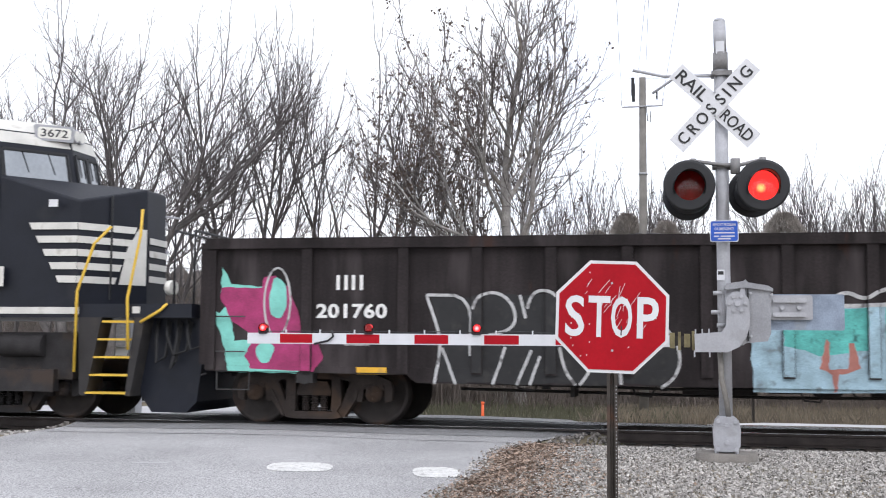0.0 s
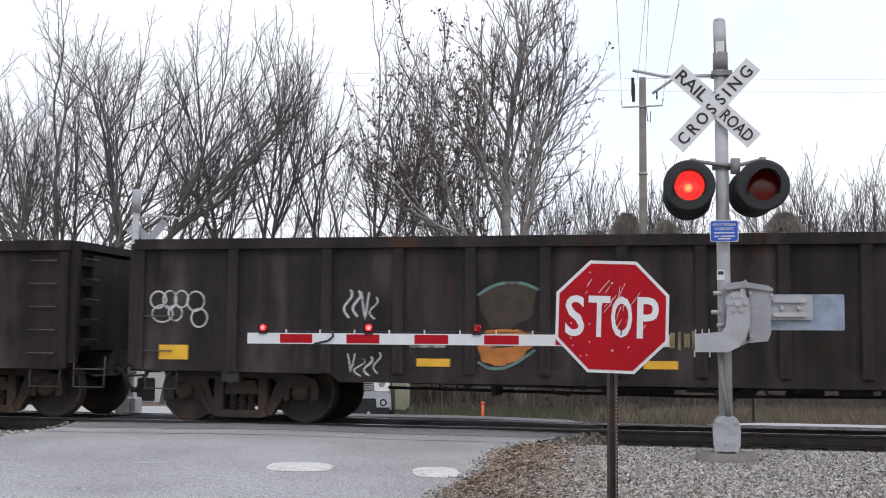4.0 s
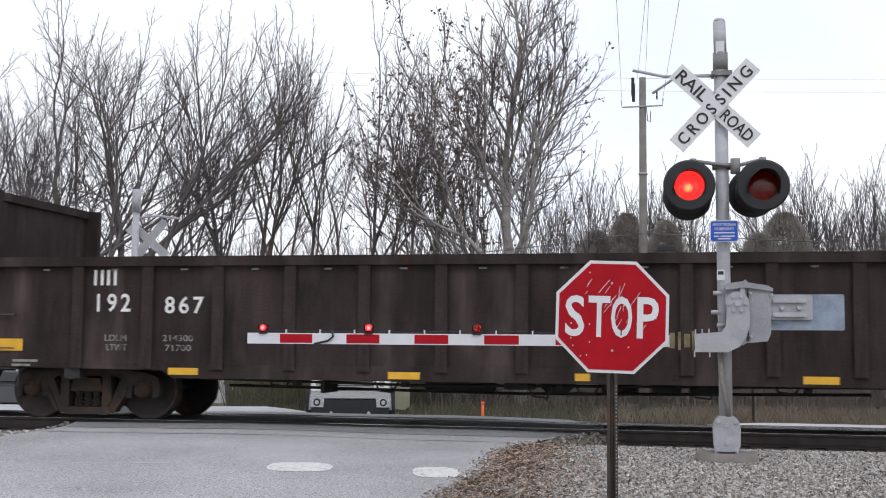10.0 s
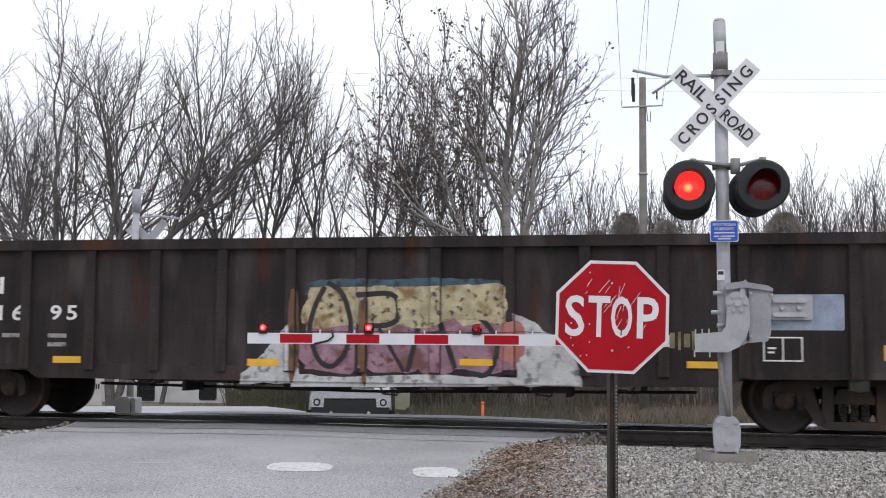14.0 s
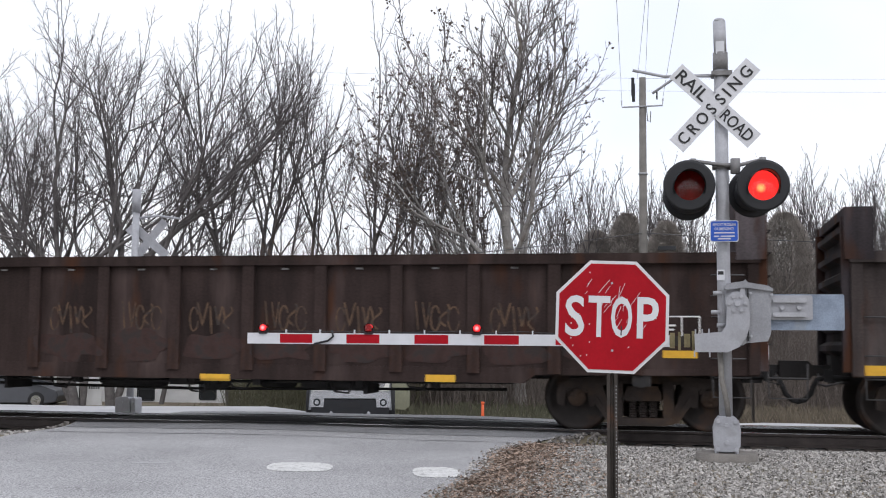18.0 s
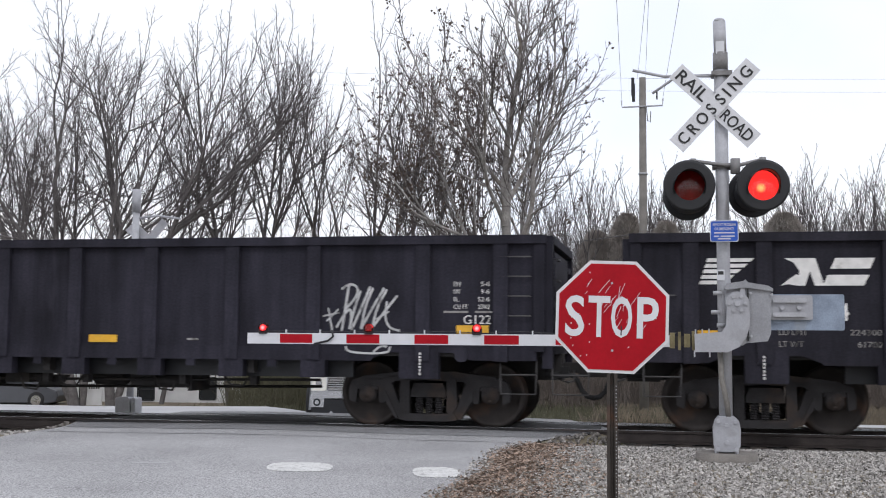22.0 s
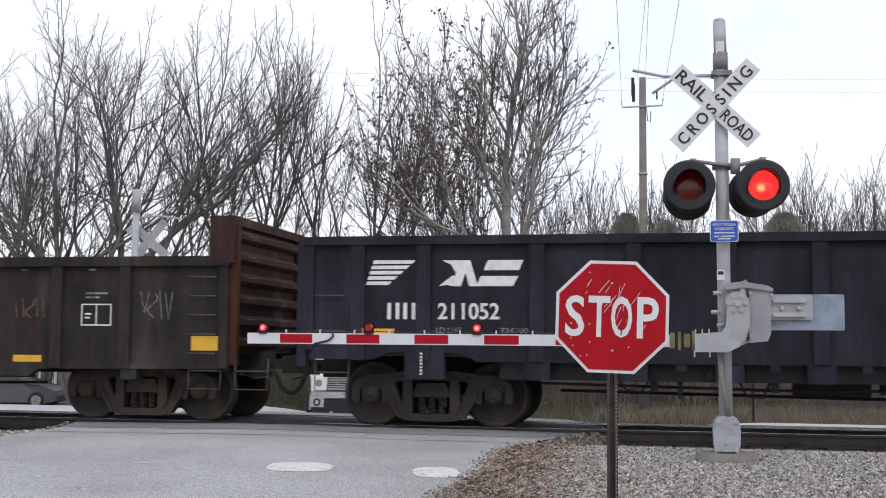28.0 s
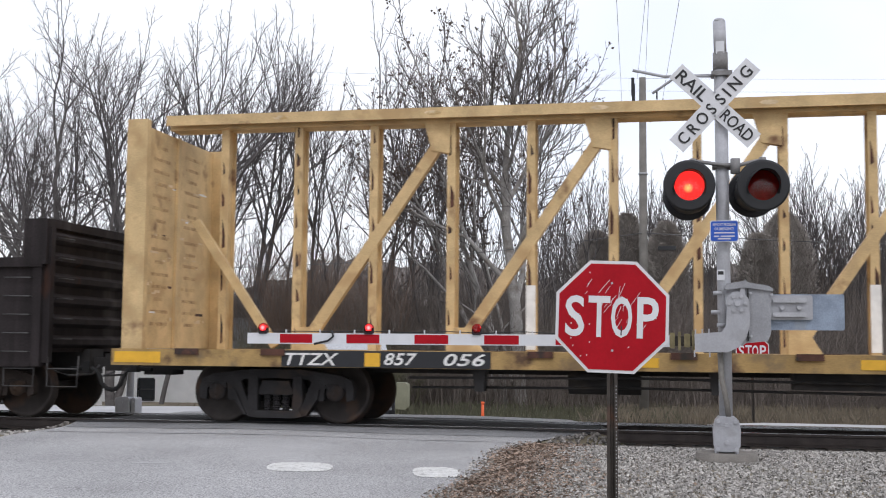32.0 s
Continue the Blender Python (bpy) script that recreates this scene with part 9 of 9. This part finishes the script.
plate(bm, [(-0.2, 3.35), (0.0, 3.2), (0.0, 3.5)], -0.02, 0.02)
part("bracket_plate", bm, M["galv"], far_sig)

# --- orange marker beyond the track
bm = bmesh.new()
cyl(bm, (-5.14, 13.3, -0.85), (-5.14, 13.3, -0.36), 0.05, 12, 0.035)
cyl(bm, (-5.14, 13.3, -0.36), (-5.14, 13.3, -0.3), 0.05, 12)
tagged(part("marker_post", bm, M["orange"]), "short orange plastic marker post by the side road", "marker post")


# --- the waiting pickup
def wheel_of(vehicle, x, y, r, w, along_y):
    bm = bmesh.new()
    prof = [(r * 0.62, -w / 2), (r * 0.95, -w / 2), (r, -w / 3), (r, w / 3), (r * 0.95, w / 2), (r * 0.62, w / 2)]
    if along_y:
        lathe_y(bm, prof, 24)
        bmesh.ops.rotate(bm, verts=bm.verts, cent=(0, 0, 0), matrix=Matrix.Rotation(math.pi / 2, 3, "Z"))
    else:
        lathe_y(bm, prof, 24)
    t = part("wheel", bm, M["tyre"], vehicle)
    t.location = (x, y, r)
    bm = bmesh.new()
    lathe_y(bm, [(r * 0.6, -w / 2 - 0.004), (r * 0.5, -w / 2 + 0.03), (r * 0.15, -w / 2 - 0.01)], 20)
    lathe_y(bm, [(r * 0.15, w / 2 + 0.01), (r * 0.5, w / 2 - 0.03), (r * 0.6, w / 2 + 0.004)], 20)
    if along_y:
        bmesh.ops.rotate(bm, verts=bm.verts, cent=(0, 0, 0), matrix=Matrix.Rotation(math.pi / 2, 3, "Z"))
    part("rim", bm, M["chrome"], t)


truck = root("pickup_truck", "silver pickup truck waiting at the crossing", "pickup truck", "", (-7.56, 9.1, -0.69), 15)
bm = bmesh.new()
plate_side = [(0.12, 0.36), (5.6, 0.36), (5.6, 1.25), (3.6, 1.28), (3.4, 1.95), (1.95, 1.95), (1.35, 1.32), (0.15, 1.2), (0.06, 0.9)]
a = [bm.verts.new((-0.97 if z < 1.4 else -0.78, y, z)) for y, z in plate_side]
b = [bm.verts.new((0.97 if z < 1.4 else 0.78, y, z)) for y, z in plate_side]
bm.faces.new(a)
bm.faces.new(b[::-1])
for k in range(len(plate_side)):
    bm.faces.new((a[k - 1], a[k], b[k], b[k - 1]))
bmesh.ops.triangulate(bm, faces=[f for f in bm.faces if len(f.verts) > 4])
soften(bm, 0.04)
bmesh.ops.recalc_face_normals(bm, faces=bm.faces)
part("body", bm, M["silver"], truck, "silver painted body")
bm = bmesh.new()
bm.faces.new([bm.verts.new(p) for p in ((-0.8, 1.4, 1.36), (0.8, 1.4, 1.36), (0.68, 1.93, 1.93), (-0.68, 1.93, 1.93))])
part("windscreen", bm, M["dark_glass"], truck)
bm = bmesh.new()
box(bm, -0.55, 0.55, 0.0, 0.06, 0.82, 1.14)
part("grille_frame", bm, M["black"], truck)
for k in range(6):
    bm = bmesh.new()
    z = 0.845 + 0.05 * k
    box(bm, -0.54, 0.54, -0.03, 0.0, z, z + 0.031)
    soften(bm, 0.01, 1)
    part("grille_bar", bm, M["chrome"], truck, "chrome grille bar")
for s in (-1, 1):
    bm = bmesh.new()
    x0, x1 = sorted((s * 0.58, s * 0.94))
    box(bm, x0, x1, -0.01, 0.08, 0.82, 1.14)
    soften(bm, 0.02)
    h = part("headlight", bm, M["headlight"], truck, "clear headlight")
    bm = bmesh.new()
    cyl(bm, (s * 0.76, -0.03, 0.99), (s * 0.76, 0.0, 0.99), 0.08, 14)
    part("bulb_ring", bm, M["chrome"], h)
    bm = bmesh.new()
    cyl(bm, (s * 0.8, -0.12, 0.57), (s * 0.8, -0.08, 0.57), 0.085, 14)
    f = part("fog_light", bm, M["dark_glass"], truck, "round fog light")
    bm = bmesh.new()
    cyl(bm, (s * 0.8, -0.13, 0.57), (s * 0.8, -0.115, 0.57), 0.05, 12)
    part("lens", bm, M["chrome"], f)
    bm = bmesh.new()
    box(bm, *sorted((s * 1.0, s * 1.2)), 1.35, 1.45, 1.3, 1.55)
    soften(bm, 0.03)
    part("mirror", bm, M["black"], truck)
    bm = bmesh.new()
    cyl(bm, (s * 0.45, -0.13, 0.33), (s * 0.45, -0.1, 0.33), 0.045, 10)
    part("tow_hook", bm, M["chrome"], truck)
bm = bmesh.new()
plate(bm, [(-0.62, 0.66), (-0.64, 0.46), (-0.95, 0.46), (-0.98, 0.66), (-0.93, 0.8), (-0.6, 0.83), (0.6, 0.83), (0.93, 0.8), (0.98, 0.66), (0.95, 0.46), (0.64, 0.46), (0.62, 0.66)], -0.09, 0.12)
soften(bm, 0.03)
part("bumper", bm, M["chrome"], truck, "chromed front bumper")
bm = bmesh.new()
box(bm, -0.64, 0.64, -0.085, -0.02, 0.3, 0.62)
box(bm, -0.94, 0.94, -0.06, 0.1, 0.2, 0.46)
part("air_dam", bm, M["black"], truck, "black lower air dam")
bm = bmesh.new()
box(bm, -0.24, 0.24, -0.1, -0.087, 0.46, 0.58)
part("plate", bm, M["sign_black"], truck, "dark blank front plate")
for x in (-0.97, 0.97):
    for y in (0.95, 4.6):
        wheel_of(truck, x, y, 0.4, 0.26, True)


for piece in truck.children:
    if piece.name.split(".")[0] in ("grille_frame", "grille_bar", "headlight", "fog_light", "tow_hook", "bumper", "air_dam", "plate"):
        piece.location.z -= 0.07
truck.scale = (0.96, 1.08, 1.04)


# --- parked saloon by the house
def saloon(at, turn, paint_mat, label):
    car = root("parked_car", label, "car", "parked cars", at, turn)
    bm = bmesh.new()
    outline_pts = [(0.05, 0.28), (0.5, 0.2), (4.3, 0.2), (4.6, 0.26), (4.68, 0.5), (4.6, 0.68), (4.2, 0.82), (3.45, 0.95), (2.75, 1.36), (2.2, 1.46), (1.5, 1.45), (0.75, 1.08), (0.08, 1.0), (-0.03, 0.7)]
    a = [bm.verts.new((x, -0.9 if z < 1.1 else -0.66, z)) for x, z in outline_pts]
    b = [bm.verts.new((x, 0.9 if z < 1.1 else 0.66, z)) for x, z in outline_pts]
    bm.faces.new(a)
    bm.faces.new(b[::-1])
    for k in range(len(outline_pts)):
        bm.faces.new((a[k - 1], a[k], b[k], b[k - 1]))
    bmesh.ops.triangulate(bm, faces=[f for f in bm.faces if len(f.verts) > 4])
    bmesh.ops.recalc_face_normals(bm, faces=bm.faces)
    soften(bm, 0.05)
    part("body", bm, paint_mat, car)
    for x0, x1 in ((0.95, 2.1), (2.15, 3.3)):
        bm = bmesh.new()
        m = 0.28
        bm.faces.new([bm.verts.new(p) for p in ((x0, -0.885, 1.03), (x1, -0.885, 1.03), (x1 - (m if x1 > 3 else 0), -0.72, 1.36), (x0 + (m if x0 < 1 else 0), -0.72, 1.36))])
        part("window", bm, M["dark_glass"], car, "dark side window")
    for x in (0.85, 3.85):
        for y in (-0.8, 0.8):
            wheel_of(car, x, y, 0.32, 0.2, False)
    return car


saloon((-27.85, 23.3, -1.34), 13, M["slate"], "slate blue-grey saloon car parked beside the house")
saloon((-25.6, 29.3, -1.38), 4, M["black"], "dark car parked by the trees")

# --- the white house
house = root("house", "low white clapboard house behind the trees", "house", "", (-23.6, 27.6, -1.5), 11)
HW, HD, HH = 6.0, 5.0, 2.6
bm = bmesh.new()
for x0, x1, z0, z1 in ((0, 1.65, 0, HH), (2.3, 4.2, 0, HH), (4.85, HW, 0, HH), (1.65, 2.3, 0, 0.35), (1.65, 2.3, 1.2, HH), (4.2, 4.85, 0, 0.4), (4.2, 4.85, 1.25, HH)):
    box(bm, x0, x1, 0, 0.15, z0, z1)
box(bm, 0, 0.15, 0.15, HD, 0, HH)
box(bm, HW - 0.15, HW, 0.15, HD, 0, HH)
box(bm, 0.15, HW - 0.15, HD - 0.15, HD, 0, HH)
walls = part("wall", bm, M["siding"], house, "white painted wall")
for k in range(17):
    for x0, x1 in ((0, 1.6), (2.35, 4.15), (4.9, HW)):
        bm = bmesh.new()
        z = 0.02 + 0.152 * k
        plate(bm, [(x0, z), (x1, z), (x1, z + 0.145), (x0, z + 0.145)], -0.016, -0.004)
        part("clapboard", bm, M["siding"], walls)
for x0, z0, z1 in ((1.65, 0.35, 1.2), (4.2, 0.4, 1.25)):
    w = new("window")
    w.empty_display_size = 0.1
    w.parent = house
    bm = bmesh.new()
    for q in ((x0 - 0.04, x0, z0, z1), (x0 + 0.65, x0 + 0.69, z0, z1), (x0, x0 + 0.65, z0 - 0.05, z0), (x0, x0 + 0.65, z1, z1 + 0.05), (x0, x0 + 0.65, (z0 + z1) / 2 - 0.02, (z0 + z1) / 2 + 0.02)):
        box(bm, q[0], q[1], -0.03, 0.04, q[2], q[3])
    part("frame", bm, M["black"], w, "dark window frame")
    bm = bmesh.new()
    box(bm, x0, x0 + 0.65, 0.06, 0.07, z0, z1)
    part("pane", bm, M["dark_glass"], w)
bm = bmesh.new()
a = [bm.verts.new(p) for p in ((-0.3, -0.4, HH - 0.1), (HW + 0.3, -0.4, HH - 0.1), (HW + 0.3, HD / 2, HH + 1.2), (-0.3, HD / 2, HH + 1.2), (-0.3, HD + 0.4, HH - 0.1), (HW + 0.3, HD + 0.4, HH - 0.1))]
bm.faces.new(a[:4])
bm.faces.new((a[3], a[2], a[5], a[4]))
bm.faces.new((a[0], a[3], a[4]))
bm.faces.new((a[1], a[5], a[2]))
part("roof", bm, M["roof"], house, "grey shingle roof")

screen = root("garden_gate", "white panelled gate with dark louvres", "gate", "", (-22.3, 24.2, -1.5), 11)
bm = bmesh.new()
box(bm, 0, 0.58, 0, 0.06, 0.0, 1.5)
soften(bm, 0.01)
board = part("panel", bm, M["siding"], screen)
for k in range(5):
    bm = bmesh.new()
    box(bm, 0.07 + 0.09 * k, 0.12 + 0.09 * k, -0.012, 0.0, 0.9, 1.1)
    part("louvre", bm, M["sign_black"], board)
fence = root("fence", "pale vertical board fence beside the parked car", "fence", "", (-27.5, 27.5, -1.5), 11)
for k in range(22):
    bm = bmesh.new()
    h = 1.9 + 0.1 * math.sin(k * 2.1)
    box(bm, 0.16 * k, 0.16 * k + 0.12, 0, 0.025, 0, h)
    part("board", bm, M["siding"] if k % 3 else M["pole"], fence)

# --- pale olive cabinet behind the waiting pickup
bm = bmesh.new()
plate(bm, rounded(-0.38, 0.38, 0.32, 1.1, 0.1), -0.16, 0.16)
soften(bm, 0.02)
box(bm, -0.08, 0.08, -0.06, 0.06, -0.02, 0.34)
cabinet = tagged(part("utility_cabinet", bm, M["olive"]), "pale olive utility cabinet on the grass beyond the road", "cabinet")
cabinet.location = (-8.2, 16.2, ground_z(-8.2, 16.2))


# ================= what moves: the train, its wheels and the flashing lamps =================
def gone(t):
    """How far the train has run to the left by t seconds, in metres."""
    u = t / 10
    return 88.3077 * u + 1.90795 * u ** 2 + 0.01914 * u ** 3 - 0.060263 * u ** 4 + 0.0020777 * u ** 5


def motions():
    for car, start in train:
        walk(car, [(t, pose(start - gone(t), 0, 0)) for t in range(33)])
    starts = dict((car.name, start) for car, start in train)
    for wheel, car, off in wheels:
        x0 = starts[car.name] + wheel.parent.location.x + off
        t0 = max(0.0, (x0 - 8.0) / 9.3)
        t1 = min(32.0, max(t0 + 0.2, (x0 + 14.0) / 8.7))
        rows, t = [], 0.0
        times = sorted({0.0, 32.0, *(round(t0 + k / 15, 3) for k in range(int((t1 - t0) * 15) + 1))})
        base = gone(times[1] if t0 > 0.1 else 0.0)
        for t in times:
            s = min(max(t, t0), max(times[:-1]) if t1 < 31.9 else 32.0)
            rows.append((t, pose(off, 0, 0.457, 0, -math.degrees((gone(s) - gone(t0)) / 0.457), 0)))
        walk(wheel, rows)
    half, first = 0.7438, 0.386
    for bulb, which in rotors:
        place = bulb.location.copy()
        a = 180.0 if which == 0 else 0.0
        rows = [(0.0, pose(*place, 0, 0, a))]
        t = first
        while t < 31.9:
            for k, dt in enumerate((-0.05, -0.017, 0.017, 0.05)):
                rows.append((t + dt, pose(*place, 0, 0, a + 60 * k)))
            a += 180.0
            t += half
        rows.append((32.0, pose(*place, 0, 0, a)))
        walk(bulb, rows)


motions()
